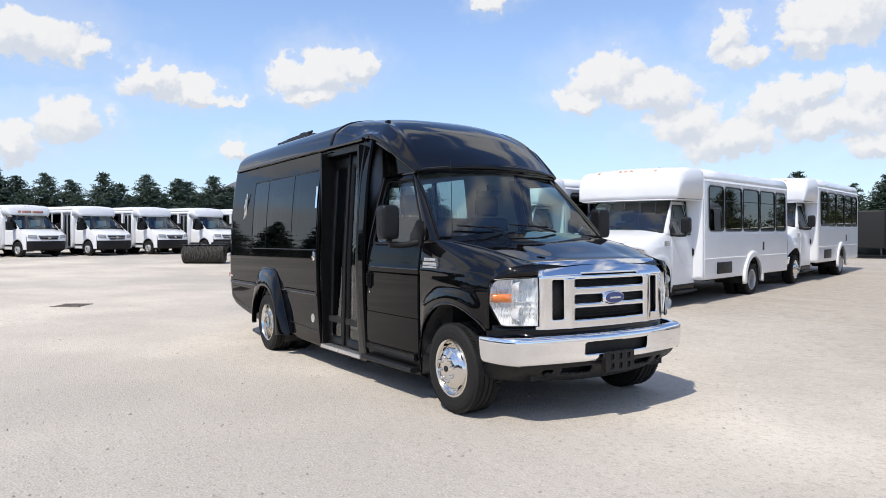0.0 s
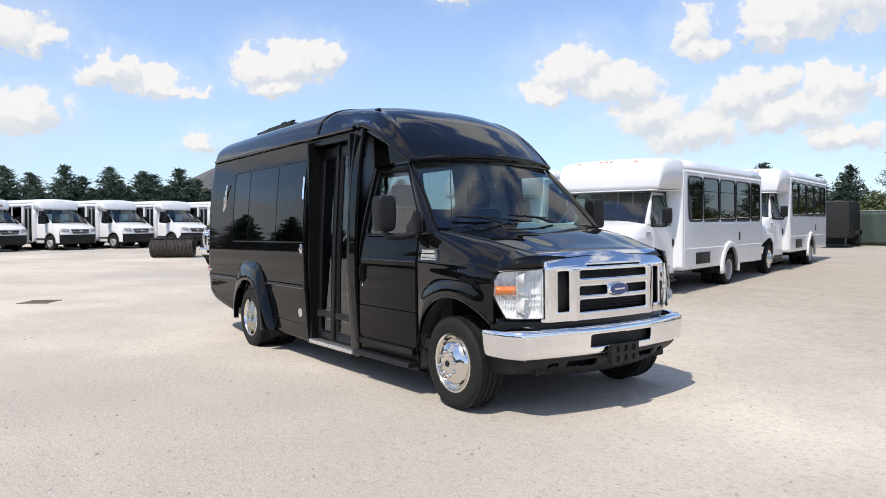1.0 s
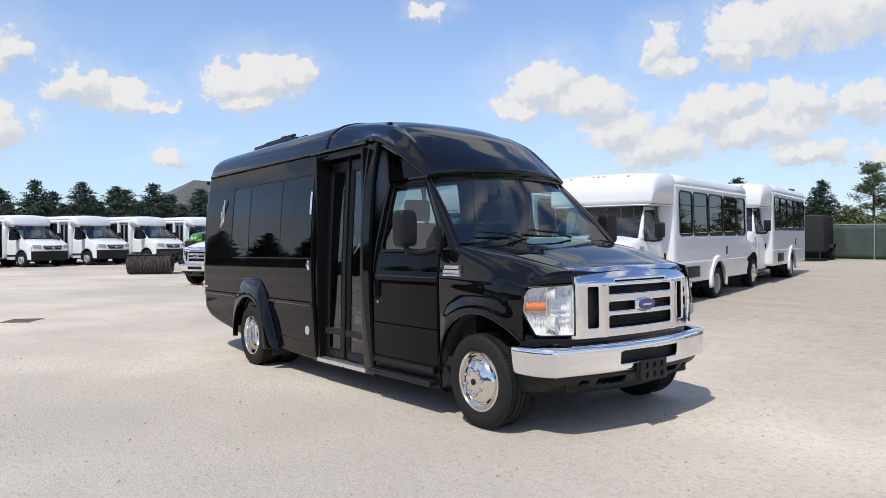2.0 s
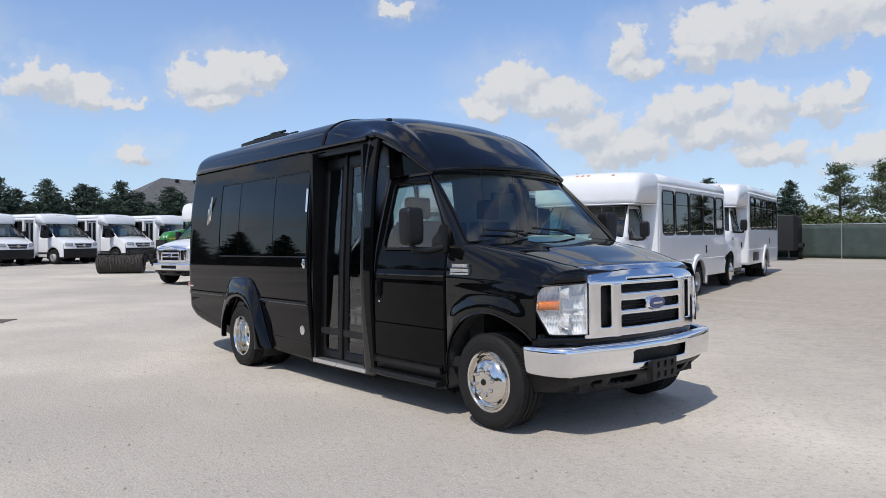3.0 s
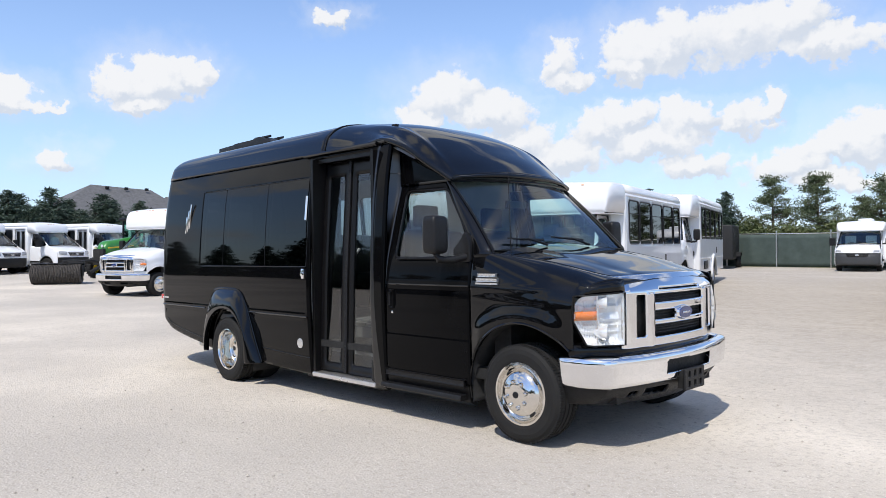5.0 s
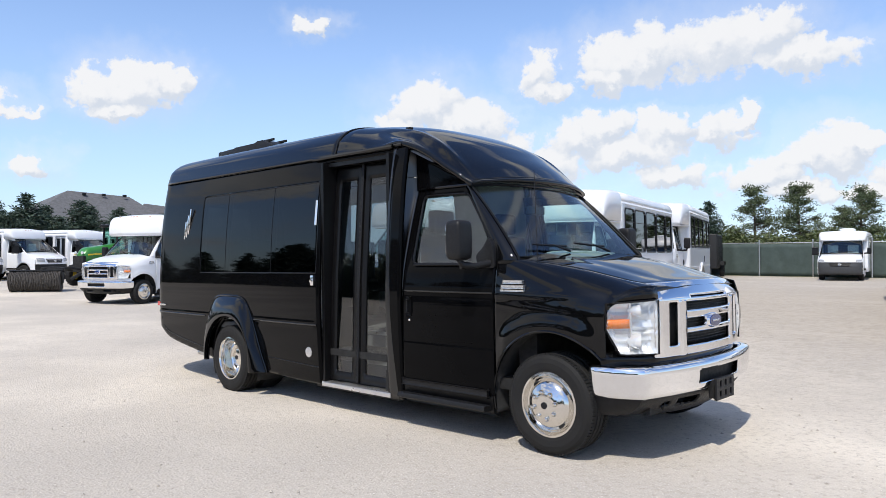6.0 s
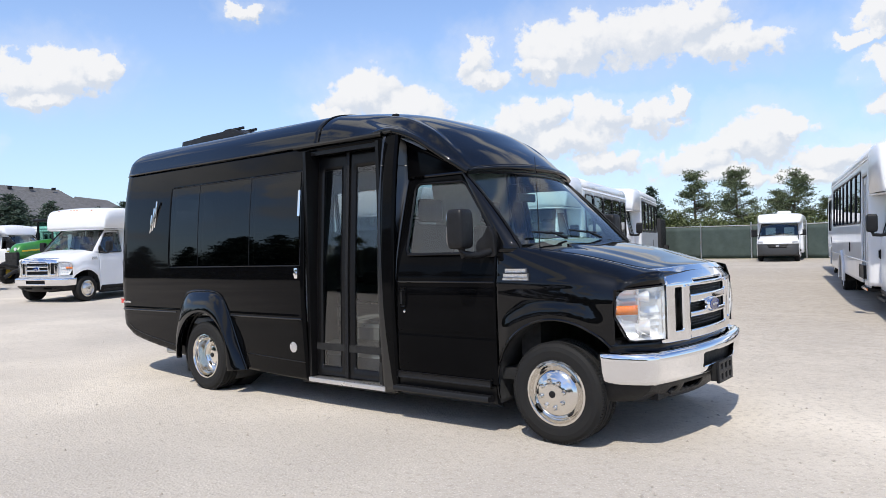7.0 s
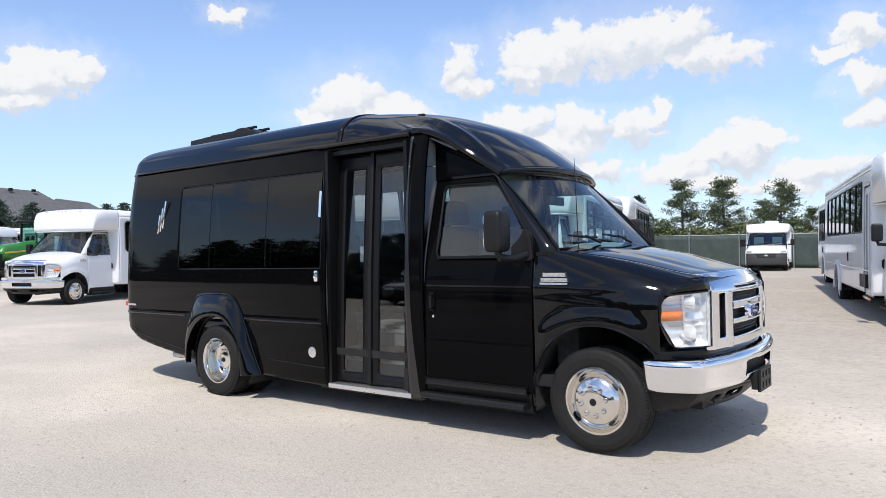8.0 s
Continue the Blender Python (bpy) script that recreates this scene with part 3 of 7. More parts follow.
def fender_point(u, v, s):
    """u: from the door seam to the lamp; v: 0 at the sill, 1 at the bonnet's crease."""
    lo = 0.30
    t = max(0.0, (v - 0.62) / 0.38)
    xe = 0.405 + 0.175 * t**1.2
    x = -0.47 + (xe + 0.47) * u
    yo, yc, zc = smooth_curve(YO, min(x, 0.41)), smooth_curve(CREASE_Y, x), smooth_curve(CREASE_Z, x)
    zs = 0.98 - 0.02 * max(0, x)
    if v < 0.62:
        w = v / 0.62
        z = lo + (zs - lo) * w
        y = yo - 0.012 * (1 - w) ** 2
        # a soft swage above the wheel
        r = math.hypot(x / 1.12, z - 0.385)
        y += 0.020 / (1 + math.exp((r - 0.575) / 0.018)) * min(1, max(0, (z - 0.5) / 0.15)) * min(1, max(0, (0.36 - x) / 0.12)) * min(1, max(0.0, (x + 0.47) / 0.1))
    else:
        a = t * math.pi / 2
        bow = t ** 0.9
        z = zs + (zc - zs) * math.sin(a * 0.94) / math.sin(math.pi / 2 * 0.94)
        y = yo + (yc - yo) * (1 - math.cos(a)) ** 1.05
        if x > 0.3 and t < 1:
            y = min(y, yo)
        y += 0.007 * math.exp(-(((z - 1.112) / 0.014) ** 2)) * min(1, max(0, (0.34 - x) / 0.2))
    return Vector((x, s * y, z))


def bonnet_point(u, w):
    """u along the bonnet, w across from -1 to 1."""
    front = 0.575 + 0.045 * (1 - w * w)
    x0 = -0.27 - 0.13 * (1 - abs(w) ** 2)
    x = x0 + (front - x0) * u
    xe = min(x, 0.58)
    yc, zc = smooth_curve(CREASE_Y, xe), smooth_curve(CREASE_Z, xe)
    crown = 0.05 * (1 - abs(w) ** 2.6)
    # shallow channels each side of the raised middle
    chan = -0.004 * math.exp(-(((abs(w) - 0.62) / 0.10) ** 2)) * min(1, u * 3)
    nose = -0.03 * max(0, (u - 0.9) / 0.1) ** 2
    return Vector((x, w * yc, zc + crown * (1.0 - 0.55 * u) + chan + nose))


DOOR_Y = [(0.2, 0.985), (0.45, 1.0), (0.75, 1.006), (1.0, 1.004), (1.12, 0.998), (1.3, 0.975), (1.5, 0.925), (1.7, 0.87), (1.9, 0.81), (2.0, 0.78)]
DOOR_WIN = round_poly([(-1.335, 1.335), (-0.60, 1.335), (-0.50, 1.41), (-0.52, 1.47), (-0.86, 1.885), (-1.345, 1.895)], 0.05)


def plan_x(y, base, bow):
    """A front that is bowed in plan."""
    return base - bow * (abs(y) / 0.7) ** 2


def cab(bus, paint, hero=False, bumper=None, lamp_detail=True):
    """The nose, doors, glass and trim of a van-based bus."""
    bumper = bumper or CHROME
    arch = lambda x, z: math.hypot(x, z - 0.385) - 0.485
    for s in (-1, 1):
        # fenders with the wheel arch cut out
        bm = bmesh.new()

        def hole(u, v, s=s):
            p = fender_point(u, v, s)
            return arch(p.x, p.z)
        sheet(bm, lambda u, v, s=s: fender_point(u, v, s), span(0, 1, 56 if hero else 36), span(0, 1, 66 if hero else 40), hole)
        low = [f for f in bm.faces if (f.calc_center_median().x > 0.1 and f.calc_center_median().z < 0.60) or (f.calc_center_median().x > 0.30 and f.calc_center_median().z < 0.70)]
        bmesh.ops.delete(bm, geom=low, context="FACES")
        part("fender", bm, paint, bus, solid=0.012)
        # rolled lip round the arch
        bm = bmesh.new()
        lip = []
        for i in range(33):
            a = radians(40 + 152 * i / 32)
            x, z = 0.487 * math.cos(a), 0.385 + 0.487 * math.sin(a)
            lip.append(fender_point((x + 0.47) / 0.875, 0.62 * (z - 0.30) / (0.68 - 0.02 * max(0, x)), s))
        tube(bm, [p + Vector((0, -s * 0.004, 0)) for p in lip], 0.009, 6)
        part("arch_lip", bm, paint, bus)
        # the arch's dark liner
        bm = bmesh.new()
        lathe(bm, [(0.492, 0.0), (0.492, 0.42)] if s < 0 else [(0.492, -0.42), (0.492, 0.0)], 40, pose(0, s * 0.975, 0.385), 46, 196)
        part("wheel_arch_liner", bm, CHASSIS, bus, solid=0.006)
        # the cab door with its window opening
        bm = bmesh.new()
        win = poly_hole(DOOR_WIN)

        def door_pt(x, z, s=s):
            xf = x
            if z > 1.33:
                t = (z - 1.33) / 0.6
                front = -0.47 - 0.36 * t - 0.06 * t * t
                xf = -1.44 + (x + 1.44) * (front + 1.44) / 0.97
            y = smooth_curve(DOOR_Y, z)
            y += 0.006 * math.exp(-(((z - 1.118) / 0.012) ** 2)) - 0.006 * math.exp(-(((z - 0.725) / 0.008) ** 2))
            return Vector((xf, s * y, z))

        def door_hole(x, z):
            p = door_pt(x, z)
            return win(p.x, p.z)
        sheet(bm, door_pt, span(-1.432, -0.478, 56 if hero else 36), span(0.37, 1.955, 90 if hero else 50), door_hole)
        door = part("cab_door", bm, SIDEBLACK if hero else paint, bus, "cab door with a framed window", solid=0.02)
        # window seal and pane
        inner = [Vector((x, s * (smooth_curve(DOOR_Y, z) - 0.012), z)) for x, z in DOOR_WIN]
        bm = bmesh.new()
        tube(bm, [p + Vector((0, s * 0.016, 0)) for p in inner], 0.009, 6, True)
        part("window_seal", bm, TRIMBLK if hero else PLASTIC, door)
        bm = bmesh.new()
        cen = bm.verts.new(sum(inner, Vector()) / len(inner))
        rim_v = [bm.verts.new(p) for p in inner]
        for a, b in zip(rim_v, rim_v[1:] + rim_v[:1]):
            bm.faces.new((cen, a, b))
        part("window_pane", bm, SIDECLEAR, door, "greenish side window glass", shadow=False)
        bm = bmesh.new()
        tube(bm, [(-1.315, s * 0.985, 1.328), (-0.60, s * 0.985, 1.328)], 0.007, 6)
        part("window_sill", bm, TRIMBLK if hero else PLASTIC, door)
        if hero:
            bm = bmesh.new()
            tube(bm, [(x, s * (smooth_curve(DOOR_Y, 1.118) + 0.003), 1.118) for x in span(-1.425, -0.485, 8)], 0.007, 6)
            part("door_crease", bm, BLACK, door)
        # handle and key lock
        bm = bmesh.new()
        box(bm, -1.375, -1.335, s * 1.000, s * 1.014, 0.92, 1.07, 0.006)
        box(bm, -1.368, -1.342, s * 1.010, s * 1.030, 0.945, 1.05, 0.008)
        part("door_handle", bm, PLASTIC, door, "black pull handle")
        bm = bmesh.new()
        lathe(bm, [(0.011, 0.0), (0.011, -0.008 ), (0.0, -0.010)], 14, pose(-1.345, s * 1.004, 0.885, 0, 0, 0 if s < 0 else 180))
        part("key_lock", bm, CHROME, door)
        # sill, step and running board
        bm = bmesh.new()
        prism(bm, [(s * 0.90, 0.20), (s * 0.975, 0.24), (s * 0.99, 0.37), (s * 0.90, 0.39)], "x", -1.46, -0.50)
        part("sill", bm, TRIMBLK, bus)
        bm = bmesh.new()
        # grooved tread along the top
        prof = [(0.93, 0.257), (1.045, 0.255), (1.056, 0.265), (1.056, 0.287)]
        for i in range(8):
            y0 = 1.048 - 0.014 * i
            prof += [(y0, 0.298), (y0 - 0.007, 0.298), (y0 - 0.008, 0.292), (y0 - 0.0135, 0.292)]
        prof += [(0.93, 0.295)]
        prism(bm, [(s * y, z) for y, z in prof], "x", -1.45, -0.53)
        part("running_board", bm, PLASTIC, bus, "black ribbed running board")
        bm = bmesh.new()
        box(bm, -1.43, -0.53, s * 0.955, s * 1.008, 0.36, 0.41, 0.012, 3)
        part("sill_step", bm, PLASTIC, bus)
        # windscreen pillar: a folded panel between the door's edge and the glass
        bm = bmesh.new()

        def pillar_pt(u, v, s=s):
            z = 1.335 + 0.645 * u
            t = (z - 1.33) / 0.6
            ax, ay = -0.468 - 0.36 * t - 0.06 * t * t, smooth_curve(DOOR_Y, z) + 0.002
            e = max(0.0, (z - 1.372) / 0.588)
            bx, by = -0.305 - 0.575 * e + 0.02 * math.sin(math.pi * min(1, e)), 0.912 - 0.13 * e
            k = math.sin(math.pi * v)
            return Vector((ax + (bx - ax) * v + 0.010 * k, s * (ay + (by - ay) * v + 0.020 * k), z))
        sheet(bm, pillar_pt, span(0, 1, 20), span(0, 1, 8))
        part("windscreen_pillar", bm, paint, bus, solid=0.015)
        bm = bmesh.new()
        tube(bm, [pillar_pt(u, 1.0) + Vector((0.004, 0, 0.004)) for u in span(0, 1, 12)], 0.009, 6)
        part("pillar_trim", bm, TRIMBLK if hero else PLASTIC, bus)
        # towing mirror on its arm
        bm = bmesh.new()
        superbox(bm, (-0.62, s * 1.207, 1.507), (0.07, 0.08, 0.142), 0.34)
        mir = part("mirror", bm, PLASTIC, bus, "large black door mirror")
        bm = bmesh.new()
        tube(bm, [(-0.62, s * 1.20, 1.37), (-0.61, s * 1.19, 1.325), (-0.57, s * 1.09, 1.315), (-0.53, s * 0.975, 1.34)], [0.028, 0.03, 0.026, 0.03], 10)
        prism(bm, round_poly([(-0.47, 1.30), (-0.64, 1.30), (-0.655, 1.40), (-0.585, 1.455), (-0.535, 1.535), (-0.49, 1.46)], 0.03), "y", s * 0.93, s * 0.985, 0.008, 2)
        part("mirror_arm", bm, PLASTIC, mir)
        bm = bmesh.new()
        prism(bm, round_rect(s * 1.207 - 0.06, s * 1.207 + 0.06, 1.39, 1.625, 0.03), "x", -0.694, -0.689)
        part("mirror_glass", bm, CHROME, mir)
        # headlamp: bowl, lens, indicator
        bm = bmesh.new()
        L = []
        for t in span(0, 1, 8):
            x = 0.408 + 0.185 * t ** 0.85
            y = 0.938 - 0.272 * t ** 1.15
            top = 1.068 + 0.022 * t
            bot = 0.90 - 0.165 * min(1, t / 0.26)
            L.append((x, y, bot, top))
        rows = []
        for x, y, b0, t0 in L:
            rows.append([bm.verts.new((x + 0.022 * math.sin(math.pi * q / 6), s * (y + 0.008 * math.sin(math.pi * q / 6)), b0 + (t0 - b0) * q / 6)) for q in range(7)])
        for A, B in zip(rows, rows[1:]):
            for j in range(6):
                bm.faces.new((A[j], B[j], B[j + 1], A[j + 1]))
        lens = part("headlamp", bm, LENS, bus, "clear headlamp with an amber indicator", shadow=False)
        bm = bmesh.new()
        rows = []
        cols = 36 if hero else 16
        for i in range(cols + 1):
            q0 = min(7, 8 * i // cols)
            f = 8 * i / cols - q0
            x, y, b0, t0 = (L[q0][c] * (1 - f) + L[q0 + 1][c] * f for c in range(4))
            deep = min(1, (cols - i) / (0.12 * cols)) * min(1, i / (0.10 * cols))
            row = []
            for q in range(17):
                d = deep * min(1, q / 2, (16 - q) / 2) * (0.040 + 0.010 * (i % 2) + 0.008 * (q % 2) + (0.014 if q in (7, 10) else 0.0))
                row.append(bm.verts.new((x - 0.004 - d + 0.018 * math.sin(math.pi * q / 16), s * (y - 0.004 - 0.5 * d), b0 + 0.004 + (t0 - b0 - 0.008) * q / 16)))
            rows.append(row)
        for A, B in zip(rows, rows[1:]):
            for j in range(16):
                bm.faces.new((A[j], B[j], B[j + 1], A[j + 1]))
        part("reflector", bm, LAMPBOWL, lens, smooth=False)
        # painted corner between the lamp and the bonnet
        bm = bmesh.new()
        lamp_top = [Vector((x + 0.004, s * (y + 0.002), t0 + 0.004)) for x, y, b0, t0 in L]
        ends = [fender_point(1, v, s) for v in span(0.655, 1.0, 8)]
        for k in range(8):
            q = [bm.verts.new(p) for p in (lamp_top[k], lamp_top[k + 1], ends[k + 1], ends[k])]
            bm.faces.new(q)
        part("nose_corner", bm, paint, bus, solid=0.01)
        bm = bmesh.new()
        for q, (z0, z1) in enumerate(((0.905, 0.965),)):
            for i in range(0, 4):
                (xa, ya, _, _), (xb, yb, _, _) = L[i], L[i + 1]
                vs4 = [bm.verts.new((xa - 0.016, s * (ya - 0.012), z0)), bm.verts.new((xb - 0.016, s * (yb - 0.012), z0)), bm.verts.new((xb - 0.016, s * (yb - 0.012), z1)), bm.verts.new((xa - 0.016, s * (ya - 0.012), z1))]
                bm.faces.new(vs4)
        part("indicator", bm, AMBER, lens, "amber indicator lens", solid=0.008)
        if lamp_detail:
            for zc, r in ((1.02, 0.042), (0.82, 0.055)):
                bm = bmesh.new()
                lathe(bm, [(r, -0.02), (r * 0.8, 0.02), (r * 0.35, 0.045), (0, 0.05)], 20, Matrix.Translation((0.515, s * 0.775, zc)) @ Matrix.Rotation(radians(90 - s * 25), 4, "Z"))
                part("lamp_bowl", bm, LAMPBOWL, lens)
            for a, b in (((4, 0.745), (4, 1.07)),):
                bm = bmesh.new()
                n = max(1, b[0] - a[0])
                run = [L[a[0] + (b[0] - a[0]) * i // n] for i in range(n + 1)]
                tube(bm, [(p[0] - 0.018, s * (p[1] - 0.014), a[1] + (b[1] - a[1]) * i / n) for i, p in enumerate(run)], 0.007, 6)
                part("lamp_rib", bm, CHROME, lens)
            bm = bmesh.new()
            edge = [Vector((x + 0.004, s * (y + 0.002), b0)) for x, y, b0, t0 in L] + [Vector((x + 0.004, s * (y + 0.002), t0)) for x, y, b0, t0 in L[::-1]]
            tube(bm, edge, 0.006, 6, True)
            part("lamp_seal", bm, TRIMBLK, lens)
        # badge on the fender: plain bars
        bm = bmesh.new()
        box(bm, -0.40, -0.20, s * 0.985, s * 1.004, 1.155, 1.18, 0.003)
        box(bm, -0.385, -0.215, s * 0.983, s * 1.001, 1.19, 1.215, 0.003)
        box(bm, -0.41, -0.20, s * 0.988, s * 1.003, 1.135, 1.148, 0.002)
        part("badge", bm, BADGE, bus, "silver badge of plain bars")
    # bonnet
    bm = bmesh.new()
    sheet(bm, bonnet_point, span(0, 1, 36), span(-1, 1, 48))
    part("bonnet", bm, paint, bus, solid=0.015)
    # cowl with its vents
    bm = bmesh.new()
    sheet(bm, lambda u, w: Vector((-0.27 - 0.13 * (1 - w * w) - 0.13 * u, w * 0.90, 1.352 + 0.022 * (1 - w * w) + 0.01 * u)), span(0, 1, 4), span(-1, 1, 30))
    cowl = part("cowl", bm, PLASTIC, bus, solid=0.02)
    bm = bmesh.new()
    for i in range(46):
        w = -0.86 + 1.72 * i / 45
        x0 = -0.275 - 0.13 * (1 - w * w)
        box(bm, x0 - 0.075, x0 - 0.02, w * 0.9 - 0.004, w * 0.9 + 0.004, 1.36 + 0.022 * (1 - w * w), 1.372 + 0.022 * (1 - w * w))
    part("cowl_vents", bm, PLASTIC, cowl)
    # windscreen
    def ws(u, w):
        zb, zt = 1.372 + 0.02 * (1 - w * w), 1.96 + 0.025 * (1 - w * w)
        xb, xt = -0.285, -0.86
        bow = 0.13 * (1 - w * w)
        x = (xb - 0.03) + (xt - xb) * u + bow * (0.75 + 0.72 * u) - 0.10 * (1 - w * w) * (1 - u) * 0.9
        yb = 0.905 + (0.775 - 0.905) * u
        return Vector((x + 0.02 * math.sin(math.pi * u), w * yb, zb + (zt - zb) * u))
    bm = bmesh.new()
    sheet(bm, ws, span(0, 1, 12), span(-1, 1, 24))
    part("windscreen", bm, CLEAR, bus, "greenish windscreen", shadow=False)
    bm = bmesh.new()
    edge = [ws(0, w) for w in span(-1, 1, 16)] + [ws(1, w) for w in span(1, -1, 16)]
    tube(bm, [p + Vector((0.006, 0, 0.004)) for p in edge], 0.011, 6, True)
    part("windscreen_seal", bm, TRIMBLK, bus)
    for y0, y1 in ((-0.30, -0.80), (0.36, -0.20)):
        bm = bmesh.new()
        a, b = ws(0.03, y0), ws(0.13, y1)
        mid = ws(0.10, (y0 + y1) / 2)
        off = Vector((0.035, 0, 0.02))
        tube(bm, [a + off * 0.8, mid + off * 1.3], [0.011, 0.008], 6)
        tube(bm, [ws(0.09, y0 * 0.4 + y1 * 0.6 + 0.26) + off, mid + off, b + off], [0.008, 0.010, 0.007], 6)
        part("wiper", bm, PLASTIC, bus, "black wiper arm and blade")
    # grille
    gx = lambda y: 0.668 - 0.075 * (abs(y) / 0.67) ** 2
    slots = [rect_hole(-0.36, 0.36, 1.005, 1.066, 0.008), rect_hole(-0.36, 0.36, 0.885, 0.952, 0.008), rect_hole(-0.36, 0.36, 0.765, 0.853, 0.008),
             rect_hole(-0.555, -0.455, 0.775, 1.066, 0.012), rect_hole(0.455, 0.555, 0.775, 1.066, 0.012), rect_hole(-0.30, 0.30, 1.092, 1.106, 0.004)]
    bm = bmesh.new()

    def gr(y, z):
        top = max(0, (z - 1.085) / 0.11)
        x = gx(y) - 0.075 * top ** 1.25 + 0.012 * math.exp(-(((abs(y) - 0.40) / 0.035) ** 2)) * (1 if z < 1.07 else 0)
        x -= 0.018 * max(0, (abs(y) - 0.60) / 0.07) ** 2
        zz = z
        if z > 1.08:
            zz = z + 0.012 * (1 - (y / 0.67) ** 2) * top
        return Vector((x, y, zz))
    sheet(bm, gr, span(-0.672, 0.672, 150 if hero else 90), span(0.705, 1.195, 70 if hero else 46), lambda y, z: min(f(y, z) for f in slots))
    grille = part("grille", bm, CHROME, bus, "chrome grille with black slots", solid=0.03)
    bm = bmesh.new()
    sheet(bm, lambda y, z: Vector((gx(y) - 0.045, y, z)), span(-0.62, 0.62, 20), span(0.73, 1.12, 2))
    part("grille_back", bm, MESHBLK, grille, solid=0.01)
    bm = bmesh.new()
    for z in (0.79, 0.81, 0.83, 0.91, 0.93, 1.025, 1.045):
        tube(bm, [(gx(y) - 0.032, y, z) for y in span(-0.36, 0.36, 6)], 0.004, 5)
    part("grille_ribs", bm, PLASTIC, grille)
    # oval badge, left plain
    bm = bmesh.new()
    lathe(bm, [(0.0, -0.022), (0.045, -0.02), (0.052, -0.008), (0.052, 0.02)], 36, Matrix.Translation((gx(0) + 0.004, 0, 0.918)) @ Matrix.Rotation(radians(90), 4, "Z") @ Matrix.Diagonal((2.2, 1, 1, 1)))
    oval = part("oval_badge", bm, CHROME, grille, "chrome-rimmed blue oval badge")
    bm = bmesh.new()
    lathe(bm, [(0.0, -0.027), (0.042, -0.0245), (0.044, -0.015)], 36, Matrix.Translation((gx(0) + 0.004, 0, 0.918)) @ Matrix.Rotation(radians(90), 4, "Z") @ Matrix.Diagonal((2.2, 1, 1, 1)))
    field = part("badge_field", bm, BLUE, oval)
    bm = bmesh.new()
    box(bm, gx(0) + 0.028, gx(0) + 0.034, -0.055, 0.055, 0.911, 0.925, 0.003)
    part("badge_bar", bm, BADGE, oval)
    # black band between grille and bumper
    bm = bmesh.new()
    sheet(bm, lambda y, z: Vector((gx(min(0.67, abs(y))) - 0.03 - max(0, abs(y) - 0.67) * 0.75, y, z)), span(-0.93, 0.93, 40), span(0.60, 0.74, 3))
    part("nose_panel", bm, paint, bus, solid=0.02)
    # bumper
    path = []
    for i in range(61):
        q = -1 + 2 * i / 60
        a = abs(q)
        if a < 0.82:
            y = q / 0.82 * 0.84
            x = 0.735 - 0.125 * (abs(y) / 0.84) ** 2
        else:
            t = (a - 0.82) / 0.18
            ang = t * math.pi / 2
            y = math.copysign(0.84 + 0.125 * math.sin(min(ang * 1.15, math.pi / 2)), q)
            x = 0.61 - 0.06 * (1 - math.cos(ang)) - 0.25 * t ** 1.3
        path.append((x, y))

    def bpt(i, v):
        k = min(59, max(0, int(i)))
        f = i - k
        x = path[k][0] * (1 - f) + path[k + 1][0] * f
        y = path[k][1] * (1 - f) + path[k + 1][1] * f
        # section: lip, face, tuck
        tab_z = [(0, 0.645), (0.12, 0.668), (0.26, 0.655), (0.34, 0.63), (0.5, 0.585), (0.8, 0.50), (0.93, 0.468), (1.0, 0.455)]
        tab_d = [(0, -0.085), (0.12, -0.05), (0.26, -0.004), (0.34, 0.006), (0.5, 0.004), (0.8, -0.004), (0.93, -0.012), (1.0, -0.035)]
        z, d = smooth_curve(tab_z, v), smooth_curve(tab_d, v)
        n = Vector((1, 0)) if abs(y) < 0.84 else Vector((0.45, math.copysign(0.9, y)))
        return Vector((x + n.x * d, y + n.y * d * (1 if abs(y) >= 0.84 else 0), z))
    bm = bmesh.new()

    def bhole(i, v):
        p = bpt(i, v)
        return rect_hole(-0.33, 0.33, 0.515, 0.605, 0.012)(p.y, p.z) * 8
    sheet(bm, bpt, span(0, 60, 120), span(0, 1, 24), bhole)
    bum = part("bumper", bm, bumper, bus, "chrome front bumper with a black slot", solid=0.008)
    bm = bmesh.new()
    box(bm, 0.60, 0.67, -0.36, 0.36, 0.50, 0.62)
    part("bumper_slot", bm, MESHBLK, bum)
    # lower valance in black plastic
    bm = bmesh.new()

    def val(i, v):
        p = bpt(i, 0.97)
        k = 1 - 0.05 * v - 0.05 * v * v
        return Vector((p.x * (1 - 0.02 * v) - 0.03 - 0.10 * v * v, p.y * (1 - 0.03 * v), 0.462 - 0.165 * v * (1 - 0.25 * (abs(p.y) / 0.95) ** 2)))
    vh = [rect_hole(-0.62, -0.54, 0.375, 0.415, 0.01), rect_hole(0.54, 0.62, 0.375, 0.415, 0.01), rect_hole(-0.47, -0.2, 0.36, 0.42, 0.012), rect_hole(0.2, 0.47, 0.36, 0.42, 0.012)]
    sheet(bm, val, span(0, 60, 120), span(0, 1, 16), lambda i, v: min(f(val(i, v).y, val(i, v).z) for f in vh) * 10)
    part("valance", bm, PLASTIC, bus, "black plastic air dam", solid=0.02)
    bm = bmesh.new()
    box(bm, 0.3, 0.55, -0.7, 0.7, 0.33, 0.45)
    part("front_crossmember", bm, CHASSIS, bus)
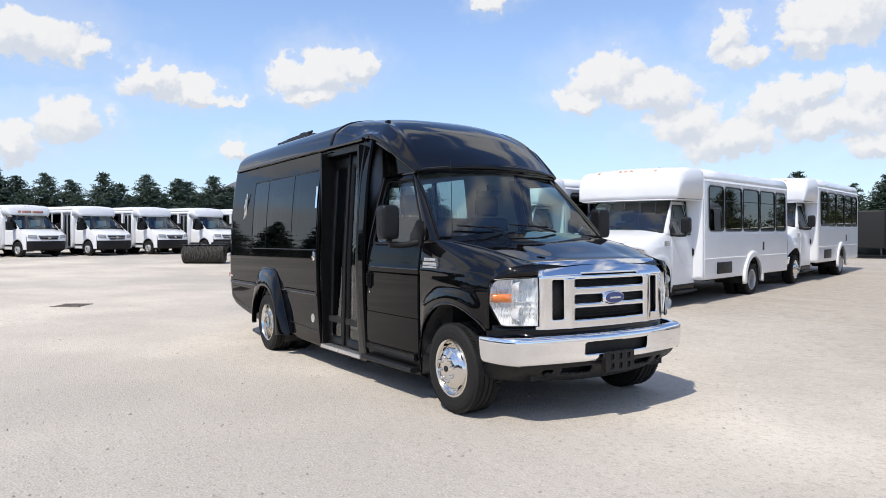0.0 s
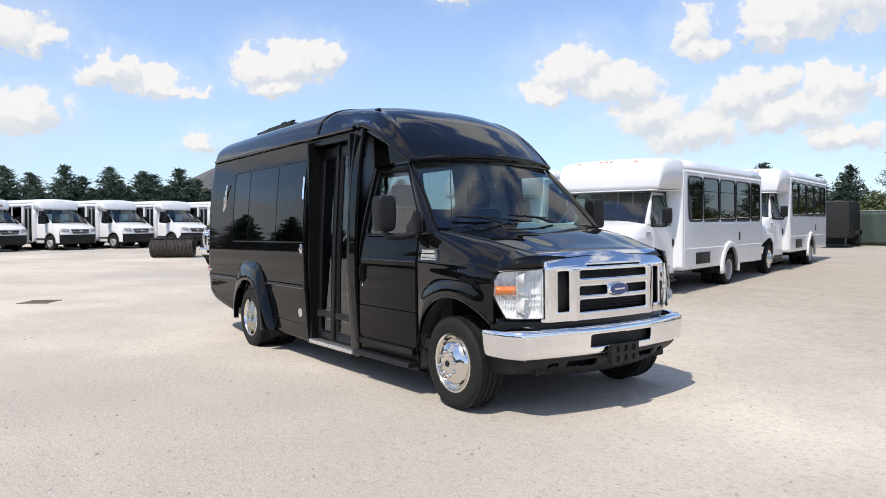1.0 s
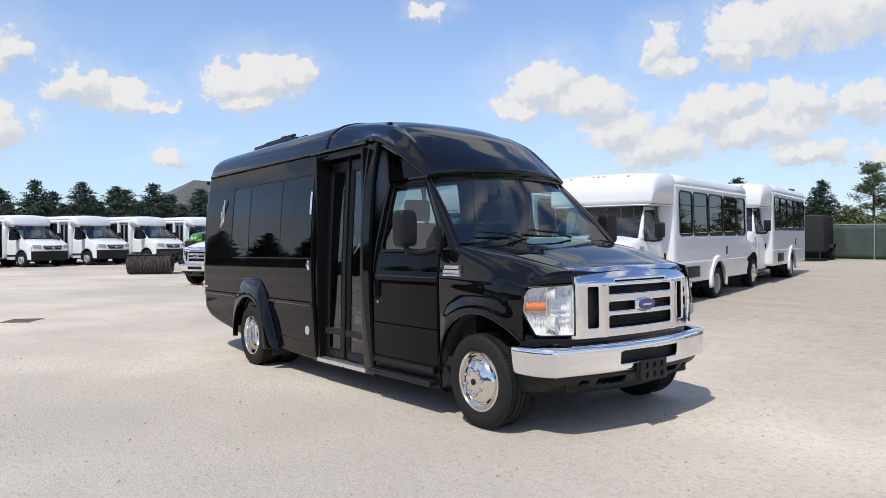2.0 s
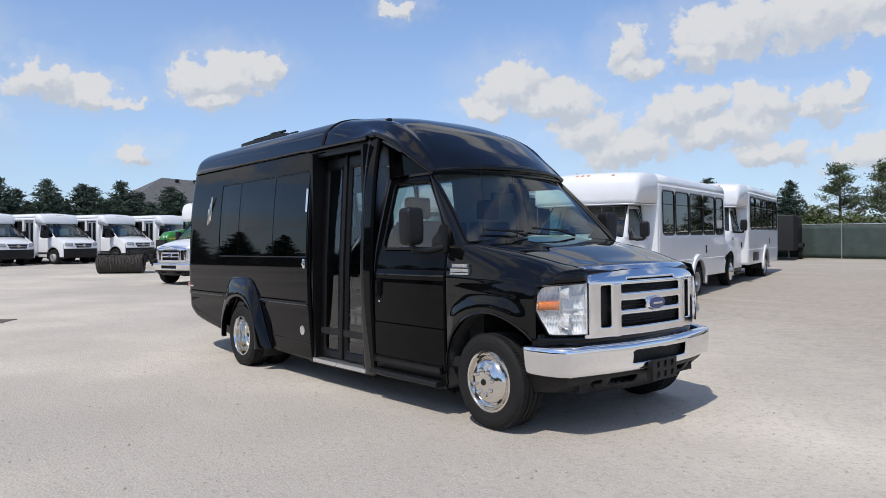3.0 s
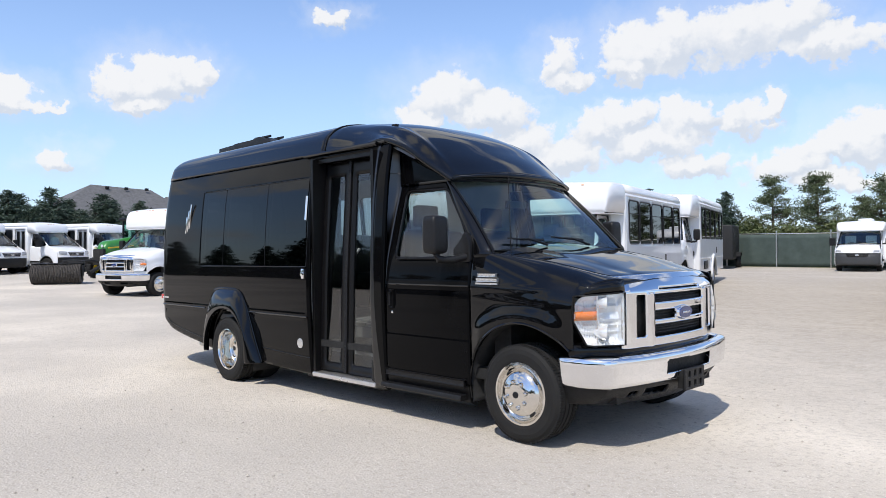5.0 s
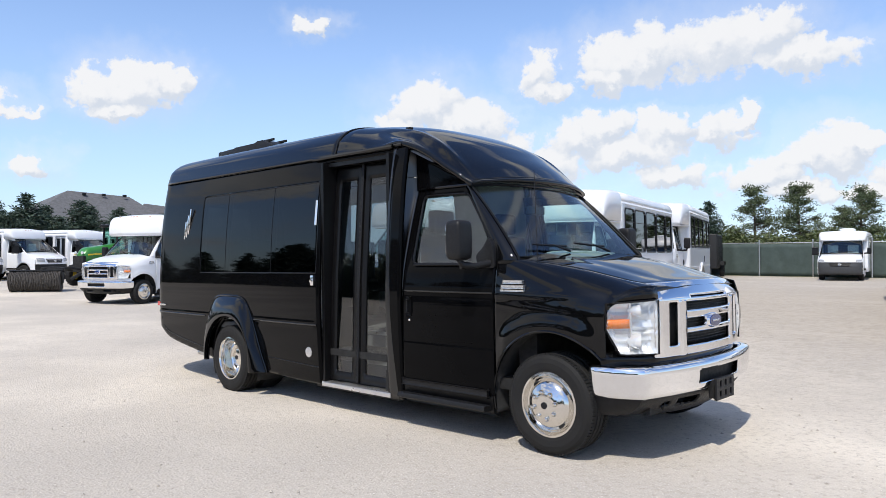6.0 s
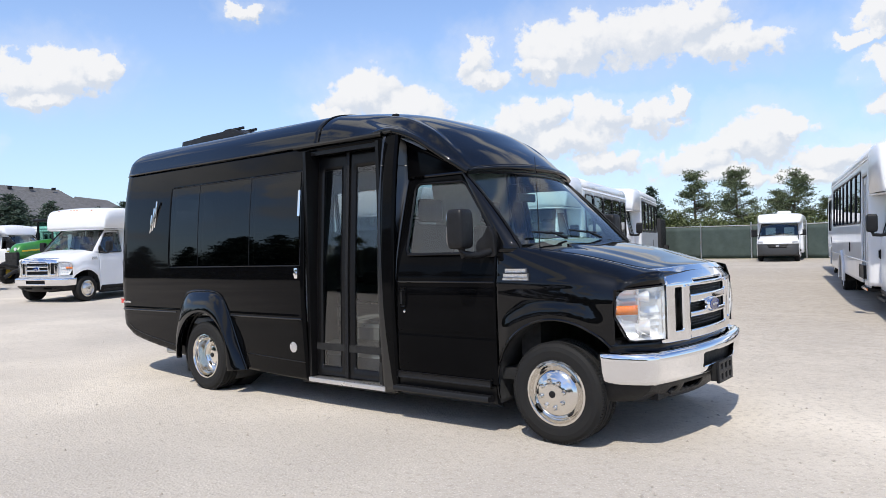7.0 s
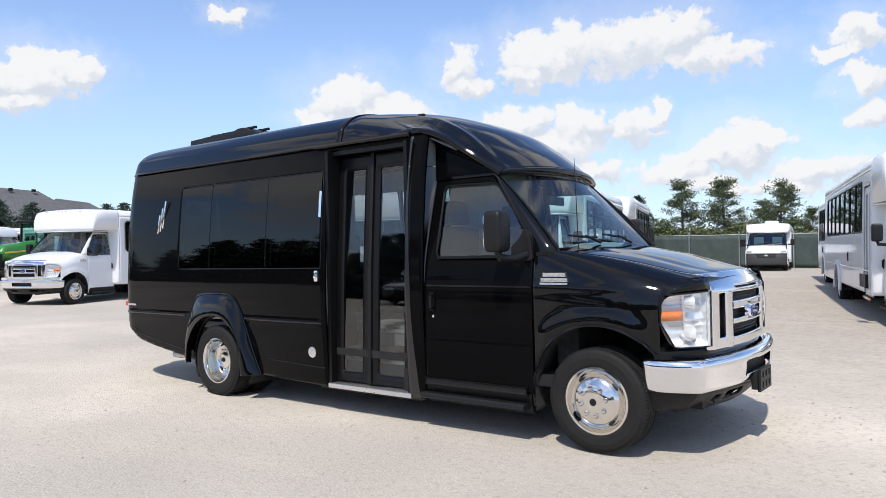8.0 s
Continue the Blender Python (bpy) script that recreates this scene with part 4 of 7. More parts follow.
    if hero:
        # empty plate bracket
        bm = bmesh.new()
        holes = [rect_hole(y - 0.02, y + 0.02, z - 0.022, z + 0.022, 0.006) for y in (-0.10, -0.015, 0.07) for z in (0.415, 0.485)]
        sheet(bm, lambda y, z: Vector((0.765, y, z)), span(-0.165, 0.13, 59), span(0.375, 0.525, 30), lambda y, z: min(f(y, z) for f in holes))
        part("plate_bracket", bm, PLASTIC, bus, "empty black plastic plate bracket", solid=0.02)
        bm = bmesh.new()
        box(bm, 0.70, 0.752, -0.15, 0.115, 0.385, 0.515)
        part("bracket_back", bm, MESHBLK, bus)
    # dashboard, wheel, seats
    bm = bmesh.new()
    prism(bm, [(-0.30, 1.33), (-0.42, 1.355), (-0.62, 1.34), (-0.78, 1.26), (-0.80, 1.0), (-0.55, 0.9), (-0.30, 0.9)], "y", -0.88, 0.88, 0.03, 2)
    part("dashboard", bm, INSIDE, bus)
    bm = bmesh.new()
    W = Matrix.Translation((-0.86, 0.42, 1.27)) @ Matrix.Rotation(radians(-62), 4, "Y")
    ring = [W @ Vector((0.19 * math.cos(a), 0.19 * math.sin(a), 0)) for a in (2 * math.pi * i / 28 for i in range(28))]
    tube(bm, ring, 0.016, 8, True)
    for a in (0.3, math.pi - 0.3, 4.7):
        tube(bm, [W @ Vector((0, 0, -0.02)), W @ Vector((0.18 * math.cos(a), 0.18 * math.sin(a), 0))], 0.014, 6)
    tube(bm, [W @ Vector((0, 0, 0)), W @ Vector((0, 0, -0.35))], 0.035, 8)
    part("steering_wheel", bm, PLASTIC, bus)
    for y in (-0.45, 0.45):
        bm = bmesh.new()
        box(bm, -1.45, -0.95, y - 0.25, y + 0.25, 0.85, 1.02, 0.05, 3)
        box(bm, -1.56, -1.42, y - 0.24, y + 0.24, 0.98, 1.58, 0.05, 3)
        box(bm, -1.56, -1.46, y - 0.13, y + 0.13, 1.60, 1.80, 0.04, 3)
        part("cab_seat", bm, FABRIC, bus, "dark cloth cab seat")
    bm = bmesh.new()
    box(bm, -1.6, 0.35, -0.93, 0.93, 0.42, 0.50)
    box(bm, 0.2, 0.5, -0.62, 0.62, 0.5, 1.1)
    box(bm, -0.36, -0.2, -0.85, 0.85, 0.5, 1.33)
    part("firewall_and_floor", bm, CHASSIS, bus)
    bm = bmesh.new()
    tube(bm, [(-0.80, -0.06, 1.86), (-0.78, -0.06, 1.80)], 0.01, 6)
    box(bm, -0.80, -0.765, -0.19, 0.07, 1.74, 1.81, 0.012, 3)
    part("interior_mirror", bm, PLASTIC, bus)
    for x, s2 in ((-0.012, -1), (-0.012, 1)):
        wheel(bus, x, s2 * (0.88 if hero else 0.895), s2)
    # the nose comes forward of the lamps' outer corners
    for ob in bus.children_recursive:
        if ob.type == "MESH" and ob.matrix_basis == Matrix() and ob.parent.name[:4] != "tyre":
            for v in ob.data.vertices:
                k = min(1.0, max(0.0, (v.co.x - 0.41) / 0.20))
                v.co.x += 0.047 * k * k * (3 - 2 * k)
    # axle and front rails
    bm = bmesh.new()
    tube(bm, [(0, -0.8, 0.34), (0, 0.8, 0.34)], 0.05, 8)
    for y in (-0.42, 0.42):
        box(bm, -5.6, 0.4, y - 0.04, y + 0.04, 0.42, 0.55)
    part("frame_rails", bm, CHASSIS, bus)

# ---------------------------------------------------------------- the black bus
hero = thing("shuttle_bus", "glossy black shuttle bus with chrome grille, parked on pale gravel", "bus", at=pose(0, 0, 0, 0, -0.5, 0))
cab(hero, BLACK, hero=True)
SIDE_Y = [(0.22, 0.985), (0.4, 1.0), (0.78, 1.022), (1.0, 1.028), (1.27, 1.022), (1.6, 1.005), (1.9, 0.978), (2.1, 0.952), (2.31, 0.915), (2.36, 0.905)]
XR = -5.98   # rear
XD0, XD1 = -2.53, -1.60   # entry door
BOT = [(-6.0, 0.62), (-5.75, 0.60), (-5.5, 0.475), (-4.7, 0.345), (-4.4, 0.30), (-3.4, 0.255), (-2.5, 0.225), (-1.4, 0.22)]


def side_y(x, z):
    y = smooth_curve(SIDE_Y, z)
    t = max(0.0, (XR + 0.34 - x) / 0.34)
    return y - 0.26 * t**2.4


def rear_x(z):
    """The rear end's x at the corner: it leans a little."""
    return XR + 0.05 * max(0, (1.1 - z)) + 0.06 * max(0, z - 2.1)


REAR_ARCH = lambda x, z: math.hypot((x + 4.03) / 0.98, z - 0.34) - 0.45
WIN_HOLES = [rect_hole(-4.70, -4.20, 1.275, 2.085, 0.03), rect_hole(-4.17, -3.33, 1.275, 2.085, 0.03), rect_hole(-3.30, -2.60, 1.275, 2.085, 0.03)]
for s in (-1, 1):
    bm = bmesh.new()

    def side_pt(x, z, s=s):
        zz = max(z, smooth_curve(BOT, x)) if z < 0.7 else z
        yy = side_y(x, zz)
        # moulding along the flank at knee height, and the skirt seam
        yy += 0.010 * math.exp(-(((zz - 0.775) / 0.014) ** 2)) * (1 if x < -2.6 else 0)
        return Vector((x, s * yy, zz))

    def side_hole(x, z, s=s):
        d = min(REAR_ARCH(x, z), min(f(x, z) for f in WIN_HOLES))
        if s < 0:
            d = min(d, rect_hole(XD0, XD1, 0.0, 2.27, 0.01)(x, z))
        return d
    sheet(bm, side_pt, span(XR, -1.44, 152), span(0.22, 2.33, 72), side_hole)
    dead = [f for f in bm.faces if f.calc_area() < 1e-7]
    bmesh.ops.delete(bm, geom=dead, context="FACES")
    side = part("side_wall", bm, SIDEBLACK, hero, "glossy black side panel", solid=0.03)
    # the flush dark glass
    for k, (x0, x1) in enumerate(((-4.715, -4.19), (-4.185, -3.318), (-3.312, -2.585))):
        bm = bmesh.new()
        sheet(bm, lambda x, z, s=s: Vector((x, s * (side_y(x, z) + 0.003), z)), span(x0 + 0.003, x1 - 0.003, 8), span(1.262, 2.098, 10))
        part("side_window", bm, PRIVACY if s < 0 else LEFTGLASS, hero, "near-black privacy glass pane" if s < 0 else "tinted glass pane", shadow=False)
    bm = bmesh.new()
    loop = [(x, 2.104) for x in span(-4.725, -2.575, 10)] + [(-2.572, 2.104), (-2.572, 1.258)] + [(x, 1.256) for x in span(-2.575, -4.725, 10)]
    tube(bm, [(x, s * (side_y(x, z) + 0.003), z) for x, z in loop], 0.005, 6, True)
    for x in (-4.187, -3.315):
        tube(bm, [(x, s * (side_y(x, z) + 0.002), z) for z in span(1.262, 2.1, 6)], 0.005, 6)
    part("window_trim", bm, TRIMBLK, hero)
    # rain gutter
    bm = bmesh.new()
    tube(bm, [(x, s * (side_y(x, 2.33) + 0.012), 2.335) for x in span(-5.86, -1.5, 20)], 0.016, 8)
    part("rain_gutter", bm, BLACK, hero)
    # knee-high moulding
    for xa, xb in ((-5.9, -4.6), (-3.62, -2.56)):
        bm = bmesh.new()
        tube(bm, [(x, s * (side_y(x, 0.775) + 0.006), 0.775) for x in span(xa, xb, 16)], 0.010, 8)
        part("side_moulding", bm, BLACK, hero)
    # lower skirt seam and rear corner seam
    bm = bmesh.new()
    tube(bm, [(x, s * (side_y(x, smooth_curve(BOT, x) + 0.16) + 0.001), smooth_curve(BOT, x) + 0.16) for x in span(-3.4, -2.56, 8)], 0.005, 6)
    part("skirt_seam", bm, TRIMBLK, hero)
    bm = bmesh.new()
    tube(bm, [(x, s * (side_y(x, smooth_curve(BOT, x) + 0.07) + 0.001), smooth_curve(BOT, x) + 0.07) for x in span(-5.62, -4.6, 10)], 0.005, 6)
    part("skirt_seam", bm, TRIMBLK, hero)
    # rear wheel flare
    OUT = [(-4.58, 0.42), (-4.575, 0.62), (-4.52, 0.80), (-4.42, 0.945), (-4.28, 1.005), (-3.98, 1.01), (-3.82, 0.985), (-3.72, 0.90), (-3.63, 0.72), (-3.545, 0.50), (-3.46, 0.30), (-3.44, 0.245)]
    INN = []
    for i in range(12):
        a = radians(185 - (185 + 12) * (i / 11) ** 1.0)
        INN.append((-4.03 + 0.445 * math.cos(a), 0.34 + 0.455 * math.sin(a)))
    INN[-1] = (-3.60, 0.245)
    INN[-2] = (-3.605, 0.32)
    bm = bmesh.new()

    def flare(i, v, s=s):
        k = min(10, int(i))
        f = i - k
        ox = smooth_curve([(q, OUT[q][0]) for q in range(12)], i)
        oz = smooth_curve([(q, OUT[q][1]) for q in range(12)], i)
        ix = smooth_curve([(q, INN[q][0]) for q in range(12)], i)
        iz = smooth_curve([(q, INN[q][1]) for q in range(12)], i)
        x, z = ox + (ix - ox) * min(1, v), oz + (iz - oz) * min(1, v)
        base = side_y(ox, oz)
        out = 1.03 + 0.085
        y = base + (out - base) * math.sin(min(1, v * 1.05) * math.pi / 2) ** 0.8
        if v > 1:
            y -= (v - 1) * 0.5
            x, z = ix, iz
        return Vector((x, s * y, z))
    sheet(bm, flare, span(0, 11, 66), span(0, 1.12, 16))
    part("wheel_flare", bm, BLACK, hero, "glossy black rear wheel flare", solid=0.01)
    bm = bmesh.new()
    tube(bm, [(x, s * (side_y(x, z) + 0.004), z) for x, z in ((smooth_curve([(q, OUT[q][0]) for q in range(12)], i), smooth_curve([(q, OUT[q][1]) for q in range(12)], i)) for i in span(0, 11, 40))], 0.010, 6)
    part("flare_lip", bm, BLACK, hero)
    bm = bmesh.new()
    lathe(bm, [(0.46, 0.0), (0.46, 0.55)] if s < 0 else [(0.46, -0.55), (0.46, 0.0)], 36, pose(-4.03, s * 1.0, 0.34), -25, 205)
    part("rear_arch_liner", bm, CHASSIS, hero, solid=0.006)
    wheel(hero, -4.03, s * 0.955, s, rear=True)
    # chrome slashes at the ends of the window band
    for i in range(3):
        x, z0, z1 = -5.02 - 0.040 * i, 1.71 - 0.035 * i, 1.99 - 0.075 * i
        bm = bmesh.new()
        box(bm, x - 0.013, x + 0.013, -0.008, 0.008, z0 - 0.02, z1, 0.006, 2, m=Matrix.Translation((0, s * (side_y(x, 1.82) + 0.008), 0)) @ Matrix.Translation((x, 0, 1.8)) @ Matrix.Rotation(radians(14), 4, "Y") @ Matrix.Translation((-x, 0, -1.8)))
        part("chrome_slash", bm, CHROME, hero, "small chrome slash")
    bm = bmesh.new()
    tube(bm, [(-2.575, s * (side_y(-2.57, z) + 0.022), z) for z in span(1.70, 1.93, 4)], 0.013, 8)
    part("chrome_grip", bm, CHROME, hero, "short chrome grip")
# marker decals by the rear corner: plain shapes
bm = bmesh.new()
yo = side_y(-5.75, 0.87)
box(bm, -5.79, -5.72, -yo - 0.012, -yo + 0.03, 0.845, 0.895)
part("red_marker", bm, RED, hero, "small red marker")
bm = bmesh.new()
yo = side_y(-5.62, 0.86)
box(bm, -5.705, -5.55, -yo - 0.010, -yo + 0.04, 0.852, 0.872)
part("pale_marker", bm, BADGE, hero)
# roof: a shell from the rear to the brow over the windscreen
ROOF_Y = [(0.0, 0.0), (0.18, 0.25), (0.36, 0.51), (0.55, 0.715), (0.75, 0.85), (0.9, 0.895), (1.0, 0.912)]
ROOF_Z = [(0.0, 2.672), (0.18, 2.668), (0.36, 2.65), (0.55, 2.60), (0.75, 2.495), (0.9, 2.39), (1.0, 2.32)]
TOP_Z = [(-6.0, -0.06), (-5.85, -0.02), (-5.5, 0.0), (-2.6, -0.005), (-2.25, -0.025), (-1.9, -0.065), (-1.6, -0.14), (-1.3, -0.275), (-1.1, -0.42), (-0.98, -0.515), (-0.84, -0.645)]
EDGE_Z = [(-6.0, 2.32), (-2.0, 2.325), (-1.75, 2.345), (-1.55, 2.36), (-1.35, 2.305), (-1.2, 2.235), (-1.05, 2.13), (-0.92, 2.03), (-0.84, 1.975)]
EDGE_Y = [(-6.0, 0.79), (-5.9, 0.86), (-5.7, 0.905), (-1.75, 0.912), (-1.5, 0.905), (-1.2, 0.875), (-1.0, 0.835), (-0.84, 0.79)]


def roof_pt(x, w):
    """w runs across from -1 to 1."""
    a = abs(w)
    ey, ez = smooth_curve(EDGE_Y, x), smooth_curve(EDGE_Z, x)
    if x < -5.5:
        ey = min(ey, side_y(x, 2.33) + 0.010)
    top = 2.672 + smooth_curve(TOP_Z, x)
    fy = smooth_curve(ROOF_Y, a) / 0.912
    fz = (smooth_curve(ROOF_Z, a) - 2.32) / 0.352
    f = min(1, max(0, (x + 2.3) / 0.7))
    fz += (1 - fy**(3.6 - 1.0 * min(1, max(0, (x + 1.5) / 0.6))) - fz) * f
    # a crease each side, running out to the brow's corners, with a channel outside it
    ramp = min(1, max(0, (x + 2.0) / 0.4)) * min(1, max(0.25, (-0.86 - x) / 0.3))
    fr = 0.70 + 0.22 * min(1, max(0, (x + 1.9) / 1.0))
    z = ez + (top - ez) * fz
    z += ramp * (0.022 * math.exp(-(((fy - fr) / 0.045) ** 2)) - 0.026 * math.exp(-(((fy - fr - 0.11) / 0.055) ** 2)))
    # the brow is bowed in plan
    xb = x
    if x > -2.0:
        xb = x + 0.17 * (1 - fy * fy) * ((x + 2.0) / 1.14)
    return Vector((xb, math.copysign(ey * fy, w), z))


bm = bmesh.new()
sheet(bm, roof_pt, span(-5.98, -2.42, 60), span(-1, 1, 60))
part("roof", bm, BLACK, hero, "glossy black domed roof", solid=0.03)
bm = bmesh.new()
sheet(bm, roof_pt, span(-2.41, -0.84, 72), span(-1, 1, 110))
part("front_cap", bm, BLACK, hero, "glossy black sloped front cap", solid=0.03)
bm = bmesh.new()
tube(bm, [roof_pt(-2.415, w) + Vector((0, 0, 0.002)) for w in span(-1, 1, 40)], 0.010, 6)
part("roof_seam", bm, TRIMBLK, hero)
# the brow's lip: an upright band under the dome, with a rolled edge
LIP_Z = lambda w: 1.945 + 0.02 * (1 - w * w)


def lip_pt(w, v):
    p = roof_pt(-0.84, w)
    out = 0.012 + 0.020 * math.sin(math.pi * min(1, v)) - 0.030 * v
    return Vector((p.x + out, p.y * (1 + 0.012 * math.sin(math.pi * v)), p.z + 0.004 + (LIP_Z(w) - p.z - 0.004) * v))


bm = bmesh.new()
sheet(bm, lip_pt, span(-1, 1, 60), span(0, 1, 8))
part("brow_lip", bm, BLACK, hero, "glossy black lip over the windscreen", solid=0.012)
bm = bmesh.new()
tube(bm, [lip_pt(w, 1.0) for w in span(-1, 1, 40)], 0.012, 8)
part("lip_edge", bm, BLACK, hero)
bm = bmesh.new()
sheet(bm, lambda u, w: lip_pt(w, 1.0) * (1 - u) + Vector((-0.90 + 0.165 * (1 - w * w), w * 0.775, 1.962 + 0.025 * (1 - w * w))) * u, span(0, 1, 4), span(-1, 1, 40))
part("brow_underside", bm, TRIMBLK, hero, solid=0.01)
def upper_y(x, z):
    """Half width of the cab's side: the door's lean, carried on up and rolled out under the cap's edge."""
    if z <= 1.945:
        return smooth_curve(DOOR_Y, z) - 0.004
    top = roof_pt(x, 1)
    v = min(1.0, (z - 1.945) / max(0.01, top.z - 0.01 - 1.945))
    y = smooth_curve(DOOR_Y, 1.945) - 0.004
    return y + max(0.0, top.y - 0.004 - y) * max(0.0, (v - 0.7) / 0.3) ** 2


for s in (-1, 1):
    # ridge roll along the cap's lower edge and the dark triangular panel under it
    bm = bmesh.new()
    tube(bm, [roof_pt(x, s) + Vector((0, s * 0.002, -0.012)) for x in span(-1.72, -0.84, 28)], [0.026] * 29, 10)
    part("cap_edge", bm, BLACK, hero)
    bm = bmesh.new()

    def tri(x, v, s=s):
        z = 1.945 + (max(roof_pt(x, s).z - 0.01, 1.947) - 1.945) * v
        return Vector((x, s * upper_y(x, z), z))
    sheet(bm, tri, span(-1.445, -0.85, 30), span(0, 1.0, 16))
    part("quarter_panel", bm, SIDEBLACK, hero, solid=0.015)
    # drip rail over the cab door
    bm = bmesh.new()
    tube(bm, [(x, s * (smooth_curve(DOOR_Y, 1.955) + 0.006), 1.955) for x in span(-1.44, -0.85, 12)], 0.013, 8)
    part("drip_rail", bm, BLACK, hero)
    # inner door post behind the cab door's rear edge
    bm = bmesh.new()
    sheet(bm, lambda x, z, s=s: Vector((x, s * (smooth_curve(DOOR_Y, z) - 0.028), z)), span(-1.50, -1.375, 3), span(0.40, 1.98, 20))
    part("door_post", bm, TRIMBLK, hero, solid=0.03)
    # pillar between the entrance and the cab door
    bm = bmesh.new()
    for z0, z1, in ((0.22, 2.33),):
        rows = []
        for z in span(z0, z1, 36):
            yo = smooth_curve(SIDE_Y, z)
            row = [(-1.615, yo - 0.06), (-1.61, yo + 0.002)]
            for k in span(0.06, 1.0, 10):
                row.append((-1.61 + 0.168 * k, (yo + 0.008) * (1 - k * k * (3 - 2 * k)) + upper_y(-1.44, z) * k * k * (3 - 2 * k)))
            rows.append([bm.verts.new((x, s * y, z)) for x, y in row])
        for A, B in zip(rows, rows[1:]):
            for j in range(len(A) - 1):
                bm.faces.new((A[j], A[j + 1], B[j + 1], B[j]))
    part("pillar", bm, MOULDED, hero, solid=0.02)
    bm = bmesh.new()
    yo = smooth_curve(SIDE_Y, 2.06)
    tube(bm, [(-1.61 + 0.168 * k, s * ((yo + 0.008) * (1 - k * k * (3 - 2 * k)) + upper_y(-1.44, 2.06) * k * k * (3 - 2 * k)), 2.06) for k in span(0, 1, 10)], 0.004, 6)
    part("pillar_seam", bm, MOULDED, hero)
# rear end
bm = bmesh.new()


def rear_pt(w, z):
    a = abs(w)
    y = side_y(XR, max(z, 0.3))
    return Vector((XR - 0.10 * (1 - a**3), w * y, z))


sheet(bm, rear_pt, span(-1, 1, 40), span(0.60, 2.32, 40), lambda w, z: rect_hole(-0.62, 0.62, 1.35, 2.1, 0.04)(w, z))
sheet(bm, lambda w, v: Vector((XR - 0.10 * (1 - abs(w) ** 3) * (1 - v), (w * side_y(XR, 2.32)) * (1 - v) + v * roof_pt(-5.98, w).y, 2.32 + v * (roof_pt(-5.98, w).z - 2.32))), span(-1, 1, 24), span(0, 1, 6))
part("rear_wall", bm, BLACK, hero, solid=0.02)
bm = bmesh.new()
sheet(bm, lambda w, z: rear_pt(w, z) + Vector((0.01, 0, 0)), span(-0.64, 0.64, 12), span(1.33, 2.12, 8))
part("rear_window", bm, DOORGLASS, hero, shadow=False)
bm = bmesh.new()
box(bm, XR - 0.15, XR + 0.02, -0.50, 0.50, 0.50, 0.66, 0.03, 3)
part("rear_bumper", bm, PLASTIC, hero)
bm = bmesh.new()
tube(bm, [(-4.9, -0.75, 0.30), (-5.2, -0.78, 0.30)], 0.035, 10)
part("exhaust_pipe", bm, STEEL, hero)
bm = bmesh.new()
box(bm, -5.7, -1.5, -0.92, 0.92, 0.50, 0.56)
box(bm, -3.4, -2.5, -0.97, -0.5, 0.27, 0.5)
box(bm, -1.7, -0.55, -0.95, 0.95, 0.24, 0.44)
box(bm, -3.4, -1.6, 0.3, 0.97, 0.27, 0.5)
box(bm, -5.3, -4.6, -0.6, 0.6, 0.38, 0.5)
tube(bm, [(-4.03, -0.7, 0.34), (-4.03, 0.7, 0.34)], 0.07, 10)
part("underbody", bm, CHASSIS, hero)
# round fuel door
bm = bmesh.new()
lathe(bm, [(0.048, 0.004), (0.048, -0.008), (0.036, -0.010), (0.0, -0.012)], 28, pose(-2.71, -1.004, 0.515))
part("fuel_cap", bm, ALU, hero, "round silver fuel cap")
bm = bmesh.new()
box(bm, -2.645, -2.60, -1.036, -1.022, 1.14, 1.235, 0.006)
lathe(bm, [(0.018, 0.0), (0.018, -0.014), (0.0, -0.016)], 16, pose(-2.622, -1.034, 1.185))
part("door_lock", bm, CHROME, hero, "small chrome lock plate")
# entrance: recess, two glazed leaves, sill bar, header
ent = bmesh.new()
box(ent, XD0 - 0.1, XD1 + 0.1, -0.975, -0.3, 0.205, 0.235)
part("entrance_floor", ent, TRIMBLK, hero)
for x0, x1, y0, z0, z1 in ((XD0, XD0 + 0.035, -0.985, 0.24, 2.27), (XD1 - 0.035, XD1, -0.985, 0.24, 2.27), (XD0 + 0.036, XD1 - 0.036, -0.92, 2.235, 2.275)):
    ent = bmesh.new()
    box(ent, x0, x1, y0, -0.66, z0, z1)
    part("entrance_jamb", ent, TRIMBLK, hero)
DOOR_L = [(0.24, 0.925), (1.2, 0.895), (2.24, 0.825)]
for x0, x1 in ((XD0 + 0.03, -2.107), (-2.093, XD1 - 0.045)):
    bm = bmesh.new()
    hole = rect_hole(x0 + 0.078, x1 - 0.078, 0.36, 2.10, 0.012)
    lf = lambda x, z: Vector((x, -curve(DOOR_L, z), z))
    sheet(bm, lf, span(x0, x1, 16), span(0.275, 2.235, 60), hole)
    leaf = part("entrance_door", bm, TRIMBLK, hero, "satin black folding door leaf with tall glass", solid=0.035)
    bm = bmesh.new()
    sheet(bm, lambda x, z: lf(x, z) + Vector((0, 0.012, 0)), span(x0 + 0.074, x1 - 0.074, 2), span(0.355, 2.105, 12))
    part("door_pane", bm, DOORGLASS, leaf, "smoked glass door pane", shadow=False)
    bm = bmesh.new()
    tube(bm, [lf(x1 if x0 < -2.2 else x0, z) + Vector((0, -0.008, 0)) for z in span(0.28, 2.23, 12)], 0.012, 6)
    part("door_gasket", bm, PLASTIC, leaf)
bm = bmesh.new()
box(bm, XD0 + 0.01, XD1 + 0.01, -1.005, -0.88, 0.222, 0.262, 0.006)
part("entrance_sill", bm, ALU, hero, "bright aluminium step edge")
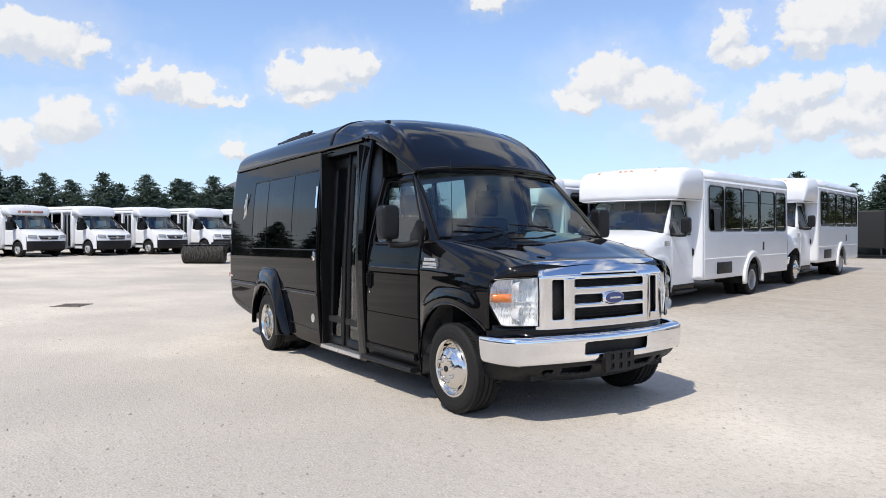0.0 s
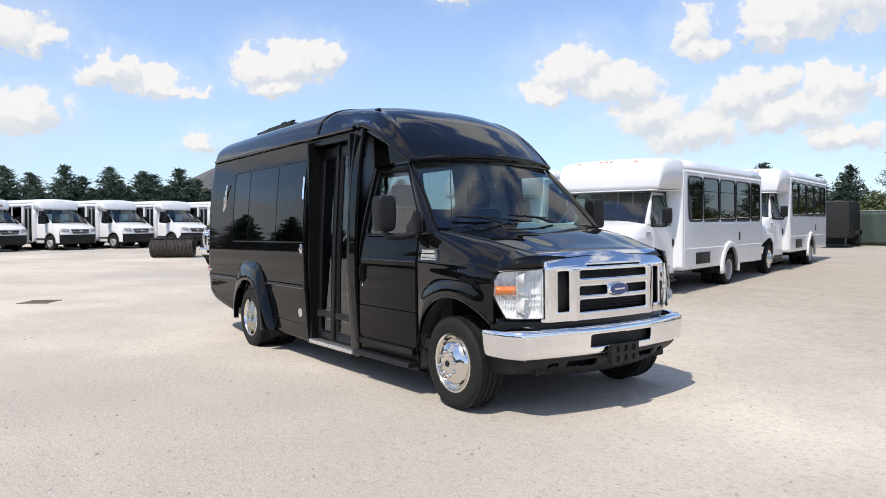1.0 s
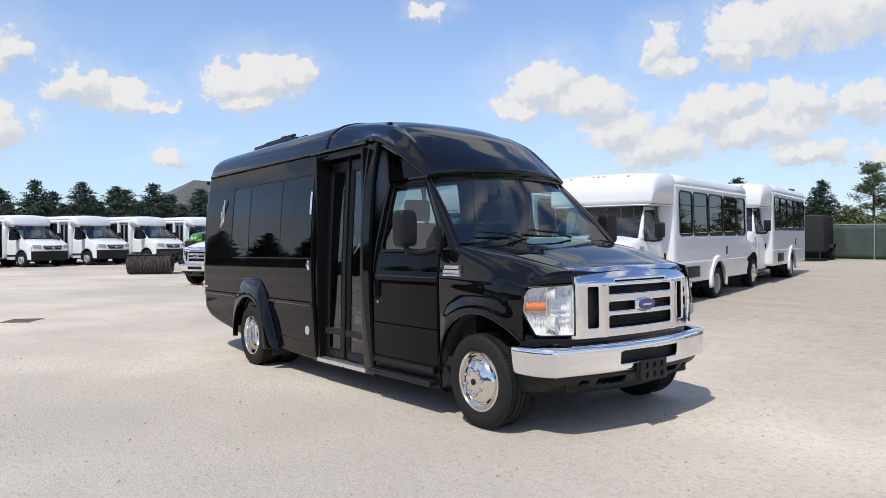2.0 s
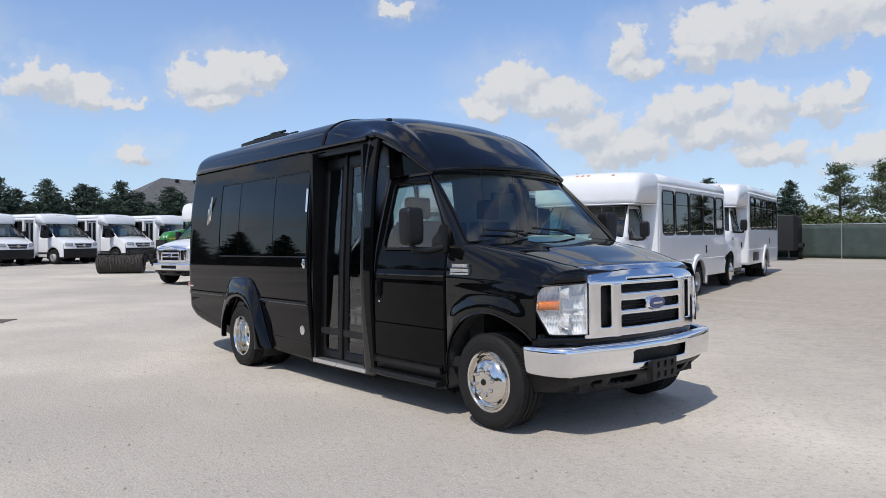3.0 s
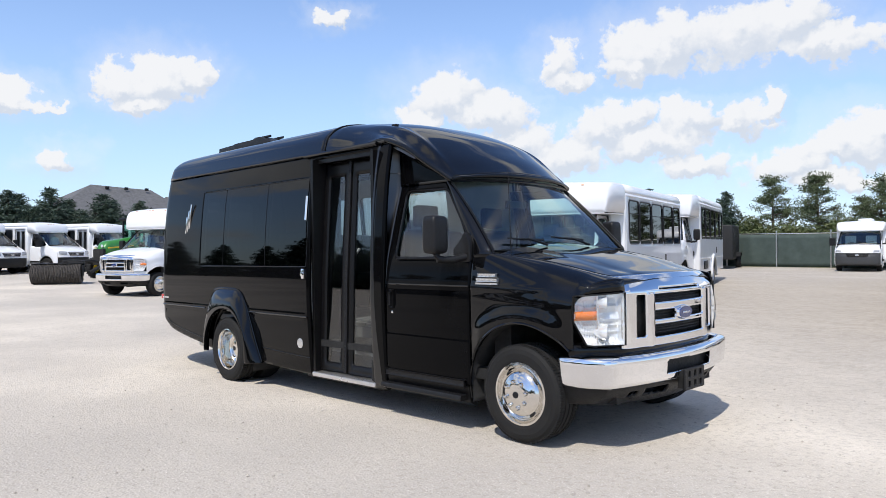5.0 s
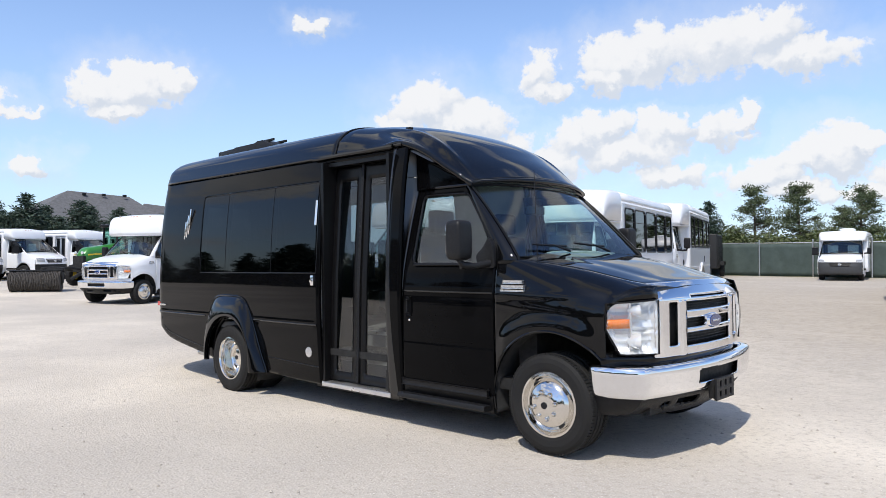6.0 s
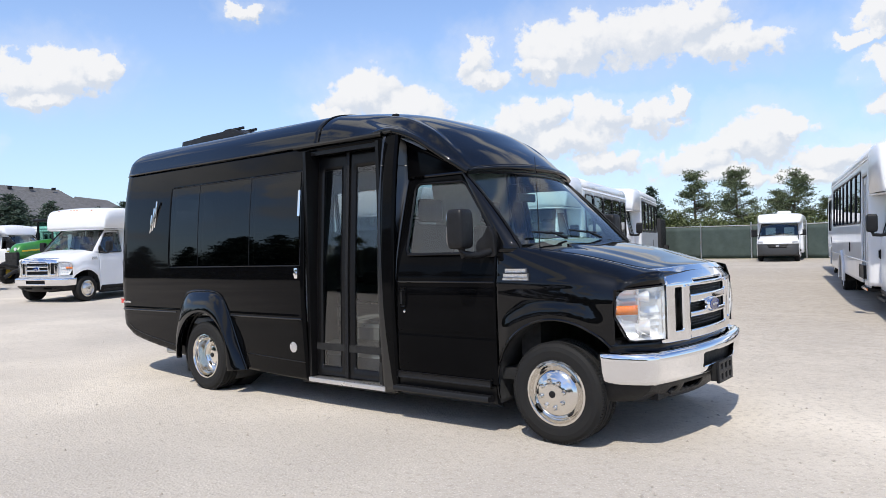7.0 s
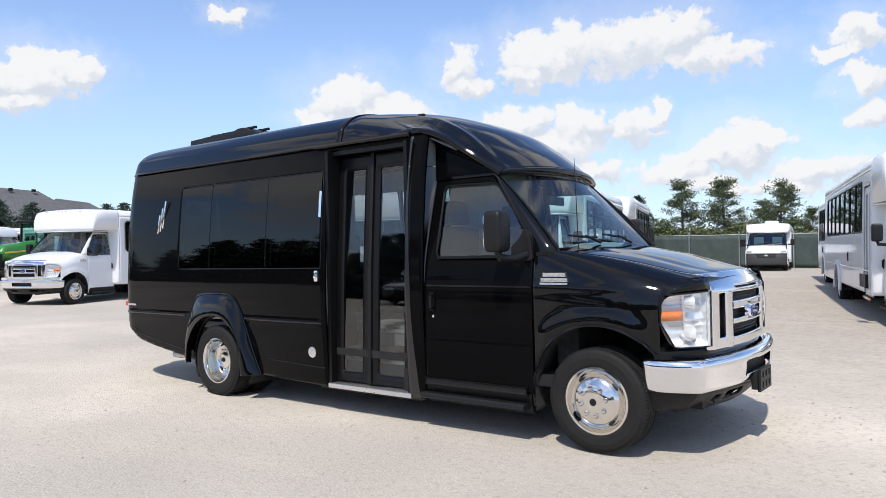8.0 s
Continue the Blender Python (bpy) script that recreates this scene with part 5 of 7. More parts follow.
for z, y in ((0.47, -0.78), (0.70, -0.55)):
    bm = bmesh.new()
    box(bm, XD0 + 0.04, XD1 - 0.03, y - 0.02, y + 0.30, z - 0.20, z - 0.005)
    part("entrance_step", bm, INSIDE, hero)
    bm = bmesh.new()
    box(bm, XD0 + 0.05, XD1 - 0.04, y - 0.028, y + 0.0, z - 0.03, z + 0.003, 0.004)
    part("step_nosing", bm, ALU, hero)
bm = bmesh.new()
tube(bm, [(-2.35, -0.72, 0.55), (-2.35, -0.70, 1.25), (-2.35, -0.55, 1.42)], 0.014, 8)
part("grab_rail", bm, ALU, hero)
# roof hatch and small lights on the roof
bm = bmesh.new()
prism(bm, [(-5.36, 2.60), (-5.34, 2.735), (-4.98, 2.745), (-4.94, 2.755), (-4.52, 2.758), (-4.46, 2.775), (-4.36, 2.775), (-4.16, 2.70), (-4.12, 2.60)], "y", -0.44, 0.30, 0.010, 2)
hatch = part("roof_hatch", bm, PLASTIC, hero, "low black roof hatch")
bm = bmesh.new()
box(bm, -5.22, -4.70, -0.36, 0.22, 2.73, 2.768, 0.012)
part("hatch_lid", bm, TRIMBLK, hatch)
for i in range(4):
    bm = bmesh.new()
    box(bm, -4.54, -4.22, -0.38 + 0.17 * i, -0.36 + 0.17 * i, 2.76, 2.787, 0.004)
    part("hatch_rib", bm, TRIMBLK, hatch)
for x, w in ((-1.78, -0.42), (-1.78, 0.42)):
    bm = bmesh.new()
    p = roof_pt(x, w)
    box(bm, p.x - 0.03, p.x + 0.03, p.y - 0.018, p.y + 0.018, p.z - 0.01, p.z + 0.012, 0.005)
    part("roof_marker_lamp", bm, PLASTIC, hero)
# rail over the entrance
bm = bmesh.new()
tube(bm, [(x, -(side_y(x, 2.33) + 0.026), 2.325) for x in span(-2.70, -1.60, 10)], 0.02, 8)
part("door_header_rail", bm, BLACK, hero)
# antenna
bm = bmesh.new()
tube(bm, [(-0.18, -0.86, 1.36), (-0.20, -0.86, 2.0)], [0.004, 0.002], 5)
part("antenna", bm, PLASTIC, hero)
# passenger seats and floor inside
bm = bmesh.new()
box(bm, -5.8, -1.6, -0.46, 0.98, 0.66, 0.72)
box(bm, -5.8, -2.6, -0.98, -0.46, 0.66, 0.72)
part("cabin_floor", bm, INSIDE, hero)
for x in (-2.3, -3.1, -3.9, -4.7, -5.45):
    for y in (-0.62, 0.62):
        if x > -2.6 and y < 0:
            continue
        bm = bmesh.new()
        box(bm, x - 0.05, x + 0.40, y - 0.3, y + 0.3, 1.0, 1.14, 0.05, 3)
        box(bm, x - 0.16, x - 0.02, y - 0.29, y + 0.29, 1.08, 1.60, 0.05, 3)
        box(bm, x - 0.02, x + 0.3, y - 0.05, y + 0.05, 0.7, 1.02)
        part("passenger_seat", bm, FABRIC, hero, "dark cloth passenger seat")
bm = bmesh.new()
sheet(bm, lambda x, w: roof_pt(x, w * 0.97) + Vector((0, 0, -0.06)), span(-5.9, -1.2, 20), span(-1, 1, 16))
part("headliner", bm, LINER, hero)
# pale lining inside the side walls
for s in (-1, 1):
    bm = bmesh.new()

    def lin_hole(x, z, s=s):
        d = min(f(x, z) for f in WIN_HOLES)
        return min(d, rect_hole(XD0, XD1, 0.0, 2.27, 0.01)(x, z)) if s < 0 else d
    sheet(bm, lambda x, z, s=s: Vector((x, s * (side_y(x, z) - 0.05), z)), span(-5.85, -1.5, 90), span(0.75, 2.3, 36), lin_hole)
    part("inner_lining", bm, LINER, hero)

# ---------------------------------------------------------------- white shuttle buses
CX0, CX1, HALF = -6.0, -1.50, 1.17


def coach_half(z):
    return HALF - 0.02 * max(0, z - 1.4) - 0.015 * max(0, 0.8 - z)


CAP_X = [(0.0, 0.0), (0.35, 0.44), (0.55, 0.66), (0.68, 0.78), (0.80, 0.85), (0.90, 0.87), (1.0, 0.855)]
CAP_Z = [(0.0, 1.0), (0.35, 0.985), (0.55, 0.93), (0.68, 0.83), (0.80, 0.62), (0.90, 0.33), (1.0, 0.0)]


def shuttle(back=-6.3, axle=-4.05, lift=0.0, label="white van-nosed shuttle bus with dark side windows, parked on gravel"):
    """back: the rear end; axle: the rear axle; lift: how much taller the coach body stands."""
    CX0 = back
    bus = thing("white_shuttle_bus", label, "bus", "parked white buses")
    cab(bus, WHITE, lamp_detail=False)
    arch = lambda x, z: math.hypot(x - axle, z - 0.40) - 0.46
    left = [(-2.44, -1.74), (-3.40, -2.53), (-4.41, -3.49), (-5.41, -4.50), (-6.13, -5.50)]
    right = [(-3.36, -2.64), (-4.12, -3.38), (-4.88, -4.14), (-5.64, -4.90)]
    top = 2.40 + lift
    if lift:
        left = [(-2.62 - 0.92 * k - 0.905, -2.62 - 0.92 * k) for k in range(int((-2.62 - back - 0.25) / 0.92))]
        right = left
    for s, wins in ((1, left), (-1, right)):
        z0, z1 = (1.41 + 0.6 * lift, 2.27 + 0.6 * lift) if s > 0 else (1.36 + 0.8 * lift, 2.34 + 0.5 * lift)
        holes = [rect_hole(a, b, z0, z1, 0.09) for a, b in wins]
        if s < 0:
            holes.append(rect_hole(-2.50, -1.68, 0.0, 2.22 + 0.6 * lift, 0.02))
        bm = bmesh.new()
        sheet(bm, lambda x, z, s=s: Vector((x, s * coach_half(z), z)), span(CX0, CX1, round((CX1 - CX0) * 20)), span(0.46, top, 42), lambda x, z: min(arch(x, z), min(f(x, z) for f in holes)))
        part("side_wall", bm, WHITE, bus, solid=0.03)
        for a, b in wins:
            bm = bmesh.new()
            loop = [Vector((x, s * (coach_half(z) + 0.004), z)) for x, z in round_rect(a - 0.006, b + 0.006, z0 - 0.006, z1 + 0.006, 0.095, 5)]
            tube(bm, loop, 0.013, 6, True)
            if s > 0:
                tube(bm, [(a, s * (coach_half(2.04) + 0.001), z1 - 0.26), (b, s * (coach_half(2.04) + 0.001), z1 - 0.26)], 0.008, 5)
            win = part("window", bm, PLASTIC, bus, "dark window in a black rubber frame")
            bm = bmesh.new()
            sheet(bm, lambda x, z, s=s: Vector((x, s * (coach_half(z) - 0.004), z)), span(a - 0.005, b + 0.005, 2), span(z0 - 0.005, z1 + 0.005, 2))
            part("pane", bm, BUSGLASS, win, shadow=False)
        bm = bmesh.new()
        tube(bm, [(x, s * (coach_half(0.86) + 0.002), 0.86) for x in (CX0 + 0.05, CX1 - 0.05)], 0.012, 6)
        tube(bm, [(x, s * (coach_half(2.40) + 0.004), top - 0.04) for x in (CX0 + 0.05, CX1 - 0.05)], 0.014, 6)
        part("side_moulding", bm, WHITE, bus)
        bm = bmesh.new()
        rows = []
        for i in range(25):
            a = radians(-12 + 204 * i / 24)
            ro, ri = 0.58, 0.45
            cx, sz = math.cos(a), math.sin(a)
            rows.append([bm.verts.new((axle + r * cx, s * y, 0.40 + r * sz)) for r, y in ((ro, coach_half(0.8) - 0.005), (0.55, coach_half(0.8) + 0.045), (0.50, coach_half(0.8) + 0.055), (ri, coach_half(0.8) + 0.05), (ri, coach_half(0.8) - 0.02))])
        for A, B in zip(rows, rows[1:]):
            for j in range(4):
                bm.faces.new((A[j], A[j + 1], B[j + 1], B[j]))
        part("wheel_flare", bm, WHITE, bus, solid=0.01)
        bm = bmesh.new()
        lathe(bm, [(0.465, 0.0), (0.465, 0.6)] if s < 0 else [(0.465, -0.6), (0.465, 0.0)], 30, pose(axle, s * 1.12, 0.40), -15, 195)
        part("arch_liner", bm, CHASSIS, bus, solid=0.006)
        wheel(bus, axle, s * 1.04, s, rear=True, rim=SILVERW)
        bm = bmesh.new()
        box(bm, -2.86, -2.12, s * 1.14, s * 1.182, 0.55, 0.78, 0.004)
        part("louvre", bm, PLASTIC, bus, "black louvred hatch")
        bm = bmesh.new()
        box(bm, -4.72, -4.64, s * 1.155, s * 1.182, 0.98, 1.16, 0.006)
        part("filler_door", bm, PLASTIC, bus)
        # fairing between cab and coach
        bm = bmesh.new()
        sheet(bm, lambda t, z, s=s: Vector((CX1 + 0.02 + 0.13 * t, s * (coach_half(z) - (coach_half(z) - 0.93 + 0.10 * max(0, z - 1.3)) * t ** 2.2), z)), span(0, 1, 10), span(0.46, 2.06, 20))
        part("cab_fairing", bm, WHITE, bus, solid=0.015)
    # roof with rounded shoulders
    def rsec(w):
        a = abs(w)
        if a < 0.8:
            return math.copysign(1.03 * a / 0.8, w), 2.60 + lift + 0.035 * (1 - (a / 0.8) ** 2)
        q = (a - 0.8) / 0.2 * math.pi / 2
        return math.copysign(1.03 + 0.12 * math.sin(q), w), top + 0.20 * math.cos(q)
    bm = bmesh.new()
    sheet(bm, lambda x, w: Vector((x, rsec(w)[0], rsec(w)[1])), span(CX0, CX1, 6), span(-1, 1, 40))
    part("roof", bm, WHITE, bus, "white rounded roof", solid=0.03)
    # over-cab cap
    def capp(u, w):
        y, z = rsec(w)
        k = 1 - 0.13 * u**2.5
        zz = 1.99 + (z - 1.99) * smooth_curve(CAP_Z, u)
        x = CX1 + (1.0 + 0.17 * (1 - (y / 1.15) ** 2)) * smooth_curve(CAP_X, u)
        return Vector((x, y * k, zz))
    bm = bmesh.new()
    sheet(bm, capp, span(0, 1, 24), span(-1, 1, 40))
    for s in (-1, 1):
        edge = [capp(u, s) for u in span(0, 1, 24)]
        prev = None
        for p in edge:
            q = Vector((p.x, p.y, min(p.z, 2.0)))
            row = (bm.verts.new(p), bm.verts.new(q))
            if prev:
                bm.faces.new((prev[0], row[0], row[1], prev[1]))
            prev = row
    cap = part("front_cap", bm, WHITE, bus, "white bulging over-cab cap", solid=0.02)
    bm = bmesh.new()
    sheet(bm, lambda u, w: Vector((CX1 + 0.855 * (1.0 + 0.17 * (1 - w * w)) * u, w * (1.15 - 0.15 * u**2.5), 1.992)), span(0, 1, 8), span(-1, 1, 16))
    part("cap_underside", bm, WHITE, bus, solid=0.02)
    for y in (-0.62, -0.12, 0.0, 0.12, 0.62):
        bm = bmesh.new()
        lathe(bm, [(0.024, 0.01), (0.022, -0.01), (0.012, -0.016), (0, -0.018)], 12, Matrix.Translation(capp(0.66, y * 0.78)) @ Matrix.Rotation(radians(90), 4, "Z") @ Matrix.Rotation(radians(-50), 4, "X") @ Matrix.Diagonal((1.6, 1, 1, 1)))
        part("marker_lamp", bm, MARKER, bus, "small pale amber marker lamp")
    # rear, floor, front bulkheads
    bm = bmesh.new()
    sheet(bm, lambda w, z: Vector((CX0 - 0.05 * (1 - w**4), w * coach_half(z), z)), span(-1, 1, 16), span(0.46, top, 12))
    sheet(bm, lambda w, v: Vector((CX0 - 0.05 * (1 - w**4) * (1 - v), rsec(w)[0], top + v * (rsec(w)[1] - top))), span(-1, 1, 24), span(0, 1, 3))
    part("rear_wall", bm, WHITE, bus, solid=0.03)
    bm = bmesh.new()
    box(bm, CX0 - 0.14, CX0, -1.1, 1.1, 0.48, 0.64, 0.02)
    part("rear_bumper", bm, PLASTIC, bus)
    bm = bmesh.new()
    box(bm, CX0 + 0.04, CX1, -1.12, 1.12, 0.62, 0.68)
    box(bm, axle - 1.4, axle - 0.7, -0.6, 0.6, 0.4, 0.6)
    box(bm, -3.3, -1.7, 0.5, 1.05, 0.42, 0.6)
    tube(bm, [(axle, -0.8, 0.37), (axle, 0.8, 0.37)], 0.07, 8)
    part("underbody", bm, CHASSIS, bus)
    bm = bmesh.new()
    for s in (-1, 1):
        box(bm, CX1 - 0.02, CX1 + 0.02, s * 0.55, s * 1.12, 0.68, 2.4 + lift)
    box(bm, CX1 - 0.02, CX1 + 0.02, -0.55, 0.55, 2.0, 2.4 + lift)
    part("bulkhead", bm, INSIDE, bus)
    for x in span(-2.2, back + 0.6, round((-2.8 - back) / 0.8)):
        for y in (-0.7, 0.7):
            if x > -2.6 and y < 0:
                continue
            bm = bmesh.new()
            box(bm, x - 0.05, x + 0.38, y - 0.35, y + 0.35, 1.02, 1.14, 0.04, 2)
            box(bm, x - 0.15, x - 0.03, y - 0.35, y + 0.35, 1.05, 1.80, 0.04, 2)
            box(bm, x, x + 0.3, y - 0.04, y + 0.04, 0.68, 1.05)
            part("passenger_seat", bm, FABRIC, bus)
    # entrance on the kerb side
    for x0, x1 in ((-2.48, -2.10), (-2.08, -1.70)):
        bm = bmesh.new()
        sheet(bm, lambda x, z: Vector((x, -coach_half(z) + 0.03, z)), span(x0, x1, 10), span(0.40, 2.20 + 0.6 * lift, 40), rect_hole(x0 + 0.06, x1 - 0.06, 0.55, 2.08 + 0.6 * lift, 0.03))
        leaf = part("entrance_door", bm, WHITE, bus, "white folding door leaf with dark glass", solid=0.03)
        bm = bmesh.new()
        sheet(bm, lambda x, z: Vector((x, -coach_half(z) + 0.04, z)), span(x0 + 0.055, x1 - 0.055, 2), span(0.545, 2.085 + 0.6 * lift, 2))
        part("door_pane", bm, BUSGLASS, leaf, shadow=False)
    bm = bmesh.new()
    box(bm, -2.50, -1.68, -1.17, -0.6, 0.36, 0.41, 0.01)
    part("entrance_step", bm, PLASTIC, bus)
    bm = bmesh.new()
    box(bm, -2.50, -1.66, -1.185, -1.165, 0.36, 0.40, 0.004)
    part("step_edge", bm, AMBER, bus, "yellow step edge")
    return bus


def stand(x, y, turn):
    return pose(x, y, ground_z(x, y), 0, 0, turn)


first = shuttle()
first.matrix_basis = stand(-5.02, 5.84, -75.6)
copy_thing(first, stand(-6.88, 12.95, -73) @ Matrix.Diagonal((1.05, 1.05, 1.05, 1)))
copy_thing(first, stand(-8.55, 5.5, -77))
tagged(copy_thing(first, stand(-18.5, 3.72, -70)), "white van-nosed shuttle bus with chrome bumper, beside a green tractor", "bus", "parked white buses")
tall = shuttle(-9.9, -6.65, 0.23, label="long tall white bus with a dark window band on gravel")
tall.matrix_basis = stand(1.96, 7.49, -76)
R = Matrix.Rotation(radians(-76), 3, "Z")
far = Vector((-2.6, 22.0, 0)) - R @ Vector((CX0, -HALF, 0))
copy_thing(first, stand(far.x, far.y, -76))


# ---------------------------------------------------------------- small van-nosed buses in a row
LAMPGREY = material("clear_lamp_lens", (0.42, 0.43, 0.44), 0.12, coat=1.0, var=0.4, scale=18)
SIGN = material("faded_red_lettering", (0.42, 0.20, 0.18), 0.5, var=0.2, scale=20)
VAN_GREY = material("dark_grey_bumper", (0.045, 0.047, 0.05), 0.55, var=0.2, scale=20)
NOSE = [(0.0, 0.86, 0.30), (0.10, 0.93, 0.36), (0.25, 0.955, 0.55), (0.34, 0.95, 0.72), (0.42, 0.93, 0.80), (0.62, 0.885, 1.00), (0.72, 0.80, 1.08), (0.86, 0.48, 1.20), (1.0, 0.10, 1.335)]


WEDGE_X = [(0.0, 0.0), (0.3, 0.36), (0.5, 0.58), (0.7, 0.77), (0.85, 0.90), (1.0, 1.0)]
WEDGE_Z = [(0.0, 1.0), (0.3, 0.95), (0.5, 0.84), (0.7, 0.62), (0.85, 0.34), (1.0, 0.0)]


def minibus(name, label, group, grey=False, sign=False):
    v = thing(name, label, "bus", group)
    hw = 1.0

    def nose(w, t):
        x = smooth_curve([(a, b) for a, b, c in NOSE], t)
        z = smooth_curve([(a, c) for a, b, c in NOSE], t)
        k = abs(w)
        x -= (0.17 * k**2.4 + 0.10 * k**8) * max(0.0, 1 - t) ** 0.35
        y = w * (hw - 0.02 - (0.05 * (1 - t)) - 0.10 * max(0, t - 0.7) / 0.3)
        z -= 0.06 * k**3 * max(0, t - 0.6) / 0.4
        return Vector((x, y, z))
    split = 0.52 if grey else 0.36
    bm = bmesh.new()
    sheet(bm, nose, span(-1, 1, 40), span(split, 1.0, 30))
    part("bonnet", bm, WHITE, v, solid=0.02)
    bm = bmesh.new()
    sheet(bm, nose, span(-1, 1, 40), span(0.0, split, 20))
    part("bumper", bm, VAN_GREY if grey else PLASTIC, v, "dark plastic front bumper", solid=0.02)
    # grille: a dark rounded panel with bars
    bm = bmesh.new()
    g0, g1 = (0.33, 0.50) if grey else (0.41, 0.62)
    sheet(bm, lambda w, t: nose(w * (0.52 - 0.10 * (1 - (t - g0) / (g1 - g0))), t) + Vector((0.012, 0, 0)), span(-1, 1, 20), span(g0, g1, 6))
    gr = part("grille", bm, MESHBLK, v, "dark oval grille", solid=0.02)
    bm = bmesh.new()
    for t in span(g0 + 0.03, g1 - 0.03, 2):
        tube(bm, [nose(w * 0.46, t) + Vector((0.022, 0, 0)) for w in span(-1, 1, 10)], 0.009, 6)
    part("grille_bars", bm, PLASTIC if grey else SILVERW, gr)
    bm = bmesh.new()
    p = nose(0, (g0 + g1) / 2)
    lathe(bm, [(0, -0.03), (0.05, -0.028), (0.055, 0.0)], 18, Matrix.Translation((p.x + 0.012, 0, p.z)) @ Matrix.Rotation(radians(90), 4, "Z") @ Matrix.Diagonal((1.7, 1, 1, 1)))
    part("badge", bm, BADGE, gr)
    for s in (-1, 1):
        bm = bmesh.new()
        sheet(bm, lambda a, t, s=s: nose(s * a, t + 0.10 * (a - 0.62)) + Vector((0.012, s * 0.004, 0)), span(0.70 if grey else 0.60, 0.95, 8), span(0.55 if grey else 0.48, 0.66, 6))
        part("headlamp", bm, LAMPGREY, v, "clear headlamp", solid=0.02)
        # side of the cab with wheel arch and window
        arch = lambda x, z: math.hypot(x, z - 0.37) - 0.44
        win = poly_hole([(-0.92, 1.30), (-0.10, 1.30), (0.02, 1.36), (-0.40, 1.88), (-0.92, 1.90)])

        def sp(x, z, s=s):
            xe = x
            if z > 1.30:
                f = 0.16 - 0.86 * (z - 1.30) / 0.72
                xe = -1.05 + (x + 1.05) * (f + 1.05) / 1.76
            elif z > 1.0:
                f = 0.71 - 0.55 * ((z - 1.0) / 0.30)
                xe = -1.05 + (x + 1.05) * (f + 1.05) / 1.76
            y = hw - 0.02 - 0.13 * max(0.0, z - 1.15) ** 1.2
            return Vector((xe, s * y, z))
        bm = bmesh.new()
        sheet(bm, sp, span(-1.05, 0.71, 36), span(0.34, 2.02, 40), lambda x, z: min(arch(sp(x, z).x, z), win(sp(x, z).x, z)))
        part("cab_side", bm, WHITE, v, solid=0.02)
        bm = bmesh.new()
        sheet(bm, lambda x, z: sp(x, z) + Vector((0, -s * 0.02, 0)), span(-1.0, 0.6, 10), span(1.25, 1.95, 6))
        part("side_window", bm, BUSGLASS, v, shadow=False)
        bm = bmesh.new()
        lathe(bm, [(0.445, 0.0), (0.445, 0.5)] if s < 0 else [(0.445, -0.5), (0.445, 0.0)], 24, pose(0, s * 0.96, 0.37), -15, 195)
        part("arch_liner", bm, CHASSIS, v, solid=0.006)
        wheel(v, 0, s * 0.86, s, rim=SILVERW, radius=0.355)
        wheel(v, -3.6, s * 0.93, s, rear=True, rim=SILVERW, radius=0.355)
        bm = bmesh.new()
        box(bm, -0.32, -0.16, s * 1.10, s * 1.28, 1.30, 1.62, 0.04, 3)
        tube(bm, [(-0.22, s * 1.12, 1.36), (-0.2, s * 0.97, 1.33)], 0.04, 8)
        part("mirror", bm, PLASTIC, v, "black door mirror")
        # coach side
        wins = [(-2.70, -1.98), (-3.5, -2.78), (-4.3, -3.58), (-5.0, -4.38)]
        rarch = lambda x, z: math.hypot(x + 3.6, z - 0.37) - 0.43
        holes = [rect_hole(a, b, 1.32, 2.10, 0.05) for a, b in wins]
        if s < 0:
            holes.append(rect_hole(-1.82, -1.18, 0.0, 2.12, 0.02))
        bm = bmesh.new()
        sheet(bm, lambda x, z, s=s: Vector((x, s * (1.10 - 0.02 * max(0, z - 1.3)), z)), span(-5.3, -1.05, 64), span(0.40, 2.26, 30), lambda x, z: min(rarch(x, z), min(f(x, z) for f in holes)))
        part("side_wall", bm, WHITE, v, solid=0.03)
        for a, b in wins:
            bm = bmesh.new()
            sheet(bm, lambda x, z, s=s: Vector((x, s * (1.095 - 0.02 * max(0, z - 1.3)), z)), span(a - 0.01, b + 0.01, 2), span(1.31, 2.11, 2))
            part("window", bm, BUSGLASS, v, shadow=False)
    for x0, x1 in ((-1.80, -1.51), (-1.49, -1.20)):
        bm = bmesh.new()
        sheet(bm, lambda x, z: Vector((x, -1.07 + 0.02 * max(0, z - 1.3), z)), span(x0, x1, 8), span(0.36, 2.10, 30), rect_hole(x0 + 0.045, x1 - 0.045, 0.45, 2.02, 0.02))
        leaf = part("entrance_door", bm, ALU, v, "folding door leaf with glass", solid=0.03)
        bm = bmesh.new()
        sheet(bm, lambda x, z: Vector((x, -1.06 + 0.02 * max(0, z - 1.3), z)), span(x0 + 0.04, x1 - 0.04, 2), span(0.445, 2.025, 2))
        part("door_pane", bm, BUSGLASS, leaf, shadow=False)

    def rs(w):
        a = abs(w)
        if a < 0.8:
            return math.copysign(0.98 * a / 0.8, w), 2.44 + 0.05 * (1 - (a / 0.8) ** 2)
        q = (a - 0.8) / 0.2 * math.pi / 2
        return math.copysign(0.98 + 0.10 * math.sin(q), w), 2.26 + 0.18 * math.cos(q)

    bm = bmesh.new()
    sheet(bm, lambda x, w: Vector((x, *rs(w))), span(-5.3, -1.05, 4), span(-1, 1, 36))
    part("roof", bm, WHITE, v, solid=0.03)

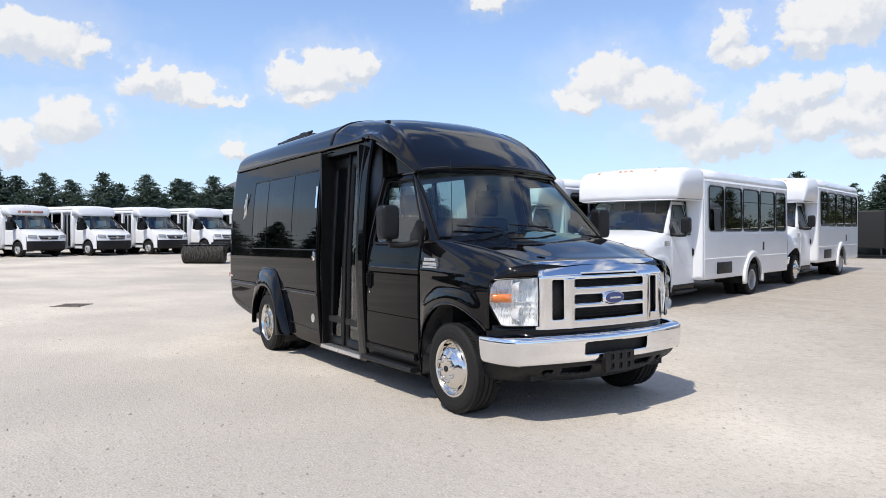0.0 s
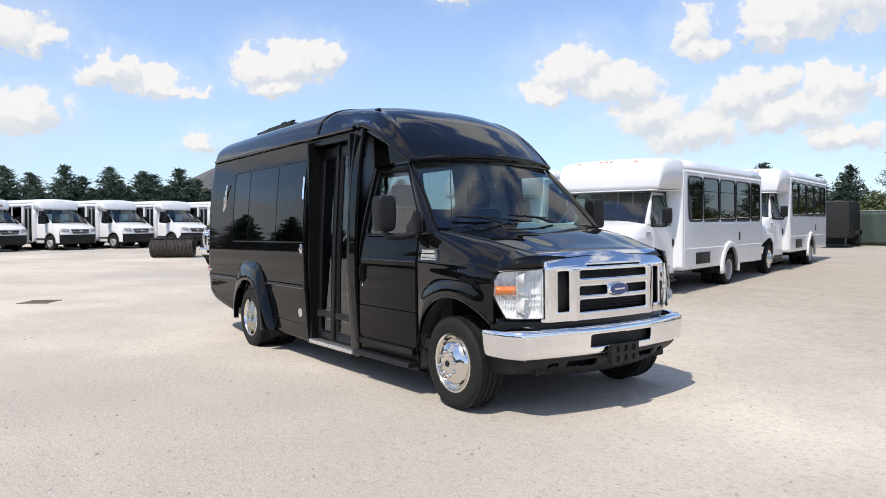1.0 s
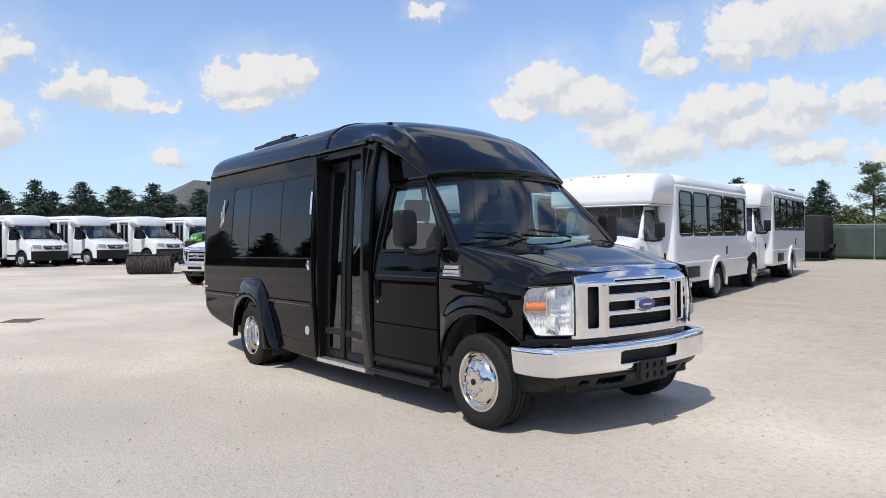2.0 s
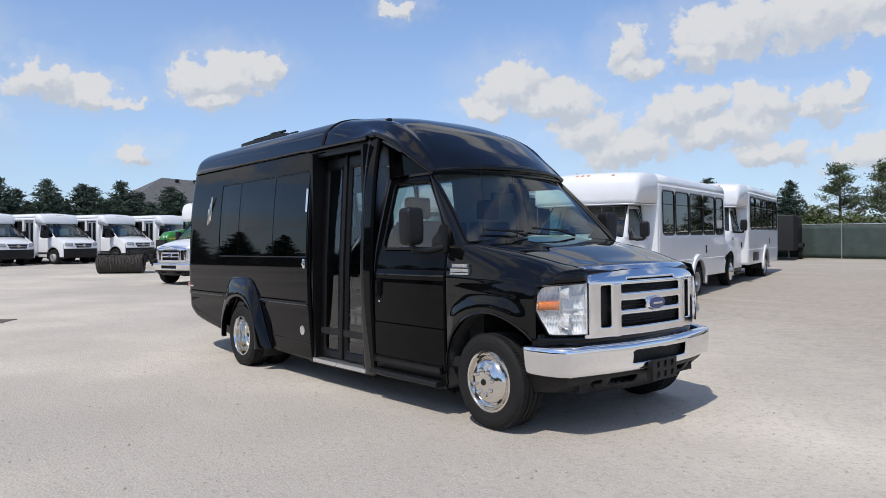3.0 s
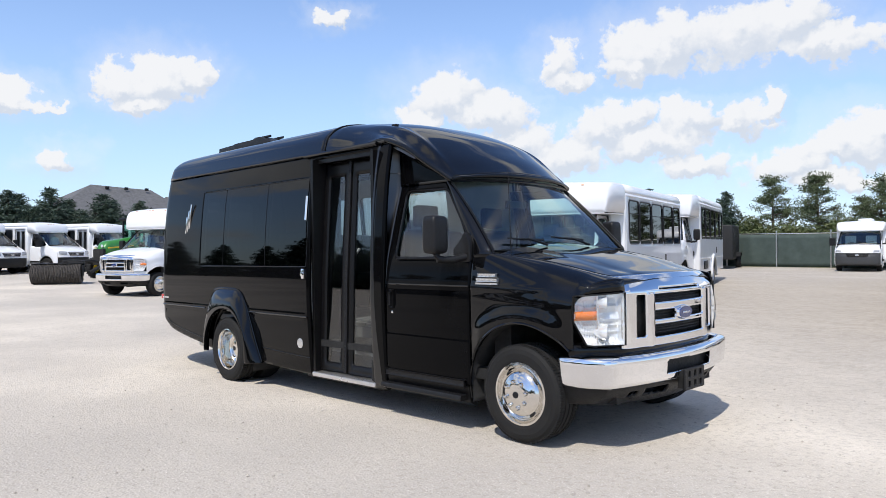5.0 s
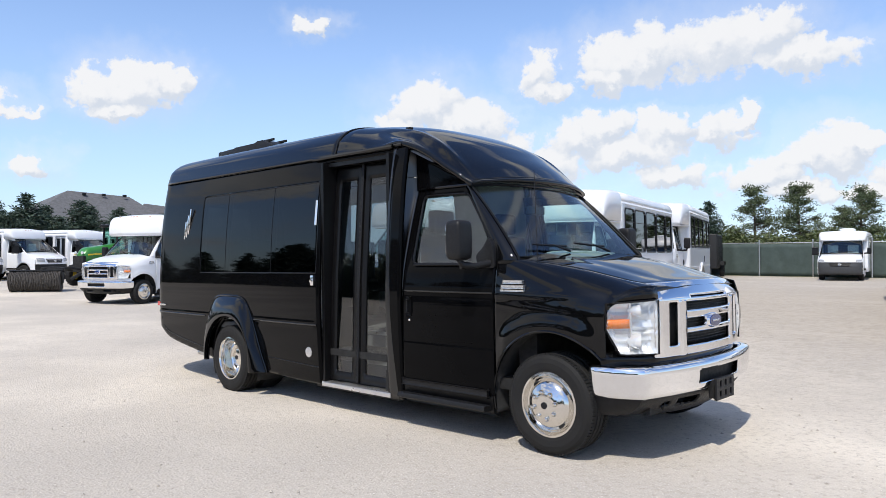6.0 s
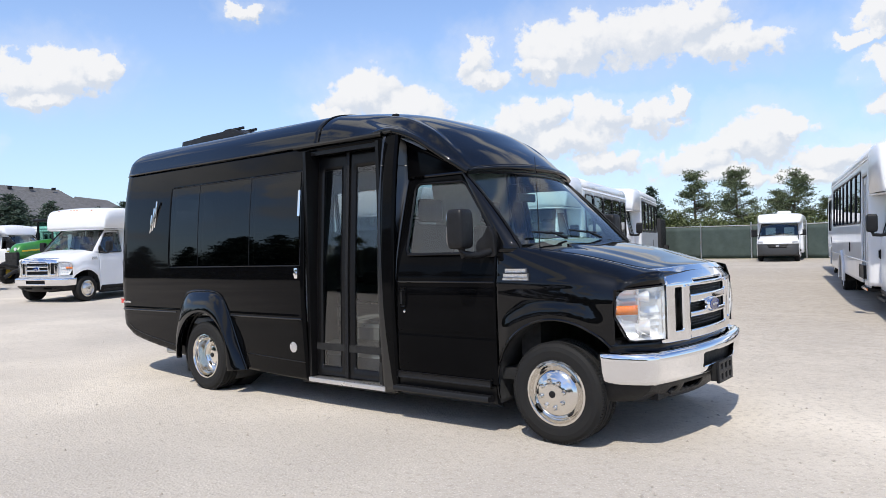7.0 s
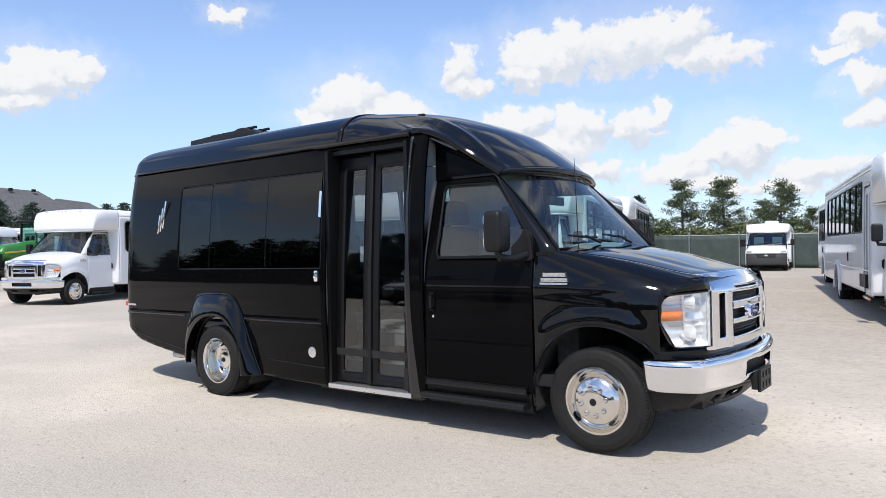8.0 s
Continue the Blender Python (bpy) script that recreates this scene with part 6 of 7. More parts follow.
    def capf(u, w):
        y, z = rs(w)
        zz = 1.98 + (z - 1.98) * smooth_curve(WEDGE_Z, u)
        return Vector((-1.05 + 0.44 * (1.0 + 0.25 * (1 - w * w)) * smooth_curve(WEDGE_X, u), y * (1 - 0.12 * u**2.5), zz))
    bm = bmesh.new()
    sheet(bm, capf, span(0, 1, 16), span(-1, 1, 36))
    for s in (-1, 1):
        prev = None
        for u in span(0, 1, 16):
            p = capf(u, s)
            row = (bm.verts.new(p), bm.verts.new((p.x, p.y, 1.975)))
            if prev:
                bm.faces.new((prev[0], row[0], row[1], prev[1]))
            prev = row
    part("front_cap", bm, WHITE, v, "white over-cab cap", solid=0.02)
    bm = bmesh.new()
    sheet(bm, lambda u, w: Vector((-1.05 + 0.44 * (1.0 + 0.25 * (1 - w * w)) * u, w * (1.07 - 0.13 * u**2.5), 1.98)), span(0, 1, 4), span(-1, 1, 12))
    part("cap_underside", bm, WHITE, v, solid=0.015)
    for s in (-1, 1):
        bm = bmesh.new()
        sheet(bm, lambda t, z, s=s: Vector((-1.06 + 0.10 * t, s * (1.09 - 0.17 * t * t), z)), span(0, 1, 6), span(0.40, 2.0, 6))
        part("cab_fairing", bm, WHITE, v, solid=0.015)
    for y in (-0.16, 0.0, 0.16):
        bm = bmesh.new()
        p = capf(0.55, y)
        box(bm, p.x - 0.03, p.x + 0.02, y - 0.03, y + 0.03, p.z - 0.012, p.z + 0.010, 0.005)
        part("marker_lamp", bm, MARKER, v)
    # windscreen with black border
    def ws(u, w):
        return Vector((0.10 + 0.16 * (1 - w * w) - 0.86 * u - 0.05 * u * (1 - u), w * (0.93 - 0.10 * u), 1.325 + 0.02 * (1 - w * w) + 0.66 * u))
    bm = bmesh.new()
    sheet(bm, ws, span(0, 1, 6), span(-1, 1, 16))
    part("windscreen", bm, CLEAR, v, shadow=False)
    bm = bmesh.new()
    tube(bm, [ws(0, w) for w in span(-1, 1, 10)] + [ws(1, w) for w in span(1, -1, 10)], 0.028, 6, True)
    part("windscreen_frame", bm, TRIMBLK, v)
    for a, b in ((0.1, 0.7), (-0.5, 0.1)):
        bm = bmesh.new()
        tube(bm, [ws(0.02, a) + Vector((0.02, 0, 0.03)), ws(0.14, b) + Vector((0.02, 0, 0.03))], 0.012, 5)
        part("wiper", bm, PLASTIC, v)
    bm = bmesh.new()
    sheet(bm, lambda w, z: Vector((-5.3, w * 1.09, z)), span(-1, 1, 4), span(0.40, 2.30, 4))
    box(bm, -5.3, -5.27, -1.0, 1.0, 2.2, 2.44)
    part("rear_wall", bm, WHITE, v, solid=0.03)
    bm = bmesh.new()
    box(bm, -5.25, 0.3, -1.0, 1.0, 0.50, 0.58)
    box(bm, 0.1, 0.6, -0.75, 0.75, 0.35, 1.0)
    tube(bm, [(-3.6, -0.8, 0.36), (-3.6, 0.8, 0.36)], 0.06, 8)
    part("underbody", bm, CHASSIS, v)
    # dash and seats, coloured pale to stand in for sky reflected in the windscreen
    bm = bmesh.new()
    box(bm, -0.45, 0.05, -0.9, 0.9, 1.0, 1.32, 0.05)
    for y in (-0.45, 0.45):
        box(bm, -1.05, -0.9, y - 0.24, y + 0.24, 0.9, 1.75, 0.05)
    part("dash_and_seats", bm, LINER, v)
    if grey:
        bm = bmesh.new()
        superbox(bm, (-2.0, 0.15, 2.52), (0.42, 0.36, 0.12), 0.5)
        part("roof_unit", bm, WHITE, v, "white roof air unit")
    if sign:
        bm = bmesh.new()
        for k, (a, b) in enumerate(((-0.62, -0.50), (-0.44, -0.02), (0.06, 0.60))):
            sheet(bm, lambda y, z: Vector((-0.56 + 0.11 * (1 - y * y) - 0.35 * max(0, z - 2.1), y, z)), span(a, b, 4), span(2.09, 2.19, 1))
        part("sign_bars", bm, SIGN, v, "faded red sign bars", solid=0.01)
    return v


van = minibus("white_minibus", "white minibus with black bumper, parked in a row", "row of white minibuses")
van.matrix_basis = stand(-35.0, 1.25, 27)
for y, x in ((4.1, -35.3), (7.0, -35.6), (10.0, -36.0), (13.0, -36.6)):
    copy_thing(van, stand(x, y, 27))
signed = minibus("white_minibus", "white minibus with faded red sign over the windscreen", "row of white minibuses", sign=True)
signed.matrix_basis = stand(-34.7, -1.74, 28)
copy_thing(van, stand(-34.6, -4.8, 28))
camper = minibus("white_minibus", "white minibus with dark grey bumper by the fence", "parked white buses", grey=True)
camper.matrix_basis = stand(-5.72, 28.3, -80) @ Matrix.Diagonal((0.88, 0.84, 0.84, 1))
for x, y, a in ((-13.5, -21, 85), (-9.5, -21.5, 88), (-18, -20.5, 82)):
    copy_thing(van, stand(x, y, a))

# ---------------------------------------------------------------- fence, house, trees, tractor
SCREEN = material("green_privacy_screen", (0.055, 0.08, 0.072), 0.8, var=0.25, scale=1.4, bump=0.4, bump_scale=30)
BARK = material("bark", (0.10, 0.075, 0.055), 0.9, var=0.4, scale=9, bump=0.5, bump_scale=40)
NEEDLE = material("spruce_needles", (0.030, 0.055, 0.034), 0.7, var=0.5, scale=1.5, tint=(0.055, 0.085, 0.06), island=1.2)
PINE = material("pine_needles", (0.055, 0.085, 0.036), 0.7, var=0.5, scale=1.5, tint=(0.10, 0.12, 0.055), island=1.2)
SHRUB = material("shrub_leaves", (0.062, 0.10, 0.027), 0.6, var=0.5, scale=1.5, tint=(0.12, 0.12, 0.045), island=1.2)
SHINGLE = material("grey_shingles", (0.125, 0.125, 0.13), 0.9, var=0.3, scale=3, bump=0.5, bump_scale=12)
SIDING = material("beige_siding", (0.42, 0.38, 0.32), 0.8, var=0.15, scale=2)
GREEN = material("green_enamel", (0.035, 0.22, 0.03), 0.3, coat=0.6, var=0.15, scale=4)
YELLOW = material("yellow_enamel", (0.75, 0.52, 0.02), 0.35, coat=0.4, var=0.1, scale=6)
BRISTLE = material("dark_bristles", (0.085, 0.076, 0.068), 0.9, var=0.6, scale=30, bump=1.0, bump_scale=60)
DRYGRASS = material("dry_verge", (0.24, 0.21, 0.12), 0.95, var=0.5, scale=3, tint=(0.13, 0.15, 0.06), bump=0.6, bump_scale=20)

fence = thing("fence", "chain-link fence with green privacy screen and steel posts", "fence", kind="structure")
FY = lambda x: 31.0 + 0.02 * (x + 10)
x = -34.0
while x < 15:
    g = ground_z(x, FY(x))
    bm = bmesh.new()
    tube(bm, [(x, FY(x) - 0.04, g - 0.1), (x, FY(x) - 0.04, g + 1.72)], 0.035, 10)
    lathe(bm, [(0.042, 0.0), (0.036, -0.03), (0.0, -0.045)], 10, Matrix.Translation((x, FY(x) - 0.04, g + 1.71)) @ Matrix.Rotation(radians(-90), 4, "X"))
    part("post", bm, STEEL, fence)
    bm = bmesh.new()
    sheet(bm, lambda a, z: Vector((a, FY(a) + 0.012 * math.sin(a * 7.0 + z * 2) + 0.02 * noise.noise(Vector((a, z, 3))), ground_z(x, FY(x)) + z)), span(x, x + 2.4, 24), span(0.03, 1.56, 8))
    part("screen_panel", bm, SCREEN, fence, solid=0.006)
    bm = bmesh.new()
    tube(bm, [(x, FY(x), g + 1.60), (x + 2.4, FY(x + 2.4), g + 1.60)], 0.021, 8)
    part("top_rail", bm, STEEL, fence)
    x += 2.4

# a low dry verge at the foot of the fence
bm = bmesh.new()
sheet(bm, lambda x, v: Vector((x, FY(x) - 0.12 + 6.1 * v, ground_z(x, FY(x)) + 0.004 + (0.05 * math.sin(math.pi * min(1, v * 2.2)) + 0.9 * max(0, v - 0.3) ** 1.4) + 0.03 * noise.noise(Vector((x, v * 6, 0))))), span(-40, 18, 116), span(0, 1, 16))
tagged(part("verge", bm, DRYGRASS), "dry grassy bank behind the fence", "bank", kind="structure")


def tufts(bm, c, r, n, size, rng, flat=0.6, up=0.2, thin=1.0):
    """A clump of small leaf blades about a point."""
    for _ in range(n):
        d = Vector((rng.gauss(0, 1), rng.gauss(0, 1), rng.gauss(0, flat)))
        p = c + d * r * 0.45
        a = Vector((rng.gauss(0, 1), rng.gauss(0, 1), rng.gauss(0, 0.6) + up)).normalized()
        b = a.cross(Vector((rng.gauss(0, 1), rng.gauss(0, 1), rng.gauss(0, 1)))).normalized()
        s = size * rng.uniform(0.6, 1.3)
        w = s * thin
        vs = [bm.verts.new(p - b * w * 0.28), bm.verts.new(p + a * s * 0.5 - b * w * 0.16), bm.verts.new(p + a * s), bm.verts.new(p + a * s * 0.5 + b * w * 0.3)]
        bm.faces.new(vs)


def spruce(h, seed, label):
    rng = random.Random(seed)
    t = thing("spruce_tree", label, "tree", "spruce trees")
    bm = bmesh.new()
    tube(bm, [(0, 0, -0.1), (0.03, 0, h * 0.4), (0, 0.02, h * 0.97)], [0.13, 0.085, 0.01], 9)
    crown = bmesh.new()
    z = 0.25
    base = h * rng.uniform(0.40, 0.46)
    while z < h * 0.985:
        f = z / h
        L = base * (1 - f) ** 0.85 * rng.uniform(0.88, 1.08) + 0.04
        cnt = max(4, int(15 * (1 - f) + 4))
        for k in range(cnt):
            a = rng.uniform(0, 2 * math.pi)
            l = L * rng.uniform(0.6, 1.15)
            rise = 0.45 * f - 0.10
            tip = Vector((math.cos(a) * l, math.sin(a) * l, z + l * rise - 0.06 * l))
            tube(bm, [(0, 0, z), tip], [0.02, 0.006], 3)
            m = max(2, int(l / 0.19))
            for q in range(1, m + 1):
                p = Vector((0, 0, z)).lerp(tip, q / m)
                tufts(crown, p, 0.14 + 0.22 * (1 - f), 12, 0.19 + 0.12 * (1 - f), rng, 0.45, 0.15, 0.6)
        z += 0.22 * (1.1 - 0.5 * f)
    part("trunk", bm, BARK, t)
    part("crown", crown, NEEDLE, t, smooth=False, sharp=180)
    return t


def pine(h, seed, label):
    rng = random.Random(seed)
    t = thing("pine_tree", label, "tree", "pine trees")
    bm = bmesh.new()
    crown = bmesh.new()
    lean = Vector((rng.uniform(-0.25, 0.25), rng.uniform(-0.2, 0.2), 0))
    tube(bm, [(0, 0, -0.1), lean * 0.4 + Vector((0, 0, h * 0.45)), lean + Vector((0, 0, h * 0.98))], [0.12, 0.08, 0.012], 9)
    for k in range(64):
        f = rng.uniform(0.14, 0.98)
        z = h * f
        c = lean * f + Vector((0, 0, z))
        a = rng.uniform(0, 2 * math.pi)
        l = h * (0.32 * max(0.05, 1 - abs(f - 0.38) / 0.72) ** 0.9) * rng.uniform(0.55, 1.15)
        mid = c + Vector((math.cos(a) * l * 0.5, math.sin(a) * l * 0.5, l * 0.12))
        tip = c + Vector((math.cos(a) * l, math.sin(a) * l, l * rng.uniform(0.15, 0.5)))
        tube(bm, [c, mid, tip], [0.03, 0.02, 0.007], 5)
        for q in range(4):
            s = mid.lerp(tip, rng.uniform(0.1, 1.1))
            e = s + Vector((rng.gauss(0, 1), rng.gauss(0, 1), rng.uniform(0.1, 0.9))).normalized() * rng.uniform(0.2, 0.5)
            tube(bm, [s, e], [0.010, 0.004], 3)
            tufts(crown, e, 0.32, 20, 0.21, rng, 0.4, 0.5, 0.5)
            tufts(crown, s, 0.28, 10, 0.21, rng, 0.5, 0.5, 0.5)
    part("trunk", bm, BARK, t)
    part("crown", crown, PINE, t, smooth=False, sharp=180)
    return t


def shrub(seed, w, h):
    rng = random.Random(seed)
    t = thing("shrub", "leafy green shrub behind the fence", "shrub", "shrubs behind the fence")
    bm, crown = bmesh.new(), bmesh.new()
    for k in range(38):
        a, r = rng.uniform(0, 6.28), rng.uniform(0, w)
        tip = Vector((math.cos(a) * r, math.sin(a) * r * 0.7, h * rng.uniform(0.3, 1.0) * (1 - 0.4 * r / w)))
        tube(bm, [(tip.x * 0.15, tip.y * 0.15, -0.1), tip * 0.6, tip], [0.02, 0.012, 0.004], 4)
        tufts(crown, tip, 0.6, 100, 0.19, rng, 0.7, 0.2)
        tufts(crown, tip * 0.75, 0.6, 50, 0.19, rng, 0.7, 0.2)
    part("stems", bm, BARK, t)
    part("foliage", crown, SHRUB, t, smooth=False, sharp=180)
    return t


def plant(src, x, y, turn, k=1.0, lift=0.0, wide=1.0):
    return copy_thing(src, pose(x, y, ground_z(x, y) + lift, 0, 0, turn) @ Matrix.Diagonal((k * wide, k * wide, k, 1)))


rng = random.Random(5)
SPR = [spruce(5.0, 11, "dark blue-green spruce beyond the parked minibuses"), spruce(4.7, 12, "dark blue-green spruce beyond the parked minibuses"), spruce(5.2, 13, "dark blue-green spruce beyond the parked minibuses")]
spots = [(-48.5, -0.5, 1.0), (-48, 2.9, 1.08), (-48.5, 5.7, 1.0), (-48, 7.7, 0.98), (-49, 10.4, 1.02), (-48, 13.4, 0.95), (-48, 16.0, 0.9), (-49, -3.2, 1.02), (-48, -6.5, 1.05), (-49, -9.5, 1.0),
         (-47, 4.3, 0.7), (-47.5, 9.1, 0.75), (-47, 1.2, 0.72), (-47.3, 11.9, 0.72), (-50, 14.8, 0.9), (-47, -2.0, 0.7), (-47, 18.6, 0.8), (-49, 21.5, 0.9), (-52, 24.5, 1.0), (-55, 28, 1.05), (-58, 32, 1.1), (-60, 36, 1.15), (-47.5, 6.6, 0.72), (-47.2, 15.0, 0.66), (-51, 1.2, 0.95), (-51.5, 4.4, 0.9), (-51, 9.0, 0.95), (-51, -2.0, 0.98), (-51, 12.2, 0.9), (-51.5, -5.0, 0.95), (-51, 6.8, 0.88)]
for i, (x, y, k) in enumerate(spots):
    if i < 3:
        SPR[i].matrix_basis = pose(x, y, ground_z(x, y), 0, 0, rng.uniform(0, 360))
        SPR[i].scale = (k * 1.15, k * 1.15, k * 0.97)
    else:
        plant(SPR[i % 3], x, y, rng.uniform(0, 360), k, 0.0, 1.15)
for x, y, k in ((-14.7, 36.0, 0.76), (-20.2, 37, 0.86), (-17.4, 38, 0.72), (-24, 36, 0.9), (-28, 38, 1.0), (-33, 40, 1.1)):
    plant(SPR[int(k * 100) % 3], x, y, rng.uniform(0, 360), k, 0.3)
PIN = [pine(5.2, 21, "sparse green pine behind the fence"), pine(5.2, 22, "sparse green pine behind the fence"), pine(5.0, 23, "sparse green pine behind the fence")]
for i, (x, y, k) in enumerate(((-12.0, 36.0, 0.84), (-9.6, 36.0, 0.84), (-6.9, 36.0, 0.80), (-4.2, 37, 0.75), (-1.0, 37.5, 0.8), (3.0, 37, 1.0), (7.5, 38, 1.0), (-22.3, 39, 0.9), (-30, 42, 1.0), (-8.1, 38.2, 0.72), (-5.6, 38.5, 0.62))):
    if i < 3:
        PIN[i].matrix_basis = pose(x, y, ground_z(x, y) + 0.3, 0, 0, rng.uniform(0, 360))
        PIN[i].scale = (k, k, k)
    else:
        plant(PIN[i % 3], x, y, rng.uniform(0, 360), k, 0.3)
SH = [shrub(31, 1.8, 2.2), shrub(32, 1.6, 2.2)]
for i in range(16):
    x = -22 + 2.0 * i + rng.uniform(-0.5, 0.5)
    m = pose(x, 34.3 + rng.uniform(-0.6, 1.0), ground_z(x, 34) + 0.3, 0, 0, rng.uniform(0, 360))
    if i < 2:
        SH[i].matrix_basis = m
    else:
        copy_thing(SH[i % 2], m @ Matrix.Diagonal((1, 1, rng.uniform(0.62, 0.95), 1)))
# the tree belt on the near side of the yard, behind the walk
for k in range(6):
    plant(SPR[k % 3], -48 + 0.4 * k, -13 - 3.5 * k, rng.uniform(0, 360), 0.78, 0.0, 1.15)
for i in range(54):
    x = -44 + 2.6 * (i % 27) + rng.uniform(-0.8, 0.8)
    plant((SPR + PIN)[i % 6], x, (-30 if i < 27 else -34) + rng.uniform(-2.0, 2.0), rng.uniform(0, 360), rng.uniform(0.85, 1.3), 0.0, 1.5)

# house roof beyond the trees
house = thing("house", "large house with grey hipped roof beyond the trees", "house")
bm = bmesh.new()
lo = [bm.verts.new(p) for p in ((-69, 14.5, 3.6), (-69, 32.5, 3.6), (-85, 32.5, 3.6), (-85, 14.5, 3.6))]
hi = [bm.verts.new((-77, 22.6, 8.3)), bm.verts.new((-77, 29.0, 8.0))]
for f in ((lo[0], lo[1], hi[1], hi[0]), (lo[2], lo[3], hi[0], hi[1]), (lo[3], lo[0], hi[0]), (lo[1], lo[2], hi[1])):
    bm.faces.new(f)
part("roof", bm, SHINGLE, house, "grey shingled hipped roof", solid=0.15, smooth=False)
bm = bmesh.new()
lo = [bm.verts.new(p) for p in ((-71, 28.5, 3.6), (-71, 37.5, 3.6), (-82, 37.5, 3.6), (-82, 28.5, 3.6))]
hi = [bm.verts.new((-76.5, 30.5, 7.3)), bm.verts.new((-76.5, 34.0, 7.0))]
for f in ((lo[0], lo[1], hi[1], hi[0]), (lo[2], lo[3], hi[0], hi[1]), (lo[3], lo[0], hi[0]), (lo[1], lo[2], hi[1])):
    bm.faces.new(f)
part("wing_roof", bm, SHINGLE, house, solid=0.15, smooth=False)
bm = bmesh.new()
box(bm, -84.2, -69.8, 15.2, 31.8, 0.0, 3.6)
box(bm, -81.2, -71.8, 29.0, 36.8, 0.0, 3.6)
part("walls", bm, SIDING, house)
for y in (24.0, 26.0, 28.2):
    bm = bmesh.new()
    box(bm, -76.4, -76.1, y - 0.17, y + 0.17, 7.85, 8.12, 0.03)
    part("ridge_vent", bm, PLASTIC, house)

# tractor with a rotary broom
tr = thing("tractor", "green tractor with glazed cab, parked behind a white bus", "tractor", at=stand(-28.2, 7.8, -68))
bm = bmesh.new()


def tb(u, w):
    x = 0.35 + 1.75 * u
    k = 1 - 0.18 * u * u - 0.25 * max(0, u - 0.85) / 0.15
    top = 1.72 - 0.22 * u - 0.35 * max(0, (u - 0.8) / 0.2) ** 2
    a = w * math.pi / 2
    return Vector((x, 0.36 * k * math.copysign(abs(math.sin(a)) ** 0.6, w), 0.95 + (top - 0.95) * abs(math.cos(a)) ** 0.5))


sheet(bm, tb, span(0, 1, 16), span(-1, 1, 24))
bm.faces.new([v for v in bm.verts if abs(v.co.x - 2.10) < 1e-4][:3])
part("bonnet", bm, GREEN, tr, "green rounded bonnet", solid=0.02)
for s in (-1, 1):
    bm = bmesh.new()
    box(bm, 0.55, 1.9, s * 0.365, s * 0.375, 1.33, 1.39, 0.004, m=Matrix.Rotation(radians(3.5), 4, "Y"))
    part("stripe", bm, YELLOW, tr, "yellow bonnet stripe")
    bm = bmesh.new()
    lathe(bm, [(0.06, 0.02), (0.06, -0.01), (0.0, -0.02)], 14, pose(2.10, s * 0.17, 1.32, 0, 0, 90))
    part("headlamp", bm, LAMPBOWL, tr)
    for x, r, w in ((1.65, 0.42, 0.14), (-0.55, 0.70, 0.21)):
        bm = bmesh.new()
        lathe(bm, [(r * 0.55, -w * 0.8), (r * 0.72, -w), (r * 0.93, -w * 0.95), (r, -w * 0.6), (r, w * 0.6), (r * 0.93, w * 0.95), (r * 0.72, w), (r * 0.55, w * 0.8)], 36, pose(x, s * 0.68, r))
        tyre = part("tyre", bm, RUBBER, tr)
        bm = bmesh.new()
        box(bm, r * 0.97, r * 1.04, -w * 0.95, w * 0.95, -0.02, 0.02)
        lug = part("tread_lug", bm, RUBBER, tyre)
        for i in range(22):
            ob = lug if i == 0 else new("tread_lug", lug.data)
            ob.parent = tyre
            ob.matrix_basis = pose(x, s * 0.68, r) @ Matrix.Rotation(2 * math.pi * i / 22, 4, "Y")
        bm = bmesh.new()
        lathe(bm, [(r * 0.56, -w * 0.7), (r * 0.5, -w * 0.3), (r * 0.2, -w * 0.2), (0, -w * 0.2)], 24, pose(x, s * 0.68, r, 0, 0, 0 if s < 0 else 180))
        part("wheel_disc", bm, YELLOW, tr)
    bm = bmesh.new()
    lathe(bm, [(0.80, -0.22), (0.80, 0.22)], 16, pose(-0.55, s * 0.68, 0.70), 20, 150)
    part("mudguard", bm, GREEN, tr, solid=0.03)
bm = bmesh.new()
box(bm, -0.9, 2.0, -0.25, 0.25, 0.5, 1.0, 0.04)
box(bm, 2.0, 2.15, -0.28, 0.28, 0.55, 1.2, 0.03)
part("engine_block", bm, CHASSIS, tr)
bm = bmesh.new()
for x0, y0 in ((0.30, -0.62), (0.30, 0.62), (-0.95, -0.62), (-0.95, 0.62)):
    tube(bm, [(x0, y0, 1.0), (x0 * 0.92, y0 * 0.95, 2.42)], 0.045, 8)
box(bm, -1.1, 0.42, -0.72, 0.72, 2.40, 2.52, 0.05, 3)
part("cab_frame", bm, TRIMBLK, tr)
bm = bmesh.new()
box(bm, -0.93, 0.28, -0.59, 0.59, 1.15, 2.40)
part("cab_glass", bm, glass("tractor_glass", (0.45, 0.70, 0.62), 1.5), tr, shadow=False)
bm = bmesh.new()
box(bm, -0.6, -0.1, -0.25, 0.25, 1.1, 1.25, 0.04)
box(bm, -0.7, -0.58, -0.25, 0.25, 1.2, 1.85, 0.04)
part("seat", bm, FABRIC, tr)
bm = bmesh.new()
tube(bm, [(0.45, 0.30, 1.6), (0.45, 0.30, 2.3)], 0.035, 8)
part("exhaust", bm, CHASSIS, tr)
bm = bmesh.new()
for y in (-0.3, 0.3):
    tube(bm, [(1.9, y, 0.6), (2.9, y * 1.4, 0.75), (3.4, y * 1.6, 0.7)], 0.06, 8)
part("loader_arms", bm, CHASSIS, tr)

